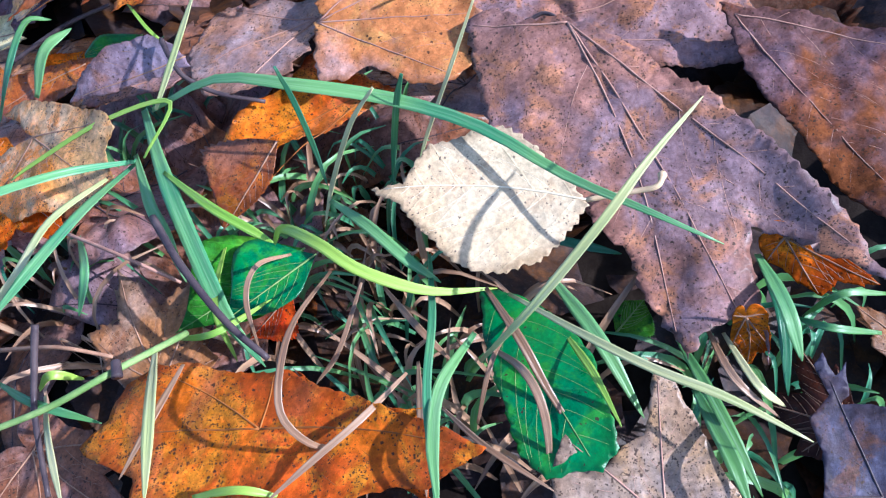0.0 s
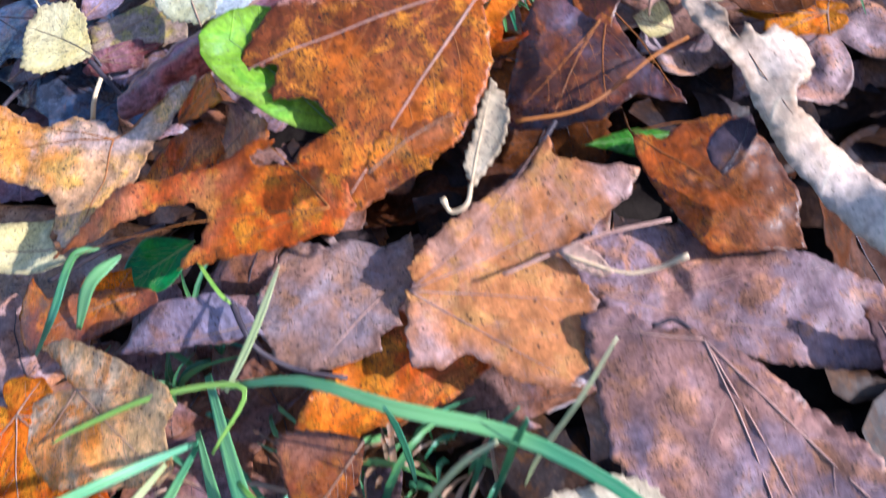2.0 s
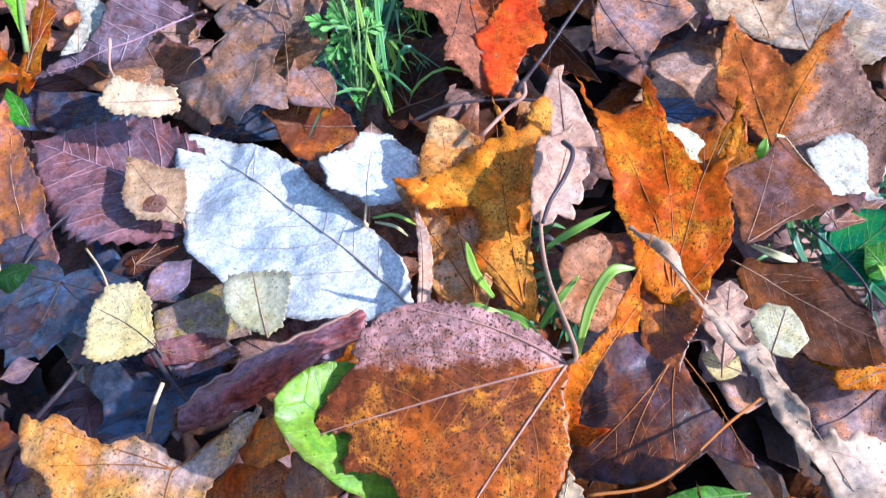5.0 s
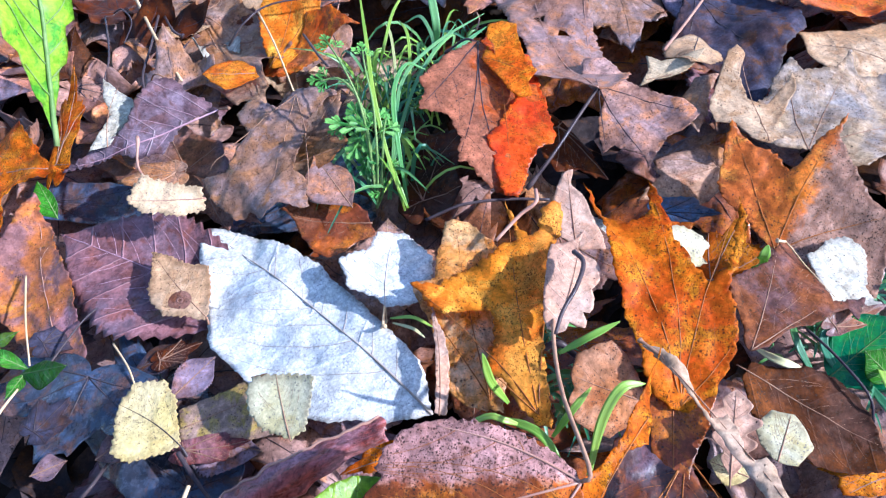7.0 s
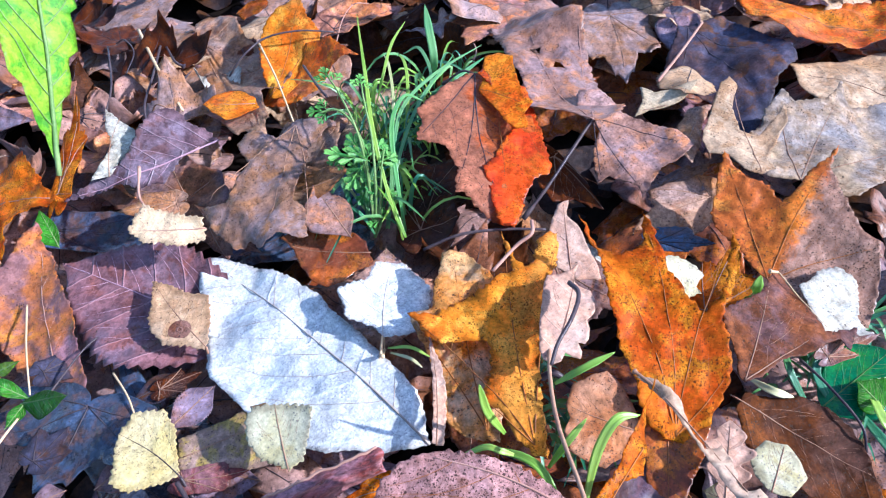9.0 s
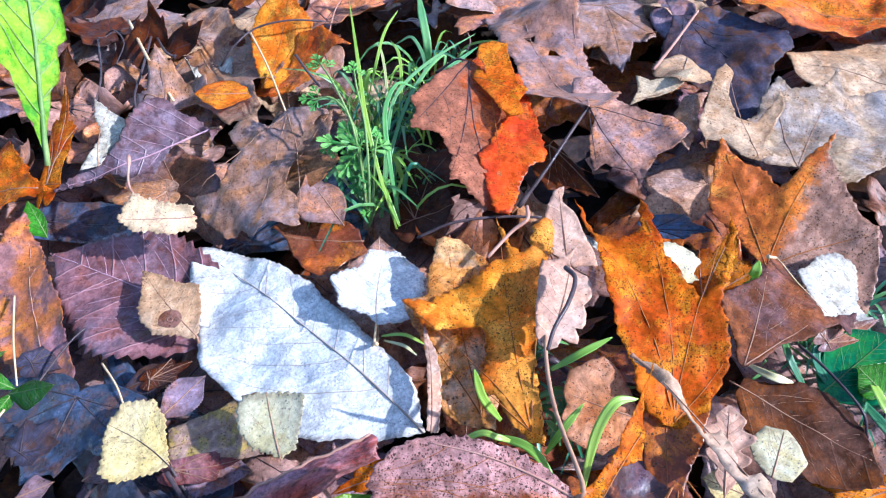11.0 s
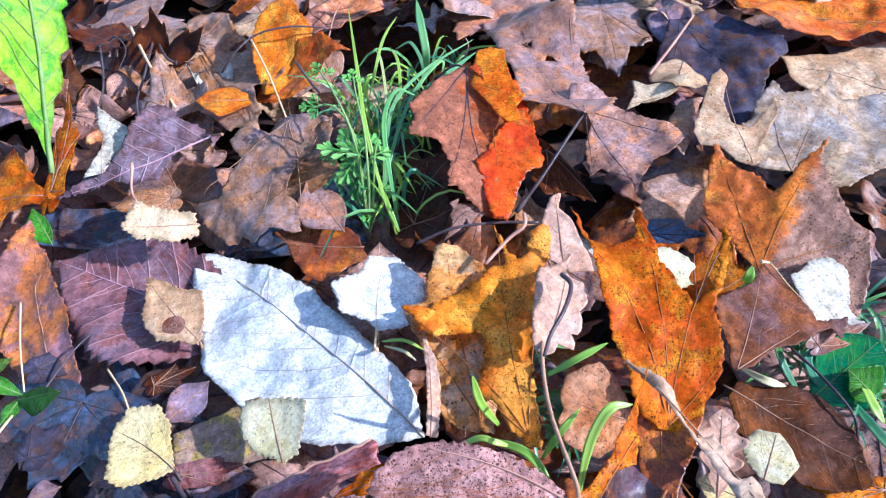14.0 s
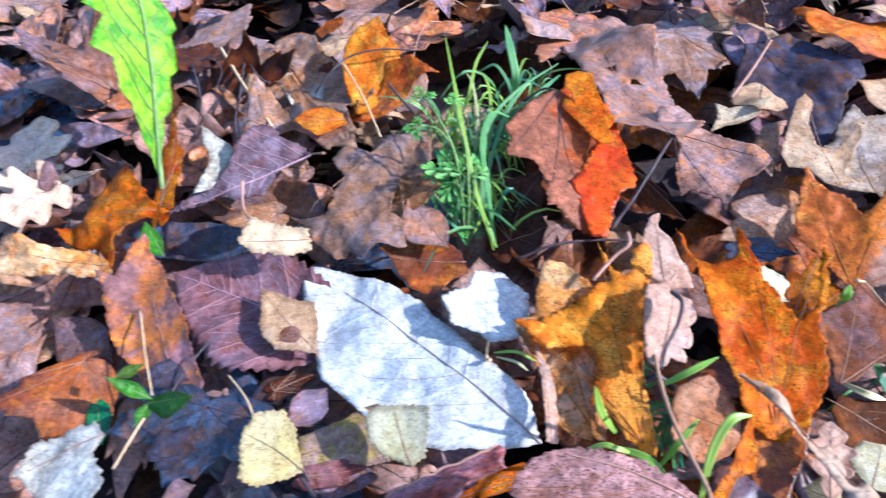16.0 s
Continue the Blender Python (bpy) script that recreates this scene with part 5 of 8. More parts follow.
grass_tuft("grass", [(-0.055, 0.108, -0.022, 0.022), (-0.034, 0.115, -0.022, 0.020), (-0.024, 0.089, -0.022, 0.022), (0.051, 0.055, -0.022, 0.022), (0.071, 0.051, -0.022, 0.020), (0.046, 0.036, -0.022, 0.018), (-0.099, 0.122, -0.022, 0.020), (-0.010, 0.131, -0.024, 0.016), (-0.069, 0.145, -0.022, 0.016), (-0.017, 0.058, -0.022, 0.016)], 190, 0.025, "grass", "dense short green grass with dead blades between leaves", 3)
grass_tuft("dry_grass", [(-0.037, 0.093, -0.022, 0.025), (-0.011, 0.073, -0.022, 0.025), (0.004, 0.060, -0.022, 0.022), (-0.091, 0.109, -0.022, 0.022), (-0.023, 0.106, -0.022, 0.020)], 120, 0.027, "grass_dry", "dead brown grass blades in the tuft", 4, width=0.0014)
# the large wet leaf and its neighbours
leaf("maple", "rust_wet", (0.0161, 0.1982, 0.048), (-0.0447, 0.1938, 0.042), -18, 0.0386, 0.0220, "large rust and mauve maple leaf, wet and speckled", teeth=(0.0030, 0.0007), twig_material="stem_rust", wave=0.02, bend=0.03, curl=0.015, vein_r=0.00034, vein_material="stem_pink", stem_r=0.0006, stem_material="stem_brown", stem=[(0.0183, 0.2001, 0.05), (0.0173, 0.225, 0.044), (0.0214, 0.2526, 0.034), (0.0317, 0.2855, 0.016), (0.04, 0.3024, 0.006)], outline=((0, 0), (0.06, 0.02), (0.15, 0.08), (0.23, 0.16), (0.29, 0.26), (0.33, 0.35), (0.36, 0.45), (0.36, 0.51), (0.35, 0.6), (0.31, 0.67), (0.25, 0.72), (0.21, 0.7), (0.18, 0.75), (0.14, 0.81), (0.09, 0.86), (0.03, 0.94), (0, 1), (-0.01, 0.93), (-0, 0.87), (-0.02, 0.79), (-0.07, 0.8), (-0.11, 0.84), (-0.15, 0.83), (-0.18, 0.73), (-0.21, 0.68), (-0.27, 0.67), (-0.32, 0.64), (-0.34, 0.72), (-0.37, 0.8), (-0.49, 0.82), (-0.55, 0.88), (-0.63, 0.77), (-0.61, 0.59), (-0.57, 0.43), (-0.52, 0.29), (-0.45, 0.2), (-0.37, 0.14), (-0.3, 0.09), (-0.19, 0.05), (-0.11, 0.05)), wings=((0, 0.99), (-0.63, 0.75), (0.36, 0.49),))
leaf("ovate", "lime", (-0.0219, 0.1796, 0.033), (-0.0429, 0.2032, 0.05), 8, 0.0090, 0.0151, "lime-green leaf tucked beneath a wet maple leaf", wave=0.03, curl=0.03, name="green_leaf", vein_material="stem_green", stem_material="stem_green", fray=0.002, outline=((0.42, 0.8), (0.28, 0.95), (0.15, 1.01), (-0.01, 1.03), (-0.13, 1.01), (-0.2, 0.93), (-0.23, 0.82), (-0.24, 0.74), (-0.25, 0.63), (-0.23, 0.47), (-0.2, 0.32), (-0.13, 0.17), (-0.05, 0.05), (0.01, -0.01), (0.07, 0.12), (0.05, 0.33), (0.24, 0.54), (0.42, 0.61)), wings=((-0, 0.95),), quilt=0.0001)
leaf("maple", "orange", (-0.0261, 0.1597, 0.036), (-0.0901, 0.1684, 0.03), -10, 0.0078, 0.0175, "bright orange maple leaf with black specks", wave=0.05, curl=0.05, vein_material="stem_rust", outline=((-0, 1), (0.12, 0.84), (0.19, 0.73), (0.2, 0.57), (0.21, 0.4), (0.25, 0.31), (0.27, 0.21), (0.25, 0.16), (0.22, 0.26), (0.18, 0.23), (0.17, 0.09), (0.1, -0.05), (-0.01, -0.09), (-0.08, -0.02), (-0.1, 0.16), (-0.11, 0.33), (-0.12, 0.53), (-0.05, 0.44), (0.03, 0.41), (0.09, 0.45), (0.1, 0.56), (0.07, 0.68), (0.04, 0.81)), wings=((0, 0.98), (0.26, 0.2), (-0.1, 0.48),))
leaf("maple", "orange", (-0.0155, 0.1553, 0.05), (0.0038, 0.1602, 0.056), 16, 0.0052, 0.0052, "rust-orange maple lobe turned outwards, saw-edged", teeth=(0.0022, 0.0012), wave=0.07, curl=0.06, fray=0.01, outline=((-0.01, 1.01), (0.04, 0.88), (0.25, 0.78), (0.21, 0.57), (0.15, 0.27), (0.08, 0.01), (-0.07, 0.01), (-0.19, 0.19), (-0.25, 0.31), (-0.14, 0.55), (-0.06, 0.78)), wings=((-0.01, 0.99),))
leaf("maple", "tan_amber", (-0.0777, 0.2003, 0.026), (-0.1168, 0.2155, 0.026), -4, 0.0285, 0.0180, "tan and amber maple leaf with frayed lobes", wave=0.07, curl=0.07, fray=0.012, vein_material="stem_rust", outline=((0.14, 1.08), (0.1, 0.94), (0.17, 0.86), (0.12, 0.7), (0.07, 0.46), (0.14, 0.33), (0.12, 0.14), (0.04, -0.04), (0.16, -0.14), (0.32, -0.27), (0.43, -0.41), (0.27, -0.4), (0.05, -0.33), (-0.11, -0.25), (-0.26, -0.21), (-0.41, -0.18), (-0.48, -0.13), (-0.46, -0.05), (-0.61, 0), (-0.68, 0.09), (-0.56, 0.22), (-0.42, 0.23), (-0.36, 0.35), (-0.32, 0.51), (-0.28, 0.68), (-0.17, 0.81), (-0.12, 0.99), (-0.03, 1.04)), wings=((0.09, 1.03), (0.42, -0.4), (-0.6, 0.03), (-0.13, 0.83),))
leaf("birch", "yellow", (-0.0959, 0.1799, 0.016), (-0.1171, 0.1847, 0.014), 0, 0.0066, 0.0090, "pale yellow leaf scrap, wet at its edge", wave=0.07, curl=0.08, outline=((0.13, 1.02), (0.32, 0.96), (0.38, 0.48), (0.41, 0.18), (0.18, 0.2), (-0.06, 0.01), (-0.18, -0.2), (-0.3, 0.09), (-0.3, 0.63), (-0.18, 0.96)), wings=((0, 1),))
leaf("birch", "cream", (0.0027, 0.157, 0.036), (0.0123, 0.1785, 0.04), 4, 0.0036, 0.0055, "narrow cream birch leaf with a hooked stalk", teeth=(0.0024, 0.0009), cup=0.1, stem_material="stem_pale", outline=((-0.01, 1), (0.14, 0.83), (0.22, 0.65), (0.21, 0.42), (0.11, 0.16), (0.01, -0.03), (-0.09, 0.12), (-0.09, 0.34), (-0.07, 0.58), (-0.05, 0.83)), stem=[(0.0009, 0.1528, 0.036), (-0.0024, 0.1527, 0.035), (-0.0034, 0.1549, 0.037)])
leaf("maple", "orange", (-0.076, 0.1894, 0.014), (-0.0495, 0.1965, 0.022), 4, 0.0088, 0.0086, "rust-brown crumpled leaf in a hollow", wave=0.12, curl=0.12, outline=((-0.28, 0.18), (-0.31, 0.51), (-0.19, 0.87), (0.02, 1.03), (0.22, 1.01), (0.3, 0.69), (0.16, 0.35), (0.01, -0.18), (-0.15, -0.07)), wings=((0.01, 1),))
leaf("maple", "peach", (-0.0563, 0.1879, 0.02), (-0.0381, 0.1892, 0.034), 8, 0.0083, 0.0090, "pinkish torn leaf shreds in a hollow", wave=0.12, curl=0.1, fray=0.02, outline=((-0.36, 0.69), (0.08, 1.06), (0.32, 1.06), (0.39, 0.87), (0.18, 0.67), (0.29, 0.5), (0.04, 0.32), (-0.02, 0.01), (-0.17, 0.34)), wings=((0, 1),))
leaf("maple", "orange", (-0.0624, 0.2053, 0.022), (-0.0459, 0.1998, 0.036), 10, 0.0056, 0.0085, "small red-brown leaf under a green one", wave=0.1, curl=0.1, outline=((-0.25, 0.04), (-0.16, 0.85), (0.26, 1.09), (0.38, 0.79), (0.18, 0.18), (-0.1, -0.16)), wings=((0, 1),))
leaf("maple", "orange_wet", (0.0417, 0.1748, 0.016), (0.0644, 0.1423, 0.01), 8, 0.0184, 0.0112, "orange-brown maple leaf with a folded edge", wave=0.07, curl=0.06, vein_material="stem_rust", outline=((-0.07, -0.11), (-0, 0), (-0.08, 0.17), (-0.19, 0.19), (-0.37, 0.31), (-0.46, 0.46), (-0.44, 0.62), (-0.28, 0.96), (-0.07, 1.14), (0.28, 0.8), (0.24, 0.57), (0.16, 0.28), (0.08, 0.1)), wings=((-0.12, 1.04), (-0.44, 0.47), (-0.06, -0.1),))
leaf("ovate", "dusk", (0.0532, 0.152, 0.026), (0.0634, 0.1631, 0.028), 0, 0.0056, 0.0027, "small blackish leaf on an orange one", wave=0.03, curl=0.0, fray=0.003, vein_material="stem_dark", outline=((-0.37, 0.45), (-0.28, 0.79), (-0.01, 1.01), (0.18, 0.77), (0.18, 0.34), (0.03, 0), (-0.18, 0.09), (-0.33, 0.26)), wings=((0, 1),))
leaf("birch", "pink", (0.018, 0.1432, 0.024), (0.0265, 0.138, 0.022), 35, 0.0032, 0.0023, "pinkish turned-up leaf flap with a stalk", wave=0.05, stem_material="stem_pale", stem_r=0.0004, outline=((-0.02, -0.18), (-0.33, 0.12), (-0.25, 0.62), (-0.01, 1.03), (0.2, 0.78), (0.19, 0.31)), stem=[(0.0281, 0.1375, 0.022), (0.0347, 0.1366, 0.022), (0.0407, 0.1359, 0.026)])
leaf("maple", "umber_wet", (0.0482, 0.214, 0.016), (0.0247, 0.1852, 0.008), -6, 0.0278, 0.0183, "dark rust wet maple leaf with a painted blue sky sheen", wave=0.06, curl=0.06, bend=0.03, vein_r=0.00028, vein_material="stem_rust", stem_material="stem_dark", outline=((0, -0.01), (-0.12, 0.11), (-0.32, 0.27), (-0.59, 0.4), (-0.73, 0.51), (-0.58, 0.55), (-0.43, 0.54), (-0.34, 0.71), (-0.29, 0.82), (-0.06, 0.98), (0.23, 1.08), (0.34, 0.93), (0.38, 0.69), (0.44, 0.38), (0.48, 0.13), (0.26, -0.11)), wings=((0, 0.99), (-0.7, 0.52), (0.25, 1), (-0.31, 0.78),))
leaf("maple", "mauve_pink", (0.025, 0.1413, 0.006), (0.08, 0.1173, 0.004), 4, 0.0216, 0.0084, "dull mauve maple leaf beneath a peach one, half hidden", wave=0.06, curl=0.06, vein_material="stem_pink", outline=((-0.18, -0.15), (-0.31, 0.09), (-0.36, 0.35), (-0.27, 0.66), (-0.21, 0.98), (0.07, 1.07), (0.14, 0.77), (0.13, 0.39), (0.1, 0.09), (-0.03, -0.07)), wings=((0.01, 0.96), (-0.24, 0.66),))
twig([(0.0158, 0.1776, 0.026), (0.0323, 0.1786, 0.024), (0.0514, 0.1897, 0.022), (0.0624, 0.1963, 0.018)], 0.00040, 0.00035, "stem_rust", "brown leaf stalk crossing dark leaves")
twig([(0.0098, 0.1625, 0.024), (0.0167, 0.1666, 0.026), (0.0244, 0.175, 0.026)], 0.00080, 0.00050, "stem_dark", "dark curved leaf stalk")
twig([(0.0418, 0.1478, 0.02), (0.0253, 0.1468, 0.022), (0.0049, 0.1421, 0.024)], 0.00040, 0.00035, "stem_pink", "long pinkish leaf stalk on a maple leaf")
twig([(-0.1009, 0.1745, 0.012), (-0.0833, 0.1771, 0.016), (-0.0701, 0.18, 0.016)], 0.00070, 0.00050, "stem_dark", "dark leaf stalk over a hollow")
leaf("ovate", "green", (0.0563, 0.1792, 0.004), (0.0315, 0.1794, 0.008), -5, 0.0047, 0.0029, "green leaf glimpsed under leaves", name="green_leaf", stem_material="stem_green", quilt=0.0001)
leaf("ovate", "deep_green", (-0.0691, 0.1842, 0), (-0.0915, 0.174, 0), 0, 0.0078, 0.0087, "dark green leaf in a hollow", name="green_leaf", stem_material="stem_green", quilt=0.0001)
leaf("oak", "bleached", (0.0438, 0.2298, 0.042), (0.0712, 0.1531, 0.03), 18, 0.0031, 0.0030, "bleached pinkish oak leaf, curled lengthwise", wave=0.05, cup=-0.1, curl=0.03, fray=0.004, seed=5, outline=((0.03, -0.06), (-0.02, -0.01), (-0.04, 0.08), (-0.01, 0.19), (-0.01, 0.23), (-0.06, 0.24), (-0.06, 0.29), (-0.03, 0.35), (-0.04, 0.39), (-0.07, 0.4), (-0.06, 0.47), (-0.05, 0.54), (-0.05, 0.61), (-0.02, 0.66), (-0.03, 0.69), (-0.06, 0.67), (-0.07, 0.72), (-0.12, 0.71), (-0.16, 0.77), (-0.14, 0.84), (-0.08, 0.88), (-0.05, 0.88), (-0.02, 0.92), (-0.03, 0.99), (-0.04, 1.08), (-0.05, 1.2), (-0.05, 1.31), (0.04, 1.36), (0.06, 1.3), (0.07, 1.2), (0.08, 1.05), (0.06, 0.9), (0.02, 0.76), (0.03, 0.62), (0, 0.48), (0, 0.39), (0, 0.27), (0, 0.14), (0.01, 0.01)), stem=[(0.04, 0.2355, 0.042)])
# the open litter beyond
leaf("obovate", "white", (-0.0166, 0.2374, 0.018), (-0.0899, 0.3331, 0.006), -4, 0.0291, 0.0145, "whitish leaf underside with brown midrib, damp", bend=0.03, cup=-0.05, curl=0.03, wave=0.022, vein_material="stem_buff", vein_r=0.0004, fray=0.003, outline=((0, -0), (0.04, 0.05), (0.08, 0.12), (0.09, 0.2), (0.1, 0.28), (0.11, 0.38), (0.11, 0.47), (0.12, 0.57), (0.11, 0.68), (0.08, 0.8), (0.05, 0.92), (0, 1), (-0.05, 0.96), (-0.12, 0.84), (-0.19, 0.73), (-0.24, 0.63), (-0.24, 0.55), (-0.24, 0.47), (-0.23, 0.37), (-0.22, 0.26), (-0.18, 0.17), (-0.09, 0.07), (-0.04, 0.03)), wings=((0, 1),))
leaf("serrate", "mauve_rib", (-0.0715, 0.2951, 0.006), (-0.146, 0.341, 0.014), -8, 0.0292, 0.0242, "mauve toothed leaf with raised ribs", bend=0.01, wave=0.03, vein_r=0.0004, vein_material="stem_mauve")
leaf("birch", "tan", (-0.0875, 0.2909, 0.013), (-0.1075, 0.3204, 0.018), 4, 0.0108, 0.0115, "tan birch leaf with a round brown spot", spots=((-0.09, 0.32, 0.11),), teeth=(0.0022, 0.0008), wave=0.03, curl=0.04, stem=[(-0.0887, 0.2908, 0.006)], outline=((-0, 1.01), (0.08, 0.89), (0.18, 0.65), (0.32, 0.47), (0.21, 0.25), (0.04, 0.02), (-0.03, -0.02), (-0.13, 0.12), (-0.29, 0.29), (-0.3, 0.49), (-0.25, 0.66), (-0.14, 0.77)), wings=((0, 1),))
leaf("birch", "yellow", (-0.0912, 0.2439, 0.014), (-0.1143, 0.2634, 0.014), 0, 0.0130, 0.0146, "yellow birch leaf speckled with brown", teeth=(0.0024, 0.0010), stem_material="stem_dark", wave=0.03, outline=((-0.42, 0.57), (-0.24, 0.72), (0.02, 0.91), (0.25, 0.93), (0.45, 0.67), (0.35, 0.42), (0.02, 0.02), (-0.2, 0.15), (-0.39, 0.32)), stem=[(-0.0878, 0.2372, 0.006)])
leaf("birch", "faded", (-0.0559, 0.2339, 0.024), (-0.06, 0.2571, 0.025), -9, 0.0117, 0.0103, "faded yellow birch leaf on a tan one", teeth=(0.0024, 0.0010), outline=((-0.42, 0.89), (-0.29, 1.02), (0.16, 0.86), (0.48, 0.65), (0.28, 0.26), (0.2, 0.07), (0, 0.01), (-0.31, 0.29), (-0.44, 0.58)))
leaf("serrate", "ochre", (-0.0919, 0.2513, 0.012), (-0.0642, 0.2579, 0.014), 3, 0.0062, 0.0136, "ochre flattened leaf under a yellow one", wave=0.03, outline=((-0.24, -0.02), (-0.24, 0.29), (-0.27, 0.74), (-0.23, 0.99), (0.5, 0.88), (0.45, 0.59), (0.27, 0.26), (0.11, -0.08)))
rolled_leaf([(-0.08, 0.2173, 0.018), (-0.0671, 0.2198, 0.022), (-0.0545, 0.223, 0.025), (-0.0405, 0.2268, 0.028), (-0.0291, 0.2291, 0.03)], 0.0050, 0.0066, "maroon", "rolled-up purple-red leaf in the litter")
leaf("maple", "amber", (-0.0235, 0.2282, 0.016), (-0.0456, 0.2268, 0.014), -18, 0.0020, 0.0059, "yellow-amber leaf edge in the litter", depth=0.3)
leaf("maple", "slate", (-0.1279, 0.279, 0.008), (-0.141, 0.2511, 0.006), 3, 0.0444, 0.0365, "shade-blue wet maple leaf lying flat", depth=0.7, wave=0.08, stem_material="stem_dark", vein_material="stem_dark")
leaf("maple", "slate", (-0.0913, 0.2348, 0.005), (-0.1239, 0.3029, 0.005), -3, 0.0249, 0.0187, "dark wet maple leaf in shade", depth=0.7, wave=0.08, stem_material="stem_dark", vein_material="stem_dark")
leaf("serrate", "violet", (-0.0686, 0.2409, 0.009), (-0.0934, 0.2509, 0.008), -13, 0.0099, 0.0049, "small violet-grey wet leaf")
leaf("birch", "cream", (-0.0851, 0.3307, 0.029), (-0.1136, 0.3349, 0.031), -10, 0.0066, 0.0087, "yellow-cream leaf with a frayed edge", teeth=(0.0024, 0.0012), wave=0.08, fray=0.02, stem_material="stem_pink", outline=((-0, 0.99), (0.34, 0.84), (0.23, 0.48), (0.13, 0.04), (-0.14, -0.03), (-0.25, 0.24), (-0.19, 0.76)), stem=[(-0.1101, 0.3499, 0.028), (-0.1131, 0.3683, 0.032)])
leaf("maple", "tan_maple", (-0.103, 0.36, 0.018), (-0.1237, 0.356, 0.022), -1, 0.0102, 0.0089, "tan leaf scrap under a cream leaf", depth=0.3)
leaf("serrate", "violet_rib", (-0.0864, 0.3895, 0.022), (-0.1509, 0.3756, 0.012), -22, 0.0113, 0.0213, "violet-grey ribbed leaf, arched", teeth=(0.0035, 0.0012), bend=0.06, wave=0.04, curl=0.08, vein_r=0.0004, vein_material="stem_mauve", stem=[(-0.0805, 0.3836, 0.026)], outline=((0.3, 0.18), (0.17, 0.13), (0.08, 0.05), (0, 0.01), (-0.04, 0.24), (-0.17, 0.39), (-0.13, 0.53), (-0.04, 0.65), (-0.04, 0.8), (-0, 1), (0.03, 0.85), (0.06, 0.62), (0.14, 0.5), (0.24, 0.43), (0.32, 0.31)), wings=((-0, 0.99),))
leaf("maple", "grey", (-0.0516, 0.3772, 0.03), (-0.0671, 0.3261, 0.018), 8, 0.0181, 0.0317, "grey-brown maple leaf with a torn edge", wave=0.07, curl=0.08, outline=((-0.33, -0.02), (-0.23, 0.05), (-0.14, 0.21), (-0.14, 0.49), (-0.13, 0.63), (-0.24, 0.7), (-0.3, 0.9), (-0.25, 0.93), (-0.1, 0.91), (-0, 1.01), (0.12, 0.94), (0.21, 1), (0.43, 0.86), (0.58, 0.67), (0.36, 0.66), (0.33, 0.46), (0.28, 0.32), (0.42, 0.16), (0.31, 0.04), (0.11, 0.11), (0.01, -0.05), (-0.17, -0.06)), wings=((0, 0.99), (0.53, 0.68), (-0.29, 0.89),))
leaf("maple", "tan_maple", (-0.0612, 0.3536, 0.018), (-0.0333, 0.3734, 0.03), -1, 0.0177, 0.0188, "pointed tan maple lobe", depth=0.3, wave=0.05)
leaf("birch", "grey", (-0.0282, 0.2791, 0.010), (-0.0241, 0.3249, 0.010), 1, 0.0161, 0.0181, "pale grey birch leaf, upper half mauve", stem_material="stem_pale", wave=0.04, stem=[(-0.0275, 0.2681, 0.022)])
leaf("birch", "white", (-0.0268, 0.2759, 0.022), (-0.0218, 0.3061, 0.021), 6, 0.0168, 0.0141, "bleached lower half of a birch leaf", wave=0.04, curl=0.05, fray=0.012, teeth=(0.0024, 0.0008), vein_material="stem_buff", stem_material="stem_pale", stem=[(-0.0288, 0.2697, 0.018)], outline=((-0.55, 0.58), (-0.39, 0.7), (-0.24, 0.75), (-0.17, 1), (0.14, 1), (0.34, 0.8), (0.46, 0.68), (0.45, 0.44), (0.34, 0.07), (0.16, 0), (-0.01, -0.01), (-0.08, 0.09), (-0.26, 0.16), (-0.41, 0.23), (-0.48, 0.42)), wings=((0, 1),))
leaf("ovate", "rust", (-0.0294, 0.3197, 0.014), (-0.0609, 0.3305, 0.014), -15, 0.0169, 0.0063, "shiny rust-brown leaf in the litter", cup=0.2, wave=0.06, outline=((0.08, 1.07), (0.21, 0.82), (0.24, 0.5), (0.22, 0.24), (0.13, 0.08), (-0.13, -0.07), (-0.25, 0.13), (-0.41, 0.22), (-0.49, 0.36), (-0.44, 0.53), (-0.25, 0.74), (-0.03, 0.89)))
leaf("ovate", "mauve", (-0.035, 0.3224, 0.02), (-0.0482, 0.352, 0.022), 1, 0.0115, 0.0067, "dull red-brown leaf beside grass")
leaf("maple", "brown", (-0.092, 0.3512, 0.01), (-0.0709, 0.332, 0.012), 14, 0.0088, 0.0079, "brown frayed leaf in the litter", depth=0.6)
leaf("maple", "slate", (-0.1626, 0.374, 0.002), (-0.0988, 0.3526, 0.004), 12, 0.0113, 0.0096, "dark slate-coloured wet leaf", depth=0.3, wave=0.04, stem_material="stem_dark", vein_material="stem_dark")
leaf("maple", "brown", (-0.1037, 0.3724, 0.008), (-0.1581, 0.4288, 0.014), -10, 0.0213, 0.0196, "brown maple leaf, damp", depth=0.5)
leaf("oak", "pale", (-0.1306, 0.3779, 0.022), (-0.1289, 0.4131, 0.028), 7, 0.0031, 0.0100, "pale bluish-grey oak leaf scrap", wave=0.06, outline=((-0.18, 1.05), (-0.02, 0.89), (0.17, 0.74), (0.29, 0.51), (0.24, 0.34), (0.1, 0.22), (0.03, 0.03), (-0.18, -0.08), (-0.09, 0.21), (-0.03, 0.45), (-0.13, 0.72)))
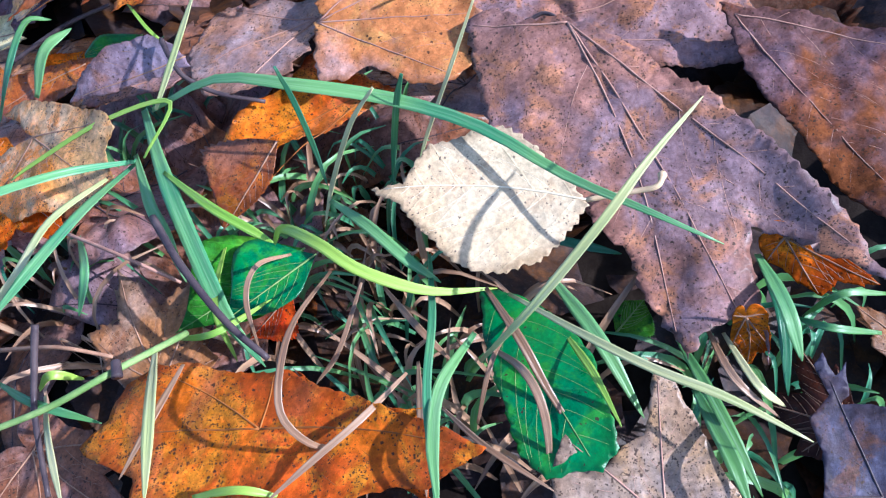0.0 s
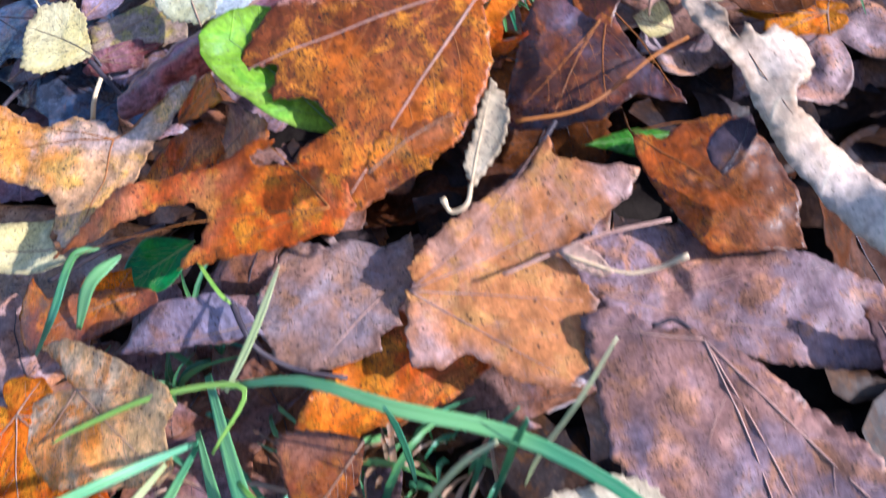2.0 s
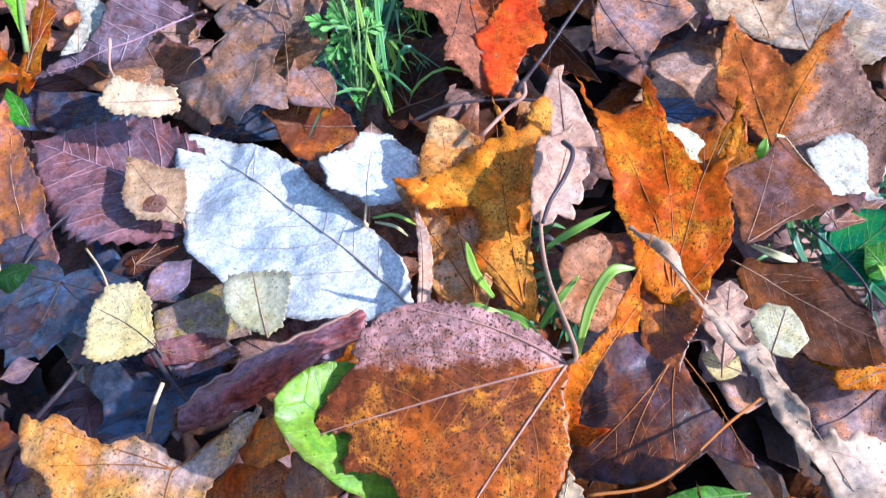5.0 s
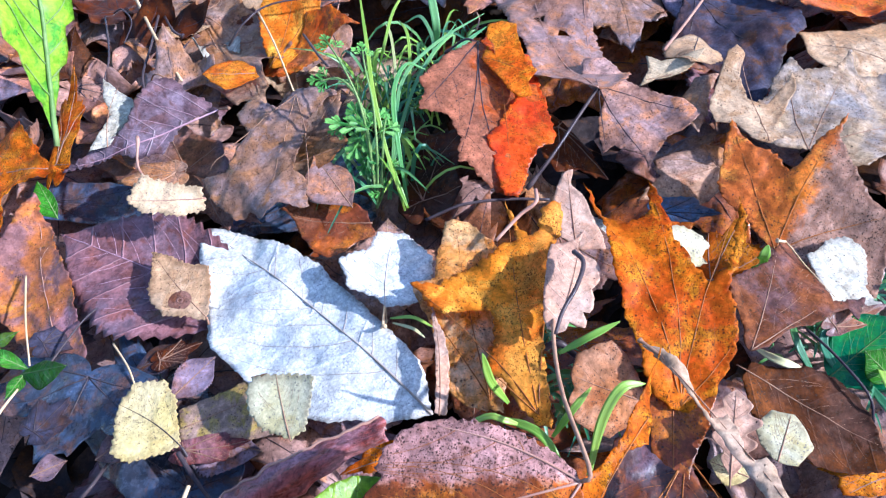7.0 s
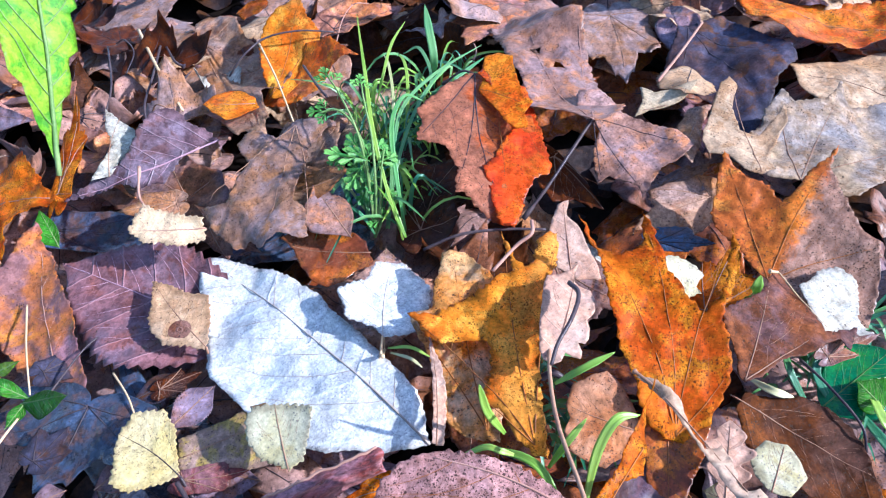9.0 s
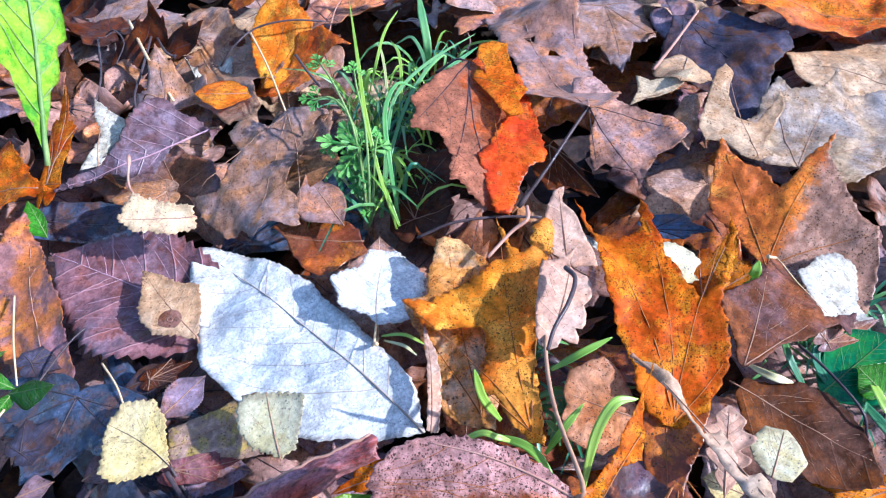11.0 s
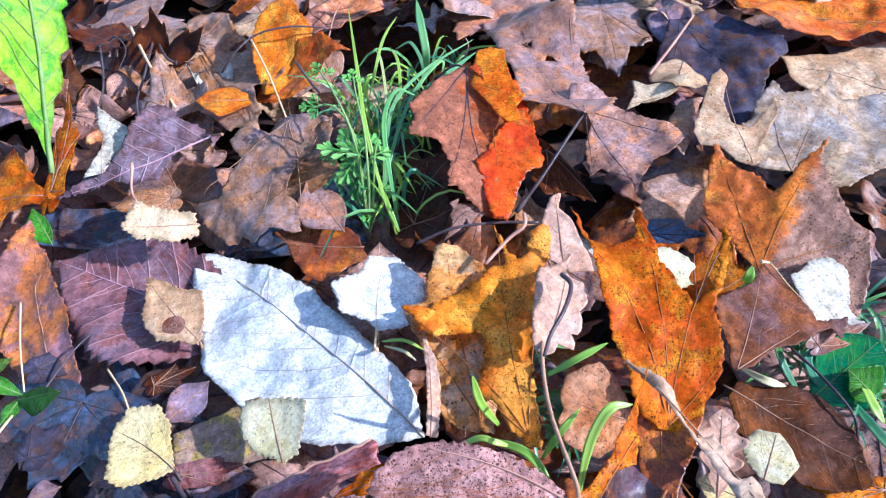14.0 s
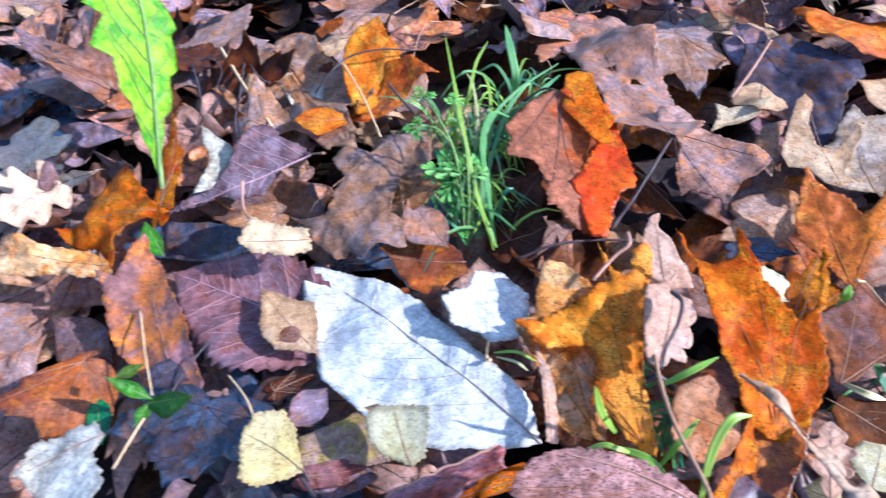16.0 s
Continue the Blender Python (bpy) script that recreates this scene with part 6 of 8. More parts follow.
leaf("maple", "amber", (-0.0728, 0.4119, 0.02), (-0.0941, 0.4129, 0.024), 6, 0.0122, 0.0154, "amber maple leaf piece", wave=0.09, curl=0.1, outline=((-0, 1.02), (0.39, 0.84), (0.71, 0.57), (0.44, 0.26), (0.22, 0.02), (-0.11, -0.09), (-0.42, 0.22), (-0.56, 0.5), (-0.34, 0.81)), wings=((-0, 0.97),))
leaf("maple", "amber_glow", (-0.0688, 0.4229, 0.014), (-0.0504, 0.4736, 0.03), 8, 0.0135, 0.0169, "amber maple leaf standing behind the herb", teeth=(0.003, 0.0006), wave=0.07, curl=0.05, vein_material="stem_rust", outline=((-0.01, 1.03), (0.11, 0.83), (0.24, 0.7), (0.3, 0.57), (0.22, 0.42), (0.18, 0.19), (0.13, 0.02), (0.02, 0), (-0.1, 0.2), (-0.22, 0.47), (-0.24, 0.7), (-0.17, 0.89)), wings=((-0, 1), (0.25, 0.68),))
leaf("maple", "orange", (-0.07, 0.4246, 0.01), (-0.0282, 0.431, 0.024), 10, 0.0196, 0.0062, "bright orange maple lobe behind the herb", teeth=(0.003, 0.0006), wave=0.07, curl=0.05, vein_material="stem_rust", outline=((0.06, 1.05), (-0.02, 0.87), (0.03, 0.69), (0.12, 0.5), (0.14, 0.3), (0.12, 0.1), (-0.01, -0.07), (-0.28, 0.08), (-0.44, 0.33), (-0.44, 0.6), (-0.31, 0.87)), wings=((0, 1), (-0.29, 0.86),))
leaf("maple", "tan_maple", (-0.1052, 0.4818, 0.01), (-0.0658, 0.3854, 0.012), 5, 0.0272, 0.0410, "grey-tan maple leaf with dark stalk", depth=0.5, wave=0.05)
red_leaf = leaf("maple", "red_brown", (0.0211, 0.3912, 0.03), (0.0184, 0.3171, 0.018), -8, 0.0188, 0.0271, "red and brown maple leaf standing on its point", wave=0.03, curl=0.04, bend=0.04, vein_r=0.0003, stem_material="stem_dark", vein_material="stem_dark", stem=[(0.0164, 0.3947, 0.03), (0.0077, 0.3966, 0.024)], outline=((-0, -0.01), (0.09, 0.04), (0.19, 0.13), (0.27, 0.21), (0.34, 0.29), (0.32, 0.38), (0.36, 0.49), (0.3, 0.52), (0.22, 0.53), (0.2, 0.61), (0.17, 0.69), (0.19, 0.74), (0.21, 0.84), (0.16, 0.84), (0.13, 0.9), (0.07, 0.97), (0, 1), (-0.06, 1.01), (-0.1, 0.9), (-0.16, 0.77), (-0.22, 0.67), (-0.25, 0.49), (-0.22, 0.29), (-0.14, 0.15), (-0.06, 0.03)), wings=((-0, 0.99), (0.35, 0.48), (0.2, 0.84),))
leaf("maple", "flame", (0.026, 0.3918, 0.0315), (0.0205, 0.3145, 0.02), -8, 0.0188, 0.0071, "glowing red-orange lobe folded over the blade", wave=0.03, curl=0.02, bend=0.04, vein_r=0.0002, stem_material="stem_rust", onto=red_leaf, outline=((0, -0.05), (-0.08, 0.12), (-0.17, 0.17), (-0.19, 0.26), (-0.21, 0.41), (-0.22, 0.56), (-0.24, 0.66), (-0.22, 0.72), (-0.15, 0.75), (-0.11, 0.81), (-0.07, 0.92), (-0.03, 1), (0.04, 1), (0.06, 0.88), (0.07, 0.75), (0.09, 0.67), (0.05, 0.64), (-0.03, 0.51), (-0.09, 0.44), (-0.09, 0.35), (-0.06, 0.25), (-0, 0.15), (0.05, 0.05)), wings=((-0, 0.98), (-0.21, 0.68),))
leaf("maple", "amber", (0.0216, 0.3782, 0.0315), (0.0388, 0.3896, 0.0325), 0, 0.0138, 0.0300, "yellow-amber lobe turned over at the stalk", wave=0.06, curl=0.04, vein_r=0.0002, stem_material="stem_rust", onto=red_leaf, outline=((-0.66, 0.74), (-0.52, 0.98), (-0.23, 1.08), (0.34, 0.64), (0.8, 0.36), (1.03, 0.37), (1.12, 0.05), (1.44, -0.17), (1.31, -0.34), (0.99, -0.33), (0.5, -0.18), (-0.01, -0.06), (-0.17, 0.23)), wings=((0.93, 0.23),))
leaf("maple", "umber", (-0.0109, 0.3342, 0.006), (-0.0118, 0.3871, 0.01), -7, 0.0108, 0.0199, "dark rust leaf under the red one", depth=0.5, wave=0.06)
leaf("maple", "mauve", (0.0593, 0.3504, 0.03), (0.0482, 0.4371, 0.018), 8, 0.0151, 0.0210, "mauve maple leaf with a pale stalk", holes=((-0.03, 0.68, 0.045), (0.04, 0.54, 0.045), (0.14, 0.29, 0.03)), wave=0.05, vein_material="stem_pink", outline=((0.01, -0.01), (-0.08, 0.11), (-0.22, 0.18), (-0.2, 0.33), (-0.16, 0.5), (-0.16, 0.76), (-0.1, 1.19), (-0.06, 1.43), (0.32, 1.31), (0.21, 0.65), (0.17, 0.29), (0.17, 0.06), (0.07, -0)), wings=((0.01, 1), (-0.19, 0.28), (0.27, 0.99),))
leaf("maple", "mauve", (0.0613, 0.3585, 0.024), (0.0707, 0.323, 0.014), 6, 0.0262, 0.0110, "brown-mauve maple leaf over a dark hollow", wave=0.08, curl=0.08, stem_material="stem_dark", stem_r=0.0007, stem=[(0.0523, 0.3483, 0.022), (0.0382, 0.3329, 0.018), (0.0269, 0.3243, 0.012)], outline=((0.1, -0.17), (-0.03, -0.38), (-0.23, -0.31), (-0.29, 0.04), (-0.43, 0.23), (-0.65, 0.5), (-0.69, 0.74), (-0.46, 0.83), (-0.29, 0.82), (0.01, 1.01), (-0.01, 0.88), (0.16, 0.65), (0.29, 0.66), (0.19, 0.35), (0.01, 0.14), (0.06, 0)), wings=((-0.02, 0.97), (-0.64, 0.72), (0.25, 0.64),))
leaf("maple", "umber", (0.0463, 0.3607, 0.006), (0.0578, 0.3273, 0.004), -1, 0.0032, 0.0139, "rust leaf in the hollow", depth=0.3)
folded_amber = leaf("maple", "amber_glow", (0.0121, 0.23, 0.022), (0.0331, 0.2972, 0.031), 1, 0.0419, 0.0043, "amber maple leaf, folded upright beside a pink oak leaf", teeth=(0.0030, 0.0006), wave=0.07, curl=0.04, bend=0.03, vein_material="stem_rust", outline=((0.01, 1.01), (0.02, 0.83), (-0.01, 0.68), (-0.01, 0.49), (-0.01, 0.33), (0.02, 0.14), (0.06, -0.05), (-0.01, -0.03), (-0.09, 0.04), (-0.14, 0.11), (-0.23, 0.15), (-0.21, 0.25), (-0.22, 0.37), (-0.24, 0.42), (-0.33, 0.41), (-0.43, 0.38), (-0.5, 0.41), (-0.59, 0.5), (-0.46, 0.54), (-0.36, 0.62), (-0.25, 0.7), (-0.17, 0.76), (-0.19, 0.85), (-0.24, 0.96), (-0.18, 0.88), (-0.12, 0.79), (-0.08, 0.82), (-0.08, 0.96)), wings=((0, 0.98), (-0.23, 0.94), (-0.58, 0.5), (-0.22, 0.16),))
leaf("maple", "amber_pale", (0.0001, 0.2404, 0.016), (-0.0011, 0.2977, 0.029), 4, 0.0171, 0.0135, "amber lobe with painted cream glints, folded behind the blade", wave=0.06, curl=0.04, bend=0.03, vein_material="stem_rust", onto=folded_amber, outline=((-0.29, 0.69), (-0.16, 0.69), (-0.11, 0.86), (-0.05, 1.01), (0.07, 0.99), (0.14, 0.89), (0.19, 0.8), (0.23, 0.69), (0.2, 0.43), (0.13, 0.2), (0.05, -0.07), (-0.1, -0.02), (-0.19, 0.08), (-0.19, 0.27), (-0.22, 0.43), (-0.26, 0.58)), wings=((-0, 0.99), (0.18, 0.8), (-0.28, 0.68),))
leaf("maple", "rust", (0.0013, 0.2677, 0.010), (0.0164, 0.2278, 0.016), 6, 0.0155, 0.0195, "brown-orange crumpled maple leaf", depth=0.35, wave=0.09)
leaf("maple", "pink", (-0.0144, 0.2329, 0.026), (-0.0115, 0.2692, 0.028), 10, 0.0020, 0.0036, "pink-tan rolled leaf edge", wave=0.05, curl=0.05, outline=((-0.01, 1.02), (0.05, 0.79), (0.1, 0.48), (0.08, 0.19), (0.05, -0), (-0.04, 0.02), (-0.01, 0.29), (0, 0.59)), wings=((0, 1),))
leaf("oak", "pink", (0.0216, 0.2484, 0.034), (0.0351, 0.2766, 0.039), 2, 0.0079, 0.0082, "pink oak leaf with rounded lobes", wave=0.03, curl=0.03, fray=0.003, outline=((0.02, 1.05), (0, 0.84), (0.06, 0.78), (0.18, 0.75), (0.24, 0.66), (0.26, 0.54), (0.21, 0.44), (0.25, 0.36), (0.26, 0.25), (0.24, 0.2), (0.18, 0.2), (0.23, 0.12), (0.23, 0.05), (0.16, 0.05), (0.09, 0.08), (0.07, -0.01), (-0, -0.06), (-0.08, -0.03), (-0.14, 0.06), (-0.2, 0.33), (-0.24, 0.62), (-0.25, 0.83), (-0.06, 0.92)), wings=((0, 1),))
leaf("maple", "pink", (0.0359, 0.2872, 0.022), (0.0387, 0.3106, 0.028), -3, 0.0060, 0.0091, "pink crumpled maple leaf tip", wave=0.12, outline=((-0.08, 0.96), (0.08, 1.02), (0.03, 0.8), (0.16, 0.66), (0.23, 0.48), (0.36, 0.07), (0.38, -0.12), (0.06, -0.12), (-0.19, 0.1), (-0.26, 0.43), (-0.17, 0.78)))
leaf("maple", "mauve", (0.0328, 0.2988, 0.014), (0.0543, 0.2741, 0.014), 17, 0.0093, 0.0116, "mauve leaf under the pink oak leaf", depth=0.3)
leaf("birch", "speckled", (0.0409, 0.2296, 0.02), (0.0229, 0.2391, 0.024), -22, 0.0114, 0.0121, "speckled orange-tan leaf on edge", wave=0.04, outline=((-0, 1.01), (0.3, 1.01), (0.53, 0.77), (0.62, 0.63), (0.51, 0.39), (0.29, 0.16), (0.1, 0.01), (-0.11, -0.05), (-0.39, 0.08), (-0.61, 0.28), (-0.61, 0.5), (-0.55, 0.79), (-0.36, 0.92), (-0.14, 0.9)))
leaf("maple", "amber", (0.0501, 0.2256, 0.022), (0.0591, 0.2909, 0.042), 10, 0.0200, 0.0262, "tall amber maple leaf standing upright with pointed lobes", wave=0.06, curl=0.09, bend=0.05, cup=0.10, vein_material="stem_rust", outline=((-0.29, 0.98), (-0.25, 0.93), (-0.22, 0.83), (-0.13, 0.79), (-0.06, 0.81), (-0.02, 0.84), (-0.02, 0.92), (0, 1), (0.02, 0.94), (0.03, 0.84), (0.05, 0.75), (0.07, 0.65), (0.11, 0.56), (0.16, 0.48), (0.21, 0.52), (0.28, 0.61), (0.33, 0.75), (0.37, 0.89), (0.38, 0.79), (0.34, 0.67), (0.28, 0.54), (0.23, 0.46), (0.24, 0.36), (0.24, 0.24), (0.22, 0.18), (0.16, 0.09), (0.11, -0), (0.04, -0.04), (-0.05, -0.01), (-0.11, 0.05), (-0.14, 0.14), (-0.15, 0.23), (-0.18, 0.31), (-0.2, 0.41), (-0.22, 0.52), (-0.22, 0.67), (-0.22, 0.8), (-0.26, 0.89)), wings=((-0, 0.99), (-0.28, 0.97), (0.37, 0.87), (0.22, 0.22),))
leaf("maple", "rust", (0.0502, 0.2327, 0.022), (0.0426, 0.2069, 0.014), -3, 0.0088, 0.0062, "lower part of a standing orange maple leaf", wave=0.05, vein_material="stem_rust", outline=((0.24, -0.09), (-0.16, 0.2), (-0.39, 0.1), (-0.33, 0.4), (-0.15, 0.83), (-0.08, 1.07), (0.18, 1.09), (0.21, 0.66), (0.27, 0.24)))
leaf("maple", "amber", (0.0372, 0.2165, 0.036), (0.0121, 0.1864, 0.042), -16, 0.0020, 0.0045, "curled orange maple edge hanging free", cup=0.5, wave=0.08, vein_material="stem_rust", outline=((0.17, -0.36), (-0.02, -0.02), (-0.08, 0.16), (0.02, 0.31), (0.02, 0.53), (0.01, 0.75), (-0.06, 0.91), (-0.19, 0.94), (-0.15, 1.05), (-0.04, 1.04), (0.05, 1.02), (0.1, 0.87), (0.15, 0.63), (0.1, 0.45), (0.08, 0.18), (0.11, -0.07)))
leaf("maple", "russet", (0.0732, 0.2378, 0.022), (0.0989, 0.2756, 0.02), 8, 0.0103, 0.0173, "violet-brown maple leaf with a turned edge", wave=0.05, outline=((-0.02, 1), (0.06, 0.94), (0.2, 0.8), (0.37, 0.59), (0.49, 0.68), (0.56, 0.75), (0.54, 0.52), (0.47, 0.58), (0.33, 0.4), (0.24, 0.31), (0.16, 0.22), (0.09, 0.07), (0, -0.01), (-0.06, 0.04), (-0.12, 0.19), (-0.21, 0.32), (-0.26, 0.42), (-0.17, 0.57), (-0.05, 0.74)), wings=((-0.03, 0.85), (0.31, 0.51),))
leaf("birch", "pale", (0.0975, 0.2732, 0.022), (0.1068, 0.2499, 0.018), -12, 0.0272, 0.0058, "cream birch leaf on brown leaves", teeth=(0.0026, 0.0010), stem_material="stem_pale", wave=0.04, outline=((-0.09, 0.25), (-0.27, 0.27), (-0.58, 0.22), (-0.79, 0.26), (-0.86, 0.44), (-0.83, 0.57), (-0.43, 0.94), (-0.4, 1.1), (-0.49, 1.23), (-0.26, 1.14), (-0.19, 1.01), (0.15, 0.96), (0.04, 0.63)), stem=[(0.0943, 0.2727, 0.024)])
leaf("maple", "brown", (0.1015, 0.2445, 0.016), (0.1197, 0.25, 0.014), 18, 0.0039, 0.0032, "curled brown leaf end", depth=0.3)
leaf("maple", "peach_split", (0.0976, 0.2766, 0.014), (0.1327, 0.3143, 0.028), 10, 0.0320, 0.0320, "orange and mauve maple leaf with two points", teeth=(0.003, 0.0006), wave=0.06, curl=0.06, vein_material="stem_rust", outline=((-0.6, 0.68), (-0.48, 0.61), (-0.37, 0.58), (-0.25, 0.59), (-0.14, 0.52), (-0.1, 0.63), (-0.07, 0.81), (0.01, 1.04), (0.02, 0.85), (0.1, 0.76), (0.25, 0.62), (0.36, 0.53), (0.45, 0.51), (0.53, 0.33), (0.6, 0.01), (0.49, -0.11), (0.28, -0.07), (0.12, 0), (-0.06, 0.01), (-0.23, 0.13), (-0.42, 0.2), (-0.49, 0.27), (-0.52, 0.42)), wings=((0.01, 0.98), (-0.59, 0.67), (0.46, 0.48),))
leaf("maple", "amber", (0.0765, 0.2737, 0.008), (0.0938, 0.2933, 0.016), 2, 0.0079, 0.0114, "small amber leaf in the litter", depth=0.5)
leaf("birch", "faded", (0.0694, 0.2732, 0.012), (0.066, 0.2895, 0.018), 10, 0.0023, 0.0113, "pale yellow scrap of leaf", teeth=(0.003, 0.0008), fray=0.012, wave=0.05, outline=((-0.09, 1.05), (0.35, 0.96), (0.53, 0.72), (0.64, 0.45), (0.38, 0.31), (0.42, 0.16), (0.13, 0.13), (0.1, -0.04), (-0.13, -0.02), (-0.12, 0.44)), wings=((0, 1),))
leaf("maple", "slate", (0.0699, 0.3058, 0.008), (0.0891, 0.299, 0.01), 9, 0.0073, 0.0045, "blue-grey wet leaf in the litter", depth=0.3, vein_material="stem_dark")
leaf("maple", "tan_maple", (0.0957, 0.3221, 0.008), (0.0634, 0.311, 0.01), -15, 0.0111, 0.0131, "grey-tan maple leaf in the litter", depth=0.4)
leaf("serrate", "brown_rib", (0.0701, 0.2377, 0.016), (0.1013, 0.2084, 0.01), 3, 0.0147, 0.0209, "dark brown leaf with a pale fungal patch", wave=0.04, outline=((0.05, 0.06), (-0.07, 0.07), (-0.12, 0.22), (-0.25, 0.38), (-0.28, 0.55), (-0.24, 0.71), (-0.12, 0.86), (0.02, 0.97), (0.11, 1.04), (0.27, 0.86), (0.35, 0.68), (0.34, 0.57), (0.27, 0.22)))
leaf("round", "faded", (0.0693, 0.2073, 0.018), (0.0776, 0.2191, 0.02), 9, 0.0072, 0.0069, "round whitish-grey leaf disc with specks", wave=0.03, outline=((-0.52, 0.53), (-0.33, 0.91), (0.05, 0.99), (0.32, 0.78), (0.51, 0.53), (0.33, 0.07), (-0, -0), (-0.34, 0.17)))
leaf("oak", "pink", (0.0535, 0.2004, 0.024), (0.0637, 0.2247, 0.027), 1, 0.0063, 0.0072, "pinkish oak lobe beside a bleached leaf")
leaf("birch", "yellow", (0.0641, 0.2086, 0.008), (0.0545, 0.2144, 0.01), -7, 0.0046, 0.0066, "pale greenish-yellow leaf in the litter")
leaf("maple", "amber", (0.1027, 0.2036, 0.006), (0.08, 0.2103, 0.008), -10, 0.0075, 0.0044, "rotting amber-brown leaf in the litter", depth=0.4, wave=0.12)
leaf("maple", "tan_maple", (0.089, 0.336, 0.018), (0.104, 0.3586, 0.02), 1, 0.0068, 0.0037, "curled orange-tan leaf edge", wave=0.06, cup=-0.3, outline=((-0.23, 0.26), (-0.24, 0.61), (-0.18, 0.92), (0.11, 1.08), (0.08, 0.71), (0.17, 0.31), (0.15, -0.08), (-0.04, 0.02)))
leaf("maple", "dusk", (-0.146, 0.2956, 0.009), (-0.1283, 0.3081, 0.006), 4, 0.0066, 0.0086, "small dark violet leaf on wet leaves", depth=0.6, wave=0.1, vein_material="stem_dark")
leaf("serrate", "dusk", (-0.1129, 0.2779, 0.008), (-0.0961, 0.2839, 0.01), 1, 0.0048, 0.0061, "dark violet ribbed scrap on wet leaves", wave=0.08, vein_material="stem_dark")
leaf("serrate", "violet", (-0.0979, 0.2627, 0.011), (-0.0835, 0.2755, 0.012), -0, 0.0065, 0.0071, "violet-grey leaf beside a yellow one", wave=0.05)
leaf("maple", "umber", (-0.1034, 0.2796, 0.009), (-0.0884, 0.2823, 0.01), 1, 0.0046, 0.0059, "dark red-brown leaf scrap", depth=0.4, wave=0.08)
leaf("serrate", "brown", (-0.1193, 0.2467, 0.01), (-0.1049, 0.2563, 0.011), 0, 0.0050, 0.0088, "grey-brown leaf strip on wet leaves", wave=0.06)
leaf("maple", "dusk", (-0.1417, 0.261, 0.009), (-0.132, 0.2715, 0.008), 0, 0.0099, 0.0087, "dark wet leaf scrap, wrinkled", depth=0.5, wave=0.12, vein_material="stem_dark")
leaf("ovate", "violet", (-0.1392, 0.2453, 0.01), (-0.1281, 0.2485, 0.01), 0, 0.0051, 0.0040, "grey-violet oval leaf on wet leaves", wave=0.05)
leaf("maple", "maroon", (-0.0911, 0.2438, 0.012), (-0.0704, 0.2423, 0.014), 23, 0.0034, 0.0048, "dull maroon leaf edge, wet", depth=0.3, wave=0.06)
twig([(-0.1574, 0.3256, 0.012), (-0.1512, 0.3026, 0.014), (-0.1469, 0.2849, 0.012)], 0.00040, 0.00030, "stem_pale", "thin whitish stalk on a rust leaf")
twig([(-0.1427, 0.283, 0.01), (-0.1318, 0.2997, 0.012), (-0.1246, 0.3092, 0.01)], 0.00035, 0.00030, "stem_dark", "thin dark stalk on wet leaves")
twig([(-0.1203, 0.2893, 0.01), (-0.1129, 0.2776, 0.012), (-0.1099, 0.2698, 0.01)], 0.00040, 0.00030, "stem_pale", "thin pale stalk on wet leaves")
leaf("maple", "cream", (0.0939, 0.3699, 0.014), (0.0835, 0.3712, 0.012), -13, 0.0020, 0.0111, "pale yellow maple leaf", wave=0.05, outline=((-0.25, 1.24), (0.43, 0.79), (1.11, 0.75), (0.72, 0.27), (0.69, -0.24), (0.84, -1.42), (0.37, -1.02), (0.01, -0.46), (-0.08, 0.08), (-0.04, 0.63)))
leaf("oak", "tan", (0.1107, 0.3183, 0.02), (0.114, 0.3626, 0.026), 5, 0.0162, 0.0179, "tan oak leaf with rounded lobes", wave=0.07, curl=0.06, fray=0.004, outline=((0.01, 1.01), (0.05, 0.9), (-0.03, 0.71), (-0.01, 0.51), (0.13, 0.44), (0.32, 0.61), (0.4, 0.7), (0.39, 0.54), (0.24, 0.33), (0.09, 0.14), (0.12, 0.02), (-0.01, -0.02), (-0.12, 0.04), (-0.2, 0.23), (-0.33, 0.27), (-0.36, 0.39), (-0.26, 0.6), (-0.17, 0.79), (-0.08, 0.95)), wings=((-0, 0.99),))
leaf("maple", "ash", (0.1301, 0.3241, 0.006), (0.1652, 0.3678, 0.006), 4, 0.0207, 0.0325, "pale ash-tan maple leaf in sunlight", wave=0.06, outline=((-0.41, 0.49), (-0.38, 0.58), (-0.36, 0.71), (-0.24, 0.64), (-0.06, 0.79), (-0.02, 1), (0.09, 0.83), (0.36, 1.08), (0.75, 0.57), (0.52, 0.27), (0.36, -0.04), (0.18, -0.14), (-0, 0), (-0.17, -0.06), (-0.35, -0.05), (-0.5, 0.05), (-0.45, 0.25), (-0.38, 0.35)), wings=((0.01, 0.9), (-0.36, 0.58), (0.57, 0.6),))
leaf("maple", "tan", (0.1862, 0.3584, 0.004), (0.1571, 0.3852, 0.004), 0, 0.0142, 0.0209, "sunlit ash and cream maple leaf", wave=0.06, outline=((0.06, 1.17), (0.41, 0.84), (0.72, 0.53), (0.91, 0.31), (0.94, -0.19), (-0.17, -0.45), (-0.22, 0.04), (-0.4, 0.42), (-0.34, 0.71), (-0.2, 0.96)))
leaf("maple", "orange", (0.2107, 0.3981, 0.008), (0.1494, 0.4287, 0.008), -3, 0.0249, 0.0151, "rust-orange maple leaf in sun", wave=0.08, outline=((0.24, 1.13), (-0.17, 0.91), (-0.32, 0.7), (-0.33, 0.5), (-0.25, 0.31), (-0.14, 0.16), (-0.18, -0.18), (0.39, -0.2)))
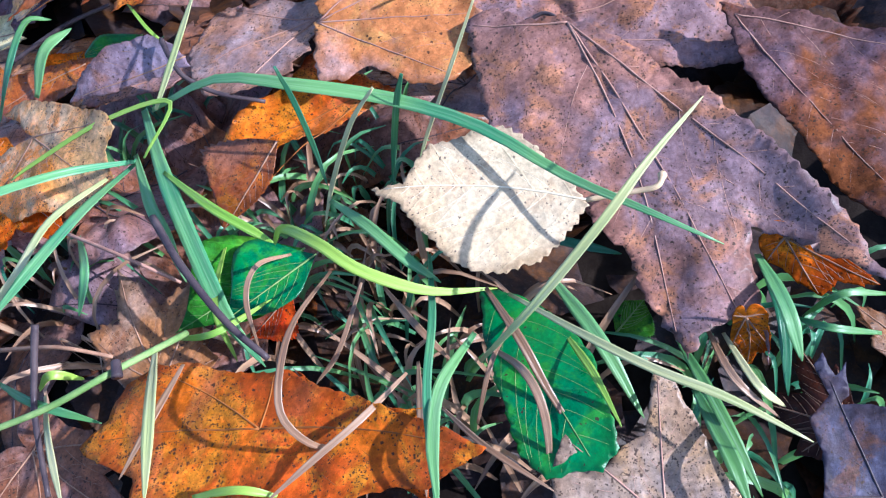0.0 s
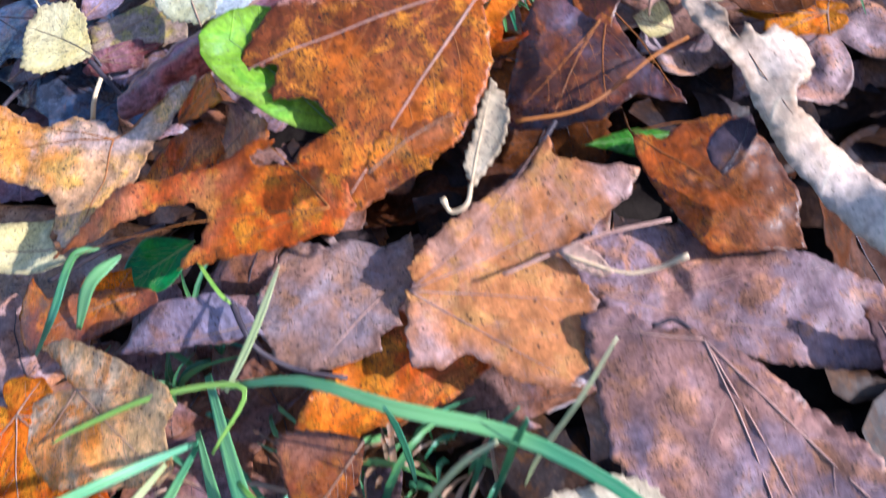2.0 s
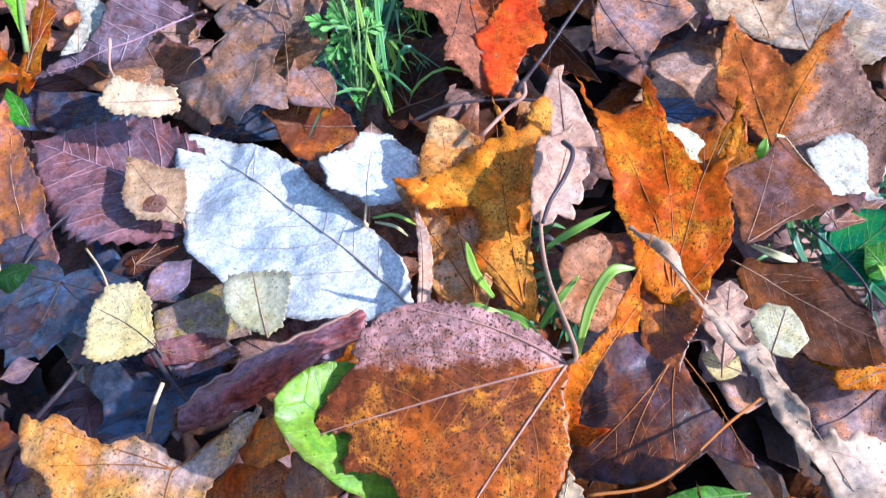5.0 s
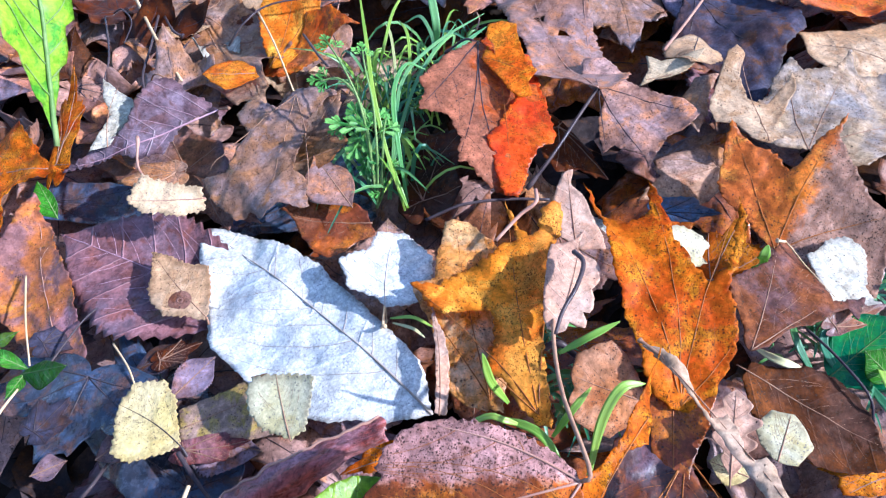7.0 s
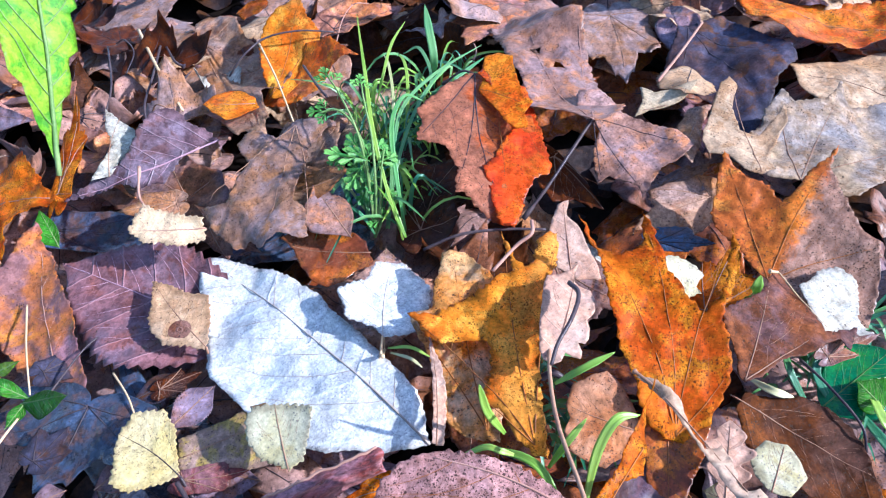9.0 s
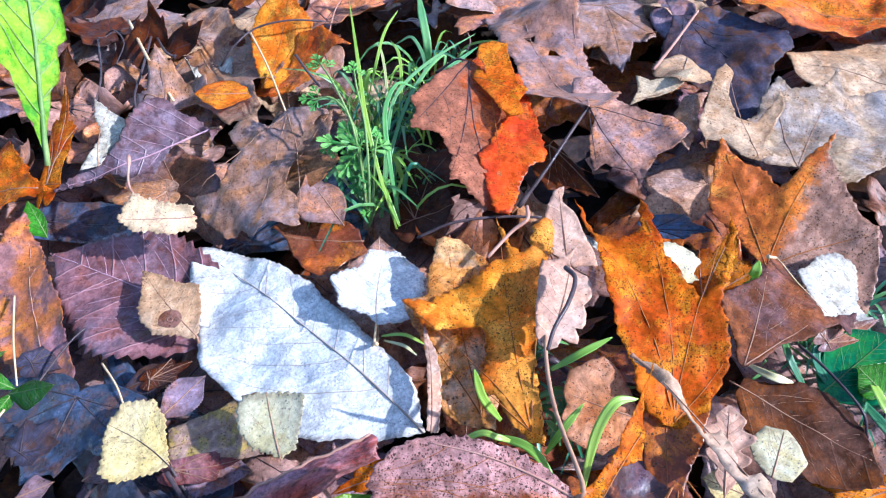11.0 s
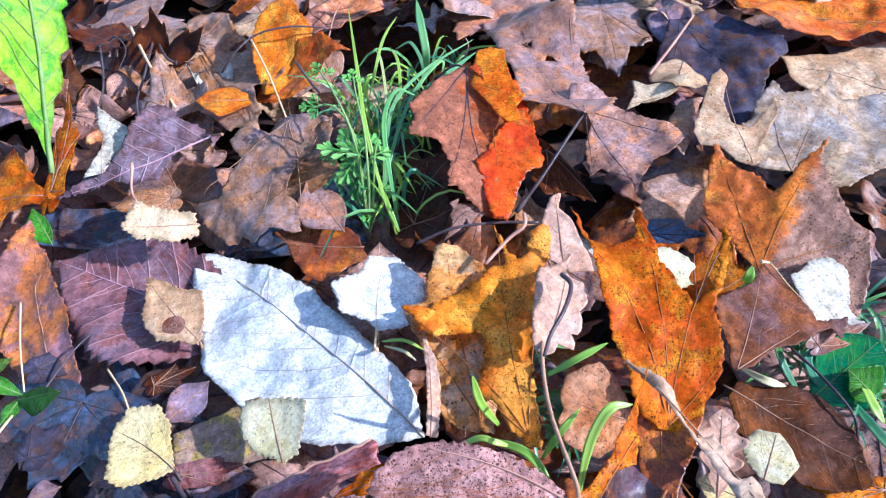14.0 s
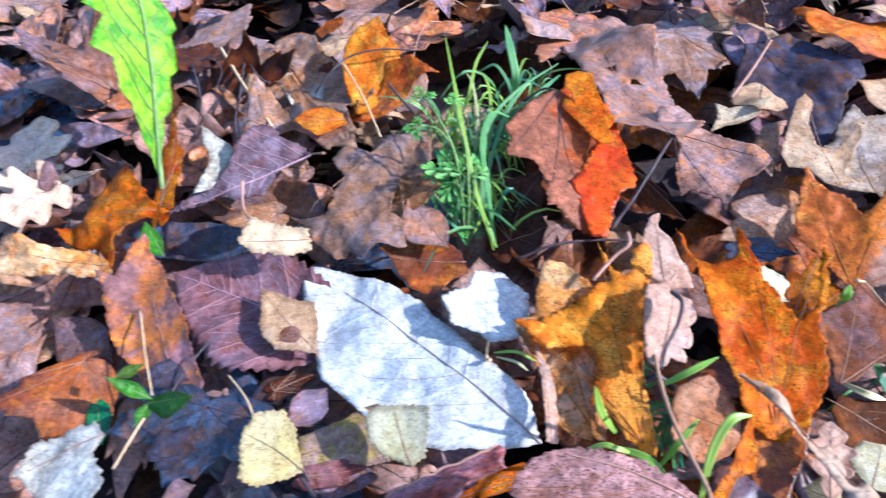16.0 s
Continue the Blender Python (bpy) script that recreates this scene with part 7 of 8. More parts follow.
leaf("maple", "dusk", (0.1221, 0.4251, 0.01), (0.1331, 0.3675, 0.005), 2, 0.0276, 0.0227, "dark mauve maple leaf", wave=0.07, outline=((0.07, -0.04), (-0.29, -0), (-0.38, 0.24), (-0.5, 0.56), (-0.46, 0.71), (-0.27, 0.79), (-0.11, 0.96), (0.13, 1.15), (0.24, 1.04), (0.23, 0.73), (0.37, 0.59), (0.43, 0.42), (0.25, 0.16)), wings=((-0.08, 0.94), (-0.4, 0.65), (0.35, 0.47),), vein_material="stem_dark")
leaf("maple", "grey", (0.0936, 0.4516, 0.006), (0.0865, 0.3984, 0.006), -3, 0.0204, 0.0174, "pale grey-brown leaf in the litter", depth=0.4)
leaf("maple", "grey", (0.0811, 0.3344, 0.006), (0.1009, 0.3372, 0.01), -1, 0.0040, 0.0120, "grey leaf in the litter", depth=0.4)
leaf("maple", "peach", (0.046, 0.4718, 0.01), (0.0217, 0.4367, 0.012), 1, 0.0174, 0.0217, "peach maple leaf in the litter", depth=0.5)
leaf("maple", "grey", (-0.164, 0.5107, 0.004), (-0.1097, 0.5089, 0.004), 0, 0.0524, 0.0340, "pale grey-brown leaf in the litter", depth=0.6)
leaf("maple", "brown", (-0.1247, 0.4647, 0.006), (-0.1752, 0.5278, 0.006), -6, 0.0163, 0.0220, "grey-brown old maple leaf", depth=0.6)
leaf("maple", "brown", (-0.1943, 0.4861, 0.01), (-0.2668, 0.5598, 0.014), -3, 0.0278, 0.0319, "orange-brown maple leaf in the litter", depth=0.5)
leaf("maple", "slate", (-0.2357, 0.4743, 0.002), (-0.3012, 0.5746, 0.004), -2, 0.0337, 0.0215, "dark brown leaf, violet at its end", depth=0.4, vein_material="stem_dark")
leaf("oak", "bleached", (-0.2222, 0.3804, 0.01), (-0.2262, 0.463, 0.018), -5, 0.0278, 0.0203, "pale tan oak leaf", wave=0.04)
leaf("ovate", "violet", (-0.2212, 0.4599, 0.012), (-0.1773, 0.438, 0.014), 30, 0.0045, 0.0088, "violet-grey curled leaf in the litter", cup=0.3)
leaf("maple", "amber", (-0.1522, 0.3701, 0.022), (-0.2008, 0.3766, 0.02), -15, 0.0153, 0.0234, "crumpled amber maple leaf", wave=0.12, fray=0.015, outline=((0.01, 1.03), (0.01, 0.73), (0.24, 0.73), (0.4, 0.59), (0.51, 0.45), (0.48, 0.33), (0.28, 0.19), (0.09, 0.05), (-0.02, -0.12), (-0.08, 0.04), (-0.11, 0.24), (-0.25, 0.37), (-0.53, 0.35), (-0.38, 0.45), (-0.23, 0.58), (-0.2, 0.8)))
leaf("maple", "amber_pale", (-0.1731, 0.35, 0.016), (-0.2274, 0.3661, 0.016), -16, 0.0065, 0.0084, "yellow-amber crumpled leaf in the litter", wave=0.1, outline=((0.09, 1.09), (0.11, 0.95), (0.15, 0.67), (0.11, 0.56), (0.13, 0.23), (0.04, 0.02), (-0.05, -0.05), (-0.1, 0.19), (-0.09, 0.43), (-0.13, 0.85), (-0.14, 0.99)))
leaf("maple", "rust_violet", (-0.1383, 0.2847, 0.002), (-0.1588, 0.3604, 0.024), -11, 0.0219, 0.0080, "rust-violet maple leaf with an orange point", wave=0.05, vein_material="stem_pink", outline=((-0, 1), (0.01, 0.87), (0.05, 0.74), (0.07, 0.6), (0.11, 0.42), (0.11, 0.18), (0.11, 0), (-0.01, -0.05), (-0.16, 0.16), (-0.23, 0.35), (-0.27, 0.49), (-0.26, 0.65), (-0.26, 0.81), (-0.25, 0.87), (-0.18, 0.81), (-0.13, 0.87)))
leaf("maple", "rust", (-0.182, 0.3139, 0.002), (-0.2134, 0.2973, 0.006), -4, 0.0337, 0.0052, "rust-orange maple leaf in the litter", depth=0.4)
leaf("birch", "pale", (-0.1617, 0.2709, 0.014), (-0.19, 0.2615, 0.012), -4, 0.0186, 0.0073, "white birch leaf with frayed edge", wave=0.08, fray=0.03, outline=((0.05, 1.03), (0.29, 0.77), (0.25, 0.43), (0.25, 0.23), (0.22, 0.03), (-0.02, -0.04), (-0.16, 0.13), (-0.57, 0.06), (-0.84, 0.28), (-0.61, 0.69), (-0.24, 0.9)))
leaf("maple", "mauve", (-0.2263, 0.3259, 0.006), (-0.2079, 0.345, 0.006), 5, 0.0274, 0.0148, "mauve leaf in the litter", depth=0.3)
leaf("ovate", "brown", (-0.1727, 0.3147, -0.002), (-0.2032, 0.3426, 0), -11, 0.0125, 0.0097, "dark brown leaf in the litter")
leaf("dandelion", "dandelion", (-0.1534, 0.3845, 0.022), (-0.1465, 0.4554, 0.095), 68, 0.0245, 0.0144, "upright lime-green dandelion leaf", wave=0.03, name="dandelion_leaf", vein_material="stem_green", vein_r=0.0012, stem_material="stem_green", bend=0.03, quilt=0.0001)
leaf("maple", "amber", (-0.1548, 0.3804, 0.016), (-0.1491, 0.4294, 0.028), -13, 0.0044, 0.0084, "narrow amber leaf behind the dandelion leaf", depth=0.4)
grass_tuft("grass", [(-0.018, 0.351, -0.006, 0.012), (-0.021, 0.369, -0.006, 0.014), (-0.028, 0.364, -0.006, 0.012), (-0.006, 0.399, -0.004, 0.016), (0.011, 0.428, -0.004, 0.016), (-0.014, 0.396, -0.006, 0.014), (-0.038, 0.379, -0.008, 0.012), (-0.025, 0.415, -0.006, 0.012)], 75, 0.030, "grass", "dense green grass tuft among fallen leaves", 8, width=0.0016, lean=(0.0, -0.3))
grass_tuft("lime_grass", [(-0.018, 0.351, -0.006, 0.012), (-0.021, 0.369, -0.006, 0.014), (-0.006, 0.399, -0.004, 0.016), (0.011, 0.428, -0.004, 0.016), (-0.014, 0.396, -0.006, 0.014), (-0.025, 0.415, -0.006, 0.012)], 60, 0.030, "grass_lime", "yellow-green grass blades in a sunlit tuft", 18, width=0.0015, lean=(0.2, -0.3))
herb((-0.0285, 0.3362, 0.004), [([(-0.0285, 0.3362, 0.004), (-0.0265, 0.344, 0.024), (-0.0264, 0.3512, 0.042), (-0.0307, 0.3652, 0.05), (-0.0354, 0.378, 0.052)], 0.0155, 2), ([(-0.0285, 0.3362, 0.004), (-0.0264, 0.3462, 0.022), (-0.0262, 0.3545, 0.038), (-0.0319, 0.3628, 0.045), (-0.0402, 0.364, 0.045)], 0.0135, 2), ([(-0.0285, 0.3362, 0.004), (-0.0271, 0.3467, 0.016), (-0.0273, 0.3515, 0.026), (-0.0304, 0.3529, 0.031), (-0.0377, 0.3518, 0.031)], 0.0105, 2), ([(-0.0285, 0.3362, 0.004), (-0.0242, 0.3403, 0.024), (-0.0219, 0.3508, 0.04), (-0.0226, 0.3634, 0.047), (-0.0228, 0.3747, 0.049)], 0.012, 2), ([(-0.0285, 0.3362, 0.004), (-0.0237, 0.3405, 0.018), (-0.0206, 0.345, 0.03), (-0.0185, 0.352, 0.033)], 0.008, 1), ([(-0.0285, 0.3362, 0.004), (-0.0251, 0.337, 0.01), (-0.0244, 0.3393, 0.015), (-0.0256, 0.3406, 0.017)], 0.006, 1)], "bright green herb with finely cut leaves")
grass_tuft("grass", [(0.104, 0.255, -0.012, 0.012), (0.117, 0.252, -0.012, 0.016), (0.121, 0.234, -0.012, 0.014), (0.126, 0.254, -0.012, 0.012), (0.015, 0.256, -0.004, 0.010), (0.028, 0.241, -0.004, 0.010)], 150, 0.024, "grass", "green grass showing between leaves", 9)
leaf("round", "deep_green", (0.0975, 0.2343, 0.006), (0.1186, 0.2426, 0.016), 22, 0.0094, 0.0118, "glossy green leaf beside grass", name="green_leaf", stem_material="stem_green", wave=0.05, quilt=0.0001)
leaf("ovate", "green", (0.1145, 0.2288, 0.006), (0.1055, 0.2357, 0.016), -34, 0.0052, 0.0072, "green leaf under brown ones", name="green_leaf", stem_material="stem_green", wave=0.05, quilt=0.0001)
twig([(0.0936, 0.2452, 0.016), (0.0969, 0.235, 0.017), (0.1009, 0.2227, 0.015), (0.101, 0.2168, 0.01)], 0.00045, 0.00035, "stem_dark", "dark stalk over green leaves")
leaf("ovate", "green", (-0.1494, 0.282, 0.012), (-0.1248, 0.2718, 0.026), 30, 0.0031, 0.0057, "bright green sprout leaf in litter", name="sprout_leaf", stem_material="stem_green", quilt=0.0001)
leaf("willow", "green", (-0.1454, 0.2824, 0.012), (-0.1603, 0.2883, 0.024), -10, 0.0028, 0.0027, "narrow green sprout leaf in litter", name="sprout_leaf", stem_material="stem_green", quilt=0.0001)
leaf("willow", "lime", (-0.1594, 0.2909, 0.018), (-0.1446, 0.2904, 0.024), 35, 0.0020, 0.0023, "pale green sprout leaf in litter", name="sprout_leaf", stem_material="stem_green", quilt=0.0001)
leaf("willow", "green", (-0.1475, 0.2828, 0.012), (-0.1498, 0.2697, 0.016), -32, 0.0025, 0.0023, "small green sprout leaf in litter", name="sprout_leaf", stem_material="stem_green", quilt=0.0001)
leaf("ovate", "deep_green", (-0.1755, 0.2983, 0), (-0.1667, 0.273, 0.004), -3, 0.0050, 0.0050, "shaded green leaf in a gap", name="green_leaf", stem_material="stem_green", quilt=0.0001)
leaf("ovate", "green", (-0.1537, 0.3573, 0.008), (-0.16, 0.371, 0.018), 1, 0.0073, 0.0029, "small green leaf in a gap", name="green_leaf", stem_material="stem_green", quilt=0.0001)
twig([(-0.1576, 0.2596, 0.01), (-0.1501, 0.2655, 0.016), (-0.1475, 0.2748, 0.014)], 0.00050, 0.00040, "stem_pale", "thin pale stalk in litter")
twig([(-0.139, 0.5024, 0.014), (-0.1214, 0.4555, 0.018), (-0.1073, 0.4226, 0.016)], 0.00090, 0.00060, "stem_pale", "pale leaf stalk in the litter")
twig([(-0.124, 0.4811, 0.016), (-0.1235, 0.4516, 0.018), (-0.1246, 0.4301, 0.018), (-0.1243, 0.4209, 0.014)], 0.00060, 0.00050, "stem_dark", "dark curved stalk in the litter")
twig([(-0.1207, 0.4775, 0.016), (-0.1139, 0.4601, 0.018), (-0.1096, 0.4574, 0.016)], 0.00060, 0.00070, "stem_dark", "dark stalk with a knob", knob=1.0)
twig([(-0.0855, 0.4366, 0.02), (-0.0772, 0.4375, 0.028), (-0.0668, 0.4459, 0.03), (-0.0515, 0.4473, 0.03), (-0.0358, 0.4476, 0.026)], 0.00050, 0.00042, "stem_dark", "arched brown leaf stalk")
twig([(-0.0715, 0.4534, 0.024), (-0.063, 0.4237, 0.024), (-0.0566, 0.3976, 0.018)], 0.00050, 0.00040, "stem_pale", "thin tan stalk in the litter")
twig([(-0.0501, 0.4252, 0.026), (-0.0437, 0.4056, 0.028), (-0.0399, 0.3965, 0.028)], 0.00060, 0.00050, "stem_dark", "short dark stalk in the litter")
twig([(-0.0104, 0.3144, 0.016), (0.003, 0.3146, 0.02), (0.0187, 0.3153, 0.018), (0.0331, 0.3135, 0.016)], 0.00055, 0.00050, "stem_dark", "dark brown leaf stalk")
twig([(0.0105, 0.2839, 0.034), (0.0192, 0.2906, 0.036), (0.0247, 0.2929, 0.038), (0.0258, 0.2982, 0.038)], 0.00055, 0.00065, "stem_pink", "pale bent leaf stalk")
twig([(0.0946, 0.3834, 0.016), (0.1081, 0.3967, 0.018), (0.1243, 0.4156, 0.018)], 0.00070, 0.00050, "stem_pink", "pinkish leaf stalk in the litter")
twig([(-0.1532, 0.4914, 0.014), (-0.1429, 0.4487, 0.018), (-0.1453, 0.4291, 0.014)], 0.00060, 0.00040, "stem_dark", "thin dark stalk in the litter")
twig([(0.018, 0.2495, 0.024), (0.022, 0.2489, 0.026), (0.0262, 0.2462, 0.022)], 0.00110, 0.00090, "stem_dark", "thick dark stalk end")
twig([(-0.0928, 0.2201, 0.01), (-0.0882, 0.2228, 0.018), (-0.0854, 0.2283, 0.02)], 0.00070, 0.00060, "stem_pale", "pale stalk on a tan leaf")
twig([(-0.0921, 0.2423, 0.014), (-0.0873, 0.2343, 0.012), (-0.0828, 0.2276, 0.008)], 0.00080, 0.00060, "stem_dark", "dark stalk by a yellow leaf")
twig([(-0.1281, 0.2328, 0.006), (-0.1195, 0.2381, 0.01), (-0.1166, 0.249, 0.006)], 0.00070, 0.00050, "stem_dark", "dark stalk on wet leaves")
leaf("birch", "grey", (-0.0909, 0.2179, 0.014), (-0.0961, 0.2057, 0.01), 2, 0.0060, 0.0117, "grey-tan leaf with a pale stalk", wave=0.04)
twig([(0.0307, 0.2679, 0.042), (0.0322, 0.2625, 0.043), (0.0285, 0.2549, 0.043), (0.0231, 0.2482, 0.042), (0.0198, 0.2422, 0.041)], 0.00075, 0.00050, "stem_dark", "dark curled end of a leaf stalk")
grass_plant("green grass plant with long arching blades", [
    ([(-0.0566, 0.1338, 0.02), (-0.037, 0.1268, 0.03), (-0.0196, 0.1165, 0.032), (-0.0014, 0.109, 0.028), (0.0144, 0.0963, 0.027), (0.0267, 0.0808, 0.026), (0.038, 0.0674, 0.028), (0.0478, 0.0586, 0.026)], 0.0027, "grass_teal", 0, 0.55),
    ([(-0.0608, 0.1388, 0.016), (-0.0533, 0.1122, 0.022), (-0.0487, 0.0943, 0.02), (-0.0451, 0.0788, 0.014), (-0.0401, 0.0684, 0.008)], 0.0037, "grass_teal", 0, 0.35),
    ([(-0.0642, 0.1276, 0.014), (-0.0588, 0.1091, 0.018), (-0.0557, 0.1006, 0.018), (-0.0541, 0.0906, 0.012)], 0.0026, "grass_teal", 0, 0.3),
    ([(-0.0548, 0.1315, 0.022), (-0.0457, 0.1389, 0.03), (-0.0375, 0.1492, 0.036)], 0.0015, "grass_straw", 30, 0.1),
    ([(-0.0635, 0.1256, 0.014), (-0.0745, 0.1191, 0.024), (-0.0857, 0.1136, 0.03), (-0.0915, 0.1099, 0.032)], 0.0019, "grass_teal", 0, 0.3),
    ([(-0.0642, 0.125, 0.014), (-0.0689, 0.106, 0.026), (-0.0752, 0.0909, 0.032), (-0.0837, 0.0812, 0.032)], 0.0024, "grass_teal", 0, 0.3),
    ([(-0.0699, 0.1237, 0.014), (-0.0779, 0.1074, 0.024), (-0.0813, 0.09, 0.03), (-0.0878, 0.0833, 0.03)], 0.0019, "grass_straw", 0, 0.3),
    ([(-0.0589, 0.1203, 0.02), (-0.0504, 0.1306, 0.024), (-0.0692, 0.1351, 0.02), (-0.0904, 0.1345, 0.014), (-0.0976, 0.1333, 0.012)], 0.0010, "grass_lime", 0, 0.3),
    ([(-0.0533, 0.1129, 0.022), (-0.0428, 0.099, 0.024), (-0.0357, 0.0922, 0.022), (-0.0315, 0.0886, 0.02)], 0.0018, "grass_lime", 0, 0.1),
    ([(-0.1041, 0.1564, 0.01), (-0.0917, 0.1578, 0.024), (-0.0867, 0.1697, 0.026), (-0.0826, 0.1732, 0.022)], 0.0018, "grass", 0, 0.2),
    ([(-0.0578, 0.161, 0.03), (-0.0533, 0.1515, 0.028), (-0.0509, 0.1484, 0.026)], 0.0007, "grass_lime", 0, 0.3)])
grass_plant("green grass plant beside a cream leaf", [
    ([(-0.0321, 0.0899, 0.018), (-0.0281, 0.0885, 0.024), (-0.0208, 0.0804, 0.028), (-0.0138, 0.0731, 0.026), (-0.0031, 0.0685, 0.02), (0.009, 0.0683, 0.014)], 0.0021, "grass_lime", 0, 0.3),
    ([(-0.0208, 0.1147, 0.04), (-0.0206, 0.1139, 0.03), (-0.0209, 0.1112, 0.018), (-0.022, 0.109, 0.006)], 0.0011, "grass", 0, 0.05),
    ([(-0.0033, 0.1058, 0.036), (-0.0103, 0.1056, 0.028), (-0.0188, 0.1039, 0.014), (-0.0246, 0.1001, 0.004)], 0.0010, "grass_straw", 0, 0.05),
    ([(-0.0201, 0.0991, 0.014), (-0.0126, 0.0876, 0.018), (-0.0065, 0.0787, 0.016), (-0.0016, 0.075, 0.01)], 0.0022, "grass_teal", 0, 0.3),
    ([(0.0025, 0.109, 0.034), (-0.0011, 0.1068, 0.026), (-0.0072, 0.1025, 0.008)], 0.0013, "grass", 0, 0.2),
    ([(-0.0471, 0.1019, 0.006), (-0.0464, 0.0808, 0.016), (-0.0467, 0.0723, 0.006)], 0.0013, "grass_lime", 0, 0.3)])
grass_plant("upright green grass blades in sun", [
    ([(0.0204, 0.1174, 0.04), (0.0127, 0.1118, 0.03), (0.0033, 0.1069, 0.016), (-0.0007, 0.1034, 0.01)], 0.0007, "grass_straw", 0, 0.2),
    ([(0.0023, 0.0557, 0.012), (0.0139, 0.0578, 0.024), (0.0281, 0.0641, 0.034), (0.0391, 0.0715, 0.038), (0.0507, 0.079, 0.04)], 0.0015, "grass_straw", 0, 0.4),
    ([(-0.0029, 0.0844, 0.006), (-0.0039, 0.0643, 0.018), (-0.007, 0.0475, 0.024), (-0.0093, 0.0292, 0.024)], 0.0014, "grass_teal", 0, 0.1),
    ([(0.0025, 0.0624, 0.01), (-0.0045, 0.0495, 0.022), (-0.0073, 0.0391, 0.026), (-0.0086, 0.0286, 0.026)], 0.0021, "grass_teal", 0, 0.2),
    ([(-0.052, 0.0431, 0.018), (-0.042, 0.0409, 0.022), (-0.0358, 0.039, 0.018)], 0.0013, "grass_lime", 0, 0.3)])
grass_plant("green and straw grass blades over plantain", [
    ([(0.0108, 0.0665, 0.014), (0.0211, 0.0524, 0.02), (0.0297, 0.0428, 0.022), (0.0396, 0.0345, 0.022), (0.0493, 0.0253, 0.02)], 0.0014, "grass_straw", 0, 0.3),
    ([(0.0209, 0.0831, 0.002), (0.0258, 0.0778, 0.006), (0.0349, 0.0732, 0.004)], 0.0018, "grass", 0, 0.3),
    ([(0.0198, 0.0716, 0.006), (0.0247, 0.0553, 0.008), (0.0284, 0.0405, 0.002)], 0.0027, "grass_teal", 0, 0.4),
    ([(0.0189, 0.0574, 0.01), (0.0211, 0.0465, 0.016), (0.0226, 0.0357, 0.018)], 0.0013, "grass_lime", 0, 0.5)])
grass_plant("dead brown grass blades, curled", [
    ([(0.007, 0.068, 0.016), (0.0105, 0.0554, 0.018), (0.0128, 0.0464, 0.014), (0.0165, 0.0357, 0.008)], 0.0016, "grass_dry", 0, 0.5),
    ([(0.005, 0.0578, 0.012), (0.0098, 0.049, 0.018), (0.011, 0.041, 0.016), (0.0087, 0.0321, 0.006)], 0.0014, "grass_dry", 0, 0.3),
    ([(-0.0012, 0.0457, 0.008), (0.0045, 0.0543, 0.014), (0.0123, 0.0665, 0.008)], 0.0008, "grass_dry", 0, 0.3),
    ([(-0.0109, 0.0557, 0.016), (-0.019, 0.0474, 0.022), (-0.0278, 0.0428, 0.022), (-0.0381, 0.0382, 0.02)], 0.0011, "grass_dry", 0, 0.1),
    ([(-0.0096, 0.0607, 0.008), (-0.0097, 0.0461, 0.018), (-0.011, 0.0322, 0.02)], 0.0012, "grass_dry", 0, 0.3),
    ([(-0.0069, 0.05, 0.01), (-0.0002, 0.0395, 0.014), (0.009, 0.0298, 0.012)], 0.0009, "grass_dry", 0, 0.3),
    ([(0.0453, 0.0541, 0.002), (0.0445, 0.0409, 0.01), (0.0505, 0.0338, 0.004)], 0.0014, "grass_dry", 0, 0.5)])
grass_plant("dead pinkish-brown grass blades", [
    ([(-0.0224, 0.0822, 0.014), (-0.0275, 0.0668, 0.026), (-0.0298, 0.056, 0.03), (-0.0308, 0.0488, 0.028), (-0.0275, 0.0447, 0.022), (-0.0231, 0.0462, 0.016)], 0.0012, "grass_dry", 0, 0.2),
    ([(-0.0313, 0.0914, 0.01), (-0.0361, 0.0858, 0.018), (-0.0383, 0.0777, 0.02), (-0.0395, 0.0703, 0.012)], 0.0010, "grass_dry", 0, 0.1),
    ([(-0.0166, 0.0777, 0.014), (-0.0247, 0.0676, 0.008), (-0.0314, 0.0636, 0.004)], 0.0009, "grass_dry", 0, 0.3),
    ([(-0.013, 0.0773, 0.01), (-0.0071, 0.0638, 0.016), (-0.003, 0.058, 0.01)], 0.0012, "grass_dry", 0, 0.3),
    ([(-0.0526, 0.0688, 0.018), (-0.0569, 0.0579, 0.022), (-0.0646, 0.049, 0.02)], 0.0012, "grass_dry", 0, 0.4)])
grass_plant("green and yellowing grass blades", [
    ([(-0.0593, 0.0746, 0.016), (-0.0564, 0.0592, 0.024), (-0.0566, 0.0417, 0.026)], 0.0022, "grass_straw", 0, 0.1),
    ([(-0.0805, 0.1122, 0.01), (-0.075, 0.098, 0.016), (-0.0812, 0.0926, 0.008)], 0.0020, "grass_teal", 0, 0.3),
    ([(-0.0869, 0.0748, 0.01), (-0.0787, 0.0601, 0.02), (-0.074, 0.0459, 0.022)], 0.0014, "grass_straw", 0, 0.3),
    ([(-0.0854, 0.0742, 0.014), (-0.0789, 0.0733, 0.02), (-0.0755, 0.0737, 0.014)], 0.0016, "grass_lime", 0, 0.3),
    ([(-0.0944, 0.078, 0.014), (-0.0835, 0.0694, 0.018), (-0.0717, 0.0633, 0.014)], 0.0016, "grass", 0, 0.3),
    ([(-0.0581, 0.0792, 0.01), (-0.0459, 0.0735, 0.018), (-0.0367, 0.082, 0.01)], 0.0012, "grass_lime", 0, 0.3),
    ([(-0.094, 0.1608, 0.01), (-0.0869, 0.1672, 0.018), (-0.0795, 0.1729, 0.018)], 0.0030, "grass_teal", 0, 0.3)])
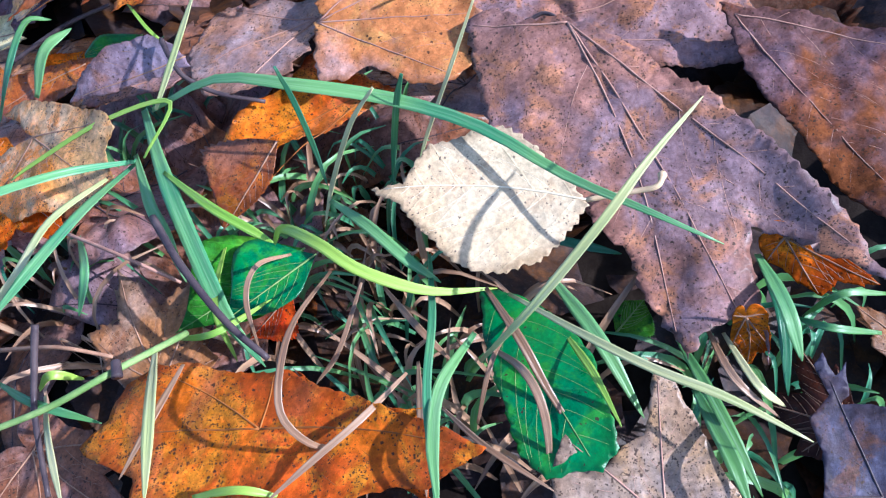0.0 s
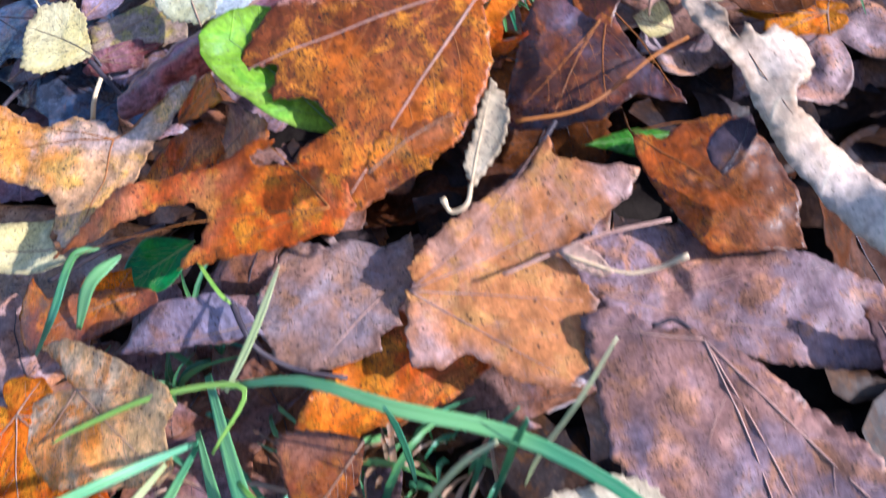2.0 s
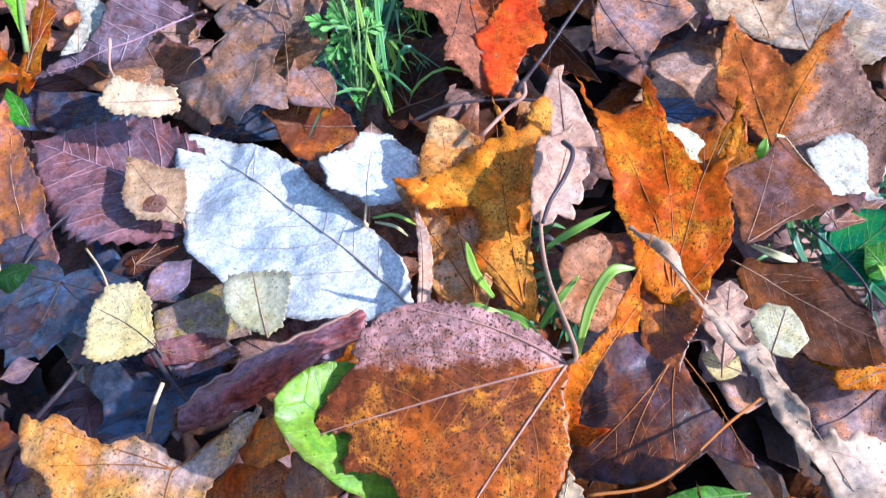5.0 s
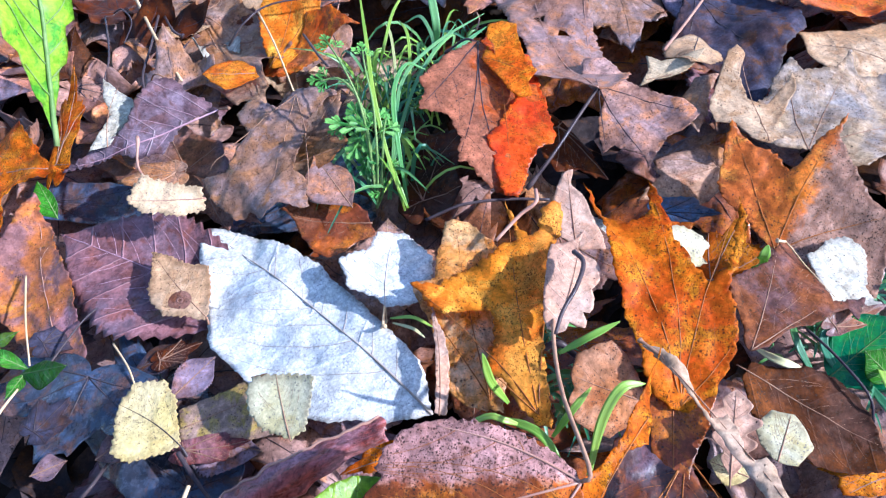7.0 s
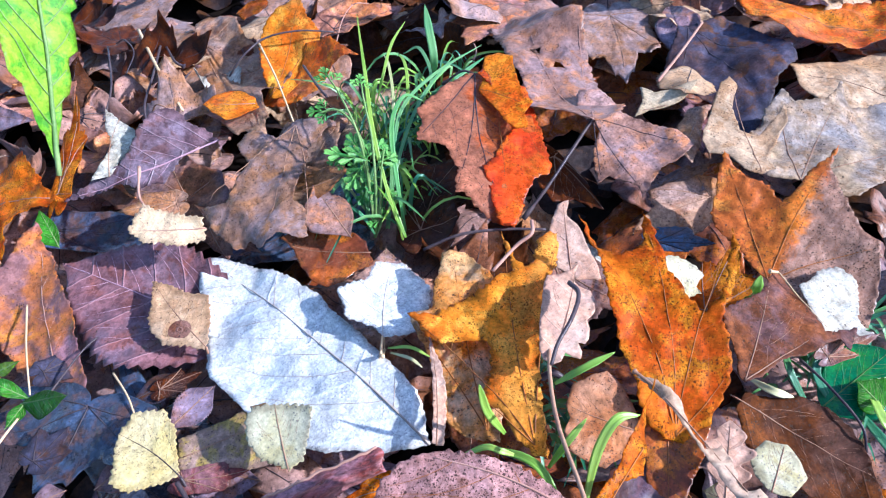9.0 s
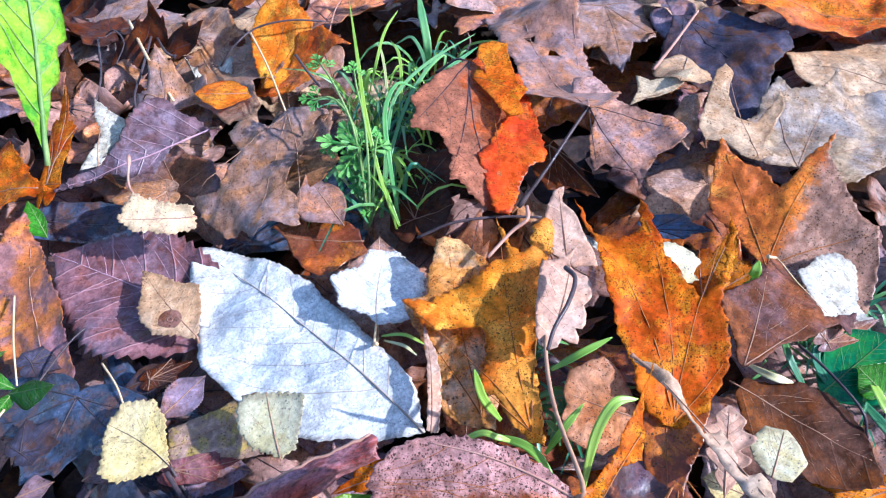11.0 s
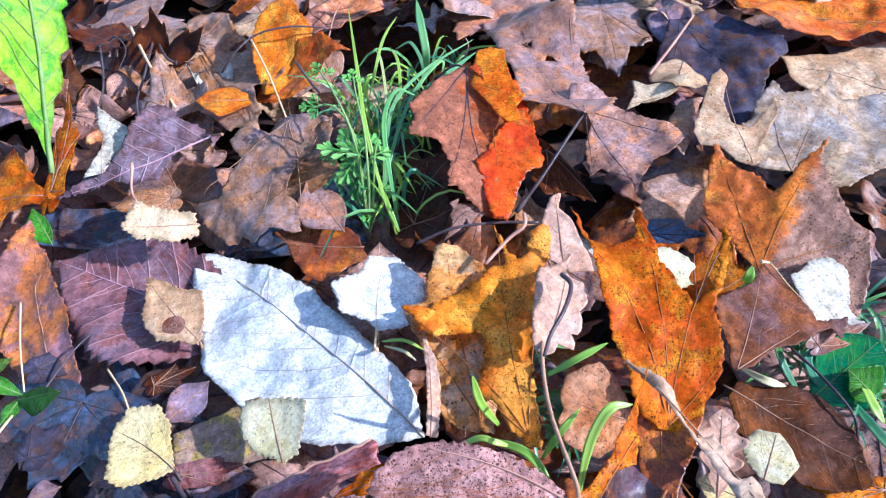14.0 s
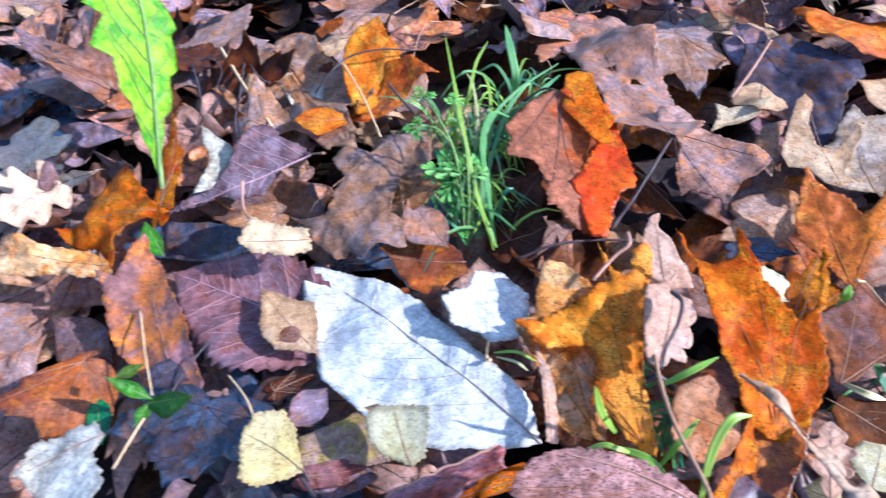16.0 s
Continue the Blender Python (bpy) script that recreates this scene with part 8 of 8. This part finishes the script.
grass_plant("green grass blades beside mauve leaf", [
    ([(0.0594, 0.0651, 0.004), (0.0573, 0.0506, 0.012), (0.057, 0.0413, 0.008)], 0.0026, "grass_teal", 0, 0.3),
    ([(0.0594, 0.0625, 0.004), (0.0566, 0.0495, 0.01), (0.054, 0.0377, 0.002)], 0.0020, "grass", 0, 0.3),
    ([(0.0378, 0.0414, 0.008), (0.038, 0.0283, 0.014), (0.0384, 0.0195, 0.012)], 0.0026, "grass", 0, 0.4),
    ([(0.0391, 0.0527, 0.004), (0.0395, 0.0364, 0.012), (0.0412, 0.021, 0.01)], 0.0020, "grass", 0, 0.3),
    ([(0.0473, 0.0515, 0.004), (0.0477, 0.0389, 0.01), (0.0522, 0.0354, 0.004)], 0.0013, "grass_straw", 0, 0.3),
    ([(0.0724, 0.0431, 0.006), (0.0626, 0.0445, 0.012), (0.0593, 0.0505, 0.006)], 0.0012, "grass", 0, 0.3),
    ([(0.0765, 0.0499, 0.006), (0.0678, 0.0506, 0.01), (0.0626, 0.0513, 0.002)], 0.0012, "grass", 0, 0.3)])
grass_plant("tall green grass plant growing through leaves", [
    ([(-0.0179, 0.3301, 0.006), (-0.0205, 0.3433, 0.026), (-0.0214, 0.3588, 0.04), (-0.0213, 0.3823, 0.046), (-0.0213, 0.4116, 0.054)], 0.0014, "grass_lime", 0, 0.1),
    ([(-0.0165, 0.3342, 0.006), (-0.016, 0.3443, 0.024), (-0.0147, 0.3629, 0.034), (-0.0084, 0.3771, 0.036), (-0.0013, 0.3747, 0.034)], 0.0017, "grass_bright", 20, 0.3),
    ([(-0.0166, 0.3293, 0.008), (-0.0192, 0.3384, 0.016), (-0.0213, 0.3512, 0.022)], 0.0017, "grass_lime", 0, 0.1),
    ([(-0.0237, 0.3376, 0.006), (-0.0149, 0.3559, 0.022), (-0.0024, 0.3833, 0.028), (0.0149, 0.4129, 0.026)], 0.0013, "grass_teal", 10, 0.3),
    ([(-0.0227, 0.3373, 0.006), (-0.0158, 0.358, 0.026), (-0.0093, 0.379, 0.03), (0.0064, 0.4001, 0.028), (0.0275, 0.4165, 0.026)], 0.0014, "grass_teal", 0, 0.3),
    ([(0.0042, 0.4115, 0.012), (0.0063, 0.4074, 0.03), (0.0064, 0.4183, 0.038), (0.0066, 0.4295, 0.042)], 0.0032, "grass_teal", 0, 0.3),
    ([(-0.022, 0.3979, 0.016), (-0.0158, 0.3944, 0.034), (-0.01, 0.4077, 0.04), (-0.003, 0.4192, 0.042)], 0.0011, "grass_lime", 0, 0.1),
    ([(-0.0168, 0.3824, 0.012), (-0.0133, 0.3922, 0.024), (-0.0128, 0.4074, 0.03), (-0.0143, 0.4163, 0.03)], 0.0010, "grass_straw", 0, 0.3),
    ([(-0.0127, 0.38, 0.01), (-0.0075, 0.3931, 0.022), (-0.006, 0.4082, 0.028), (-0.0084, 0.4196, 0.028)], 0.0012, "grass_lime", 0, 0.3),
    ([(-0.0093, 0.3903, 0.01), (0.0017, 0.3953, 0.024), (0.0129, 0.4111, 0.022), (0.01, 0.4041, 0.016)], 0.0010, "grass_bright", 0, 0.3),
    ([(-0.0043, 0.3953, 0.008), (0.0036, 0.3964, 0.02), (0.0183, 0.4081, 0.02), (0.0283, 0.4187, 0.018)], 0.0018, "grass_teal", 0, 0.3),
    ([(-0.011, 0.3986, 0.01), (0.0034, 0.4046, 0.02), (0.0014, 0.4343, 0.018), (-0.0066, 0.4385, 0.014)], 0.0014, "grass_teal", 0, 0.3),
    ([(-0.0297, 0.3453, 0.006), (-0.0338, 0.3604, 0.014), (-0.0496, 0.381, 0.012)], 0.0014, "grass", 0, 0.3),
    ([(-0.0282, 0.3357, 0.006), (-0.0323, 0.3388, 0.016), (-0.0477, 0.3598, 0.012)], 0.0012, "grass_teal", 0, 0.3),
    ([(-0.0278, 0.3417, 0.006), (-0.0396, 0.3676, 0.012), (-0.0517, 0.4081, 0.012)], 0.0010, "grass_straw", 0, 0.3),
    ([(-0.0301, 0.3392, 0.006), (-0.0289, 0.3493, 0.014), (-0.0234, 0.3583, 0.022)], 0.0018, "grass", 0, 0.3)])
grass_plant("short green grass blades beside orange leaves", [
    ([(-0.0105, 0.2253, 0.03), (-0.0019, 0.2246, 0.036), (0.0024, 0.2227, 0.036), (0.0068, 0.2224, 0.032)], 0.0015, "grass_lime", 0, 0.3),
    ([(0.0009, 0.226, 0.032), (0.0099, 0.2191, 0.034), (0.0148, 0.211, 0.03)], 0.0021, "grass_lime", 0, 0.3),
    ([(0.0046, 0.2328, 0.026), (0.0009, 0.2346, 0.036), (-0.0001, 0.2384, 0.044)], 0.0021, "grass_lime", 0, 0.1),
    ([(0.0198, 0.2061, 0.032), (0.0251, 0.2148, 0.042), (0.0309, 0.2193, 0.048), (0.0371, 0.2205, 0.046)], 0.0023, "grass_lime", 0, 0.12),
    ([(0.0139, 0.2199, 0.028), (0.0191, 0.2217, 0.036), (0.0252, 0.2254, 0.04)], 0.0017, "grass_lime", 0, 0.1),
    ([(0.021, 0.2443, 0.028), (0.0288, 0.2438, 0.034), (0.0383, 0.2459, 0.036)], 0.0019, "grass_lime", 0, 0.1),
    ([(0.0029, 0.2252, 0.022), (0.0067, 0.2199, 0.026), (0.0143, 0.2149, 0.022)], 0.0013, "grass_lime", 0, 0.3),
    ([(-0.0258, 0.2723, 0.02), (-0.0185, 0.2682, 0.024), (-0.0127, 0.2646, 0.022)], 0.0009, "grass_lime", 0, 0.3),
    ([(-0.0251, 0.2704, 0.02), (-0.0191, 0.2656, 0.022), (-0.0159, 0.2629, 0.02)], 0.0008, "grass_straw", 0, 0.3)])
grass_plant("green grass blades under brown leaves", [
    ([(0.0782, 0.2431, 0.014), (0.0811, 0.2359, 0.018), (0.0869, 0.2337, 0.016)], 0.0022, "grass_straw", 0, 0.3),
    ([(0.0946, 0.2343, 0.004), (0.0903, 0.2444, 0.014), (0.0954, 0.2586, 0.01)], 0.0020, "grass", 0, 0.3),
    ([(0.1015, 0.2347, 0.004), (0.097, 0.2409, 0.014), (0.1008, 0.2466, 0.016)], 0.0024, "grass", 0, 0.3),
    ([(0.1075, 0.2334, 0.004), (0.1063, 0.2163, 0.012), (0.1097, 0.21, 0.01)], 0.0030, "grass", 0, 0.3),
    ([(0.114, 0.2399, 0.004), (0.108, 0.2253, 0.014), (0.109, 0.2192, 0.012)], 0.0026, "grass_lime", 0, 0.3),
    ([(0.0873, 0.2709, 0.014), (0.0877, 0.2669, 0.024), (0.0894, 0.2687, 0.028)], 0.0030, "grass_lime", 0, 0.1)])
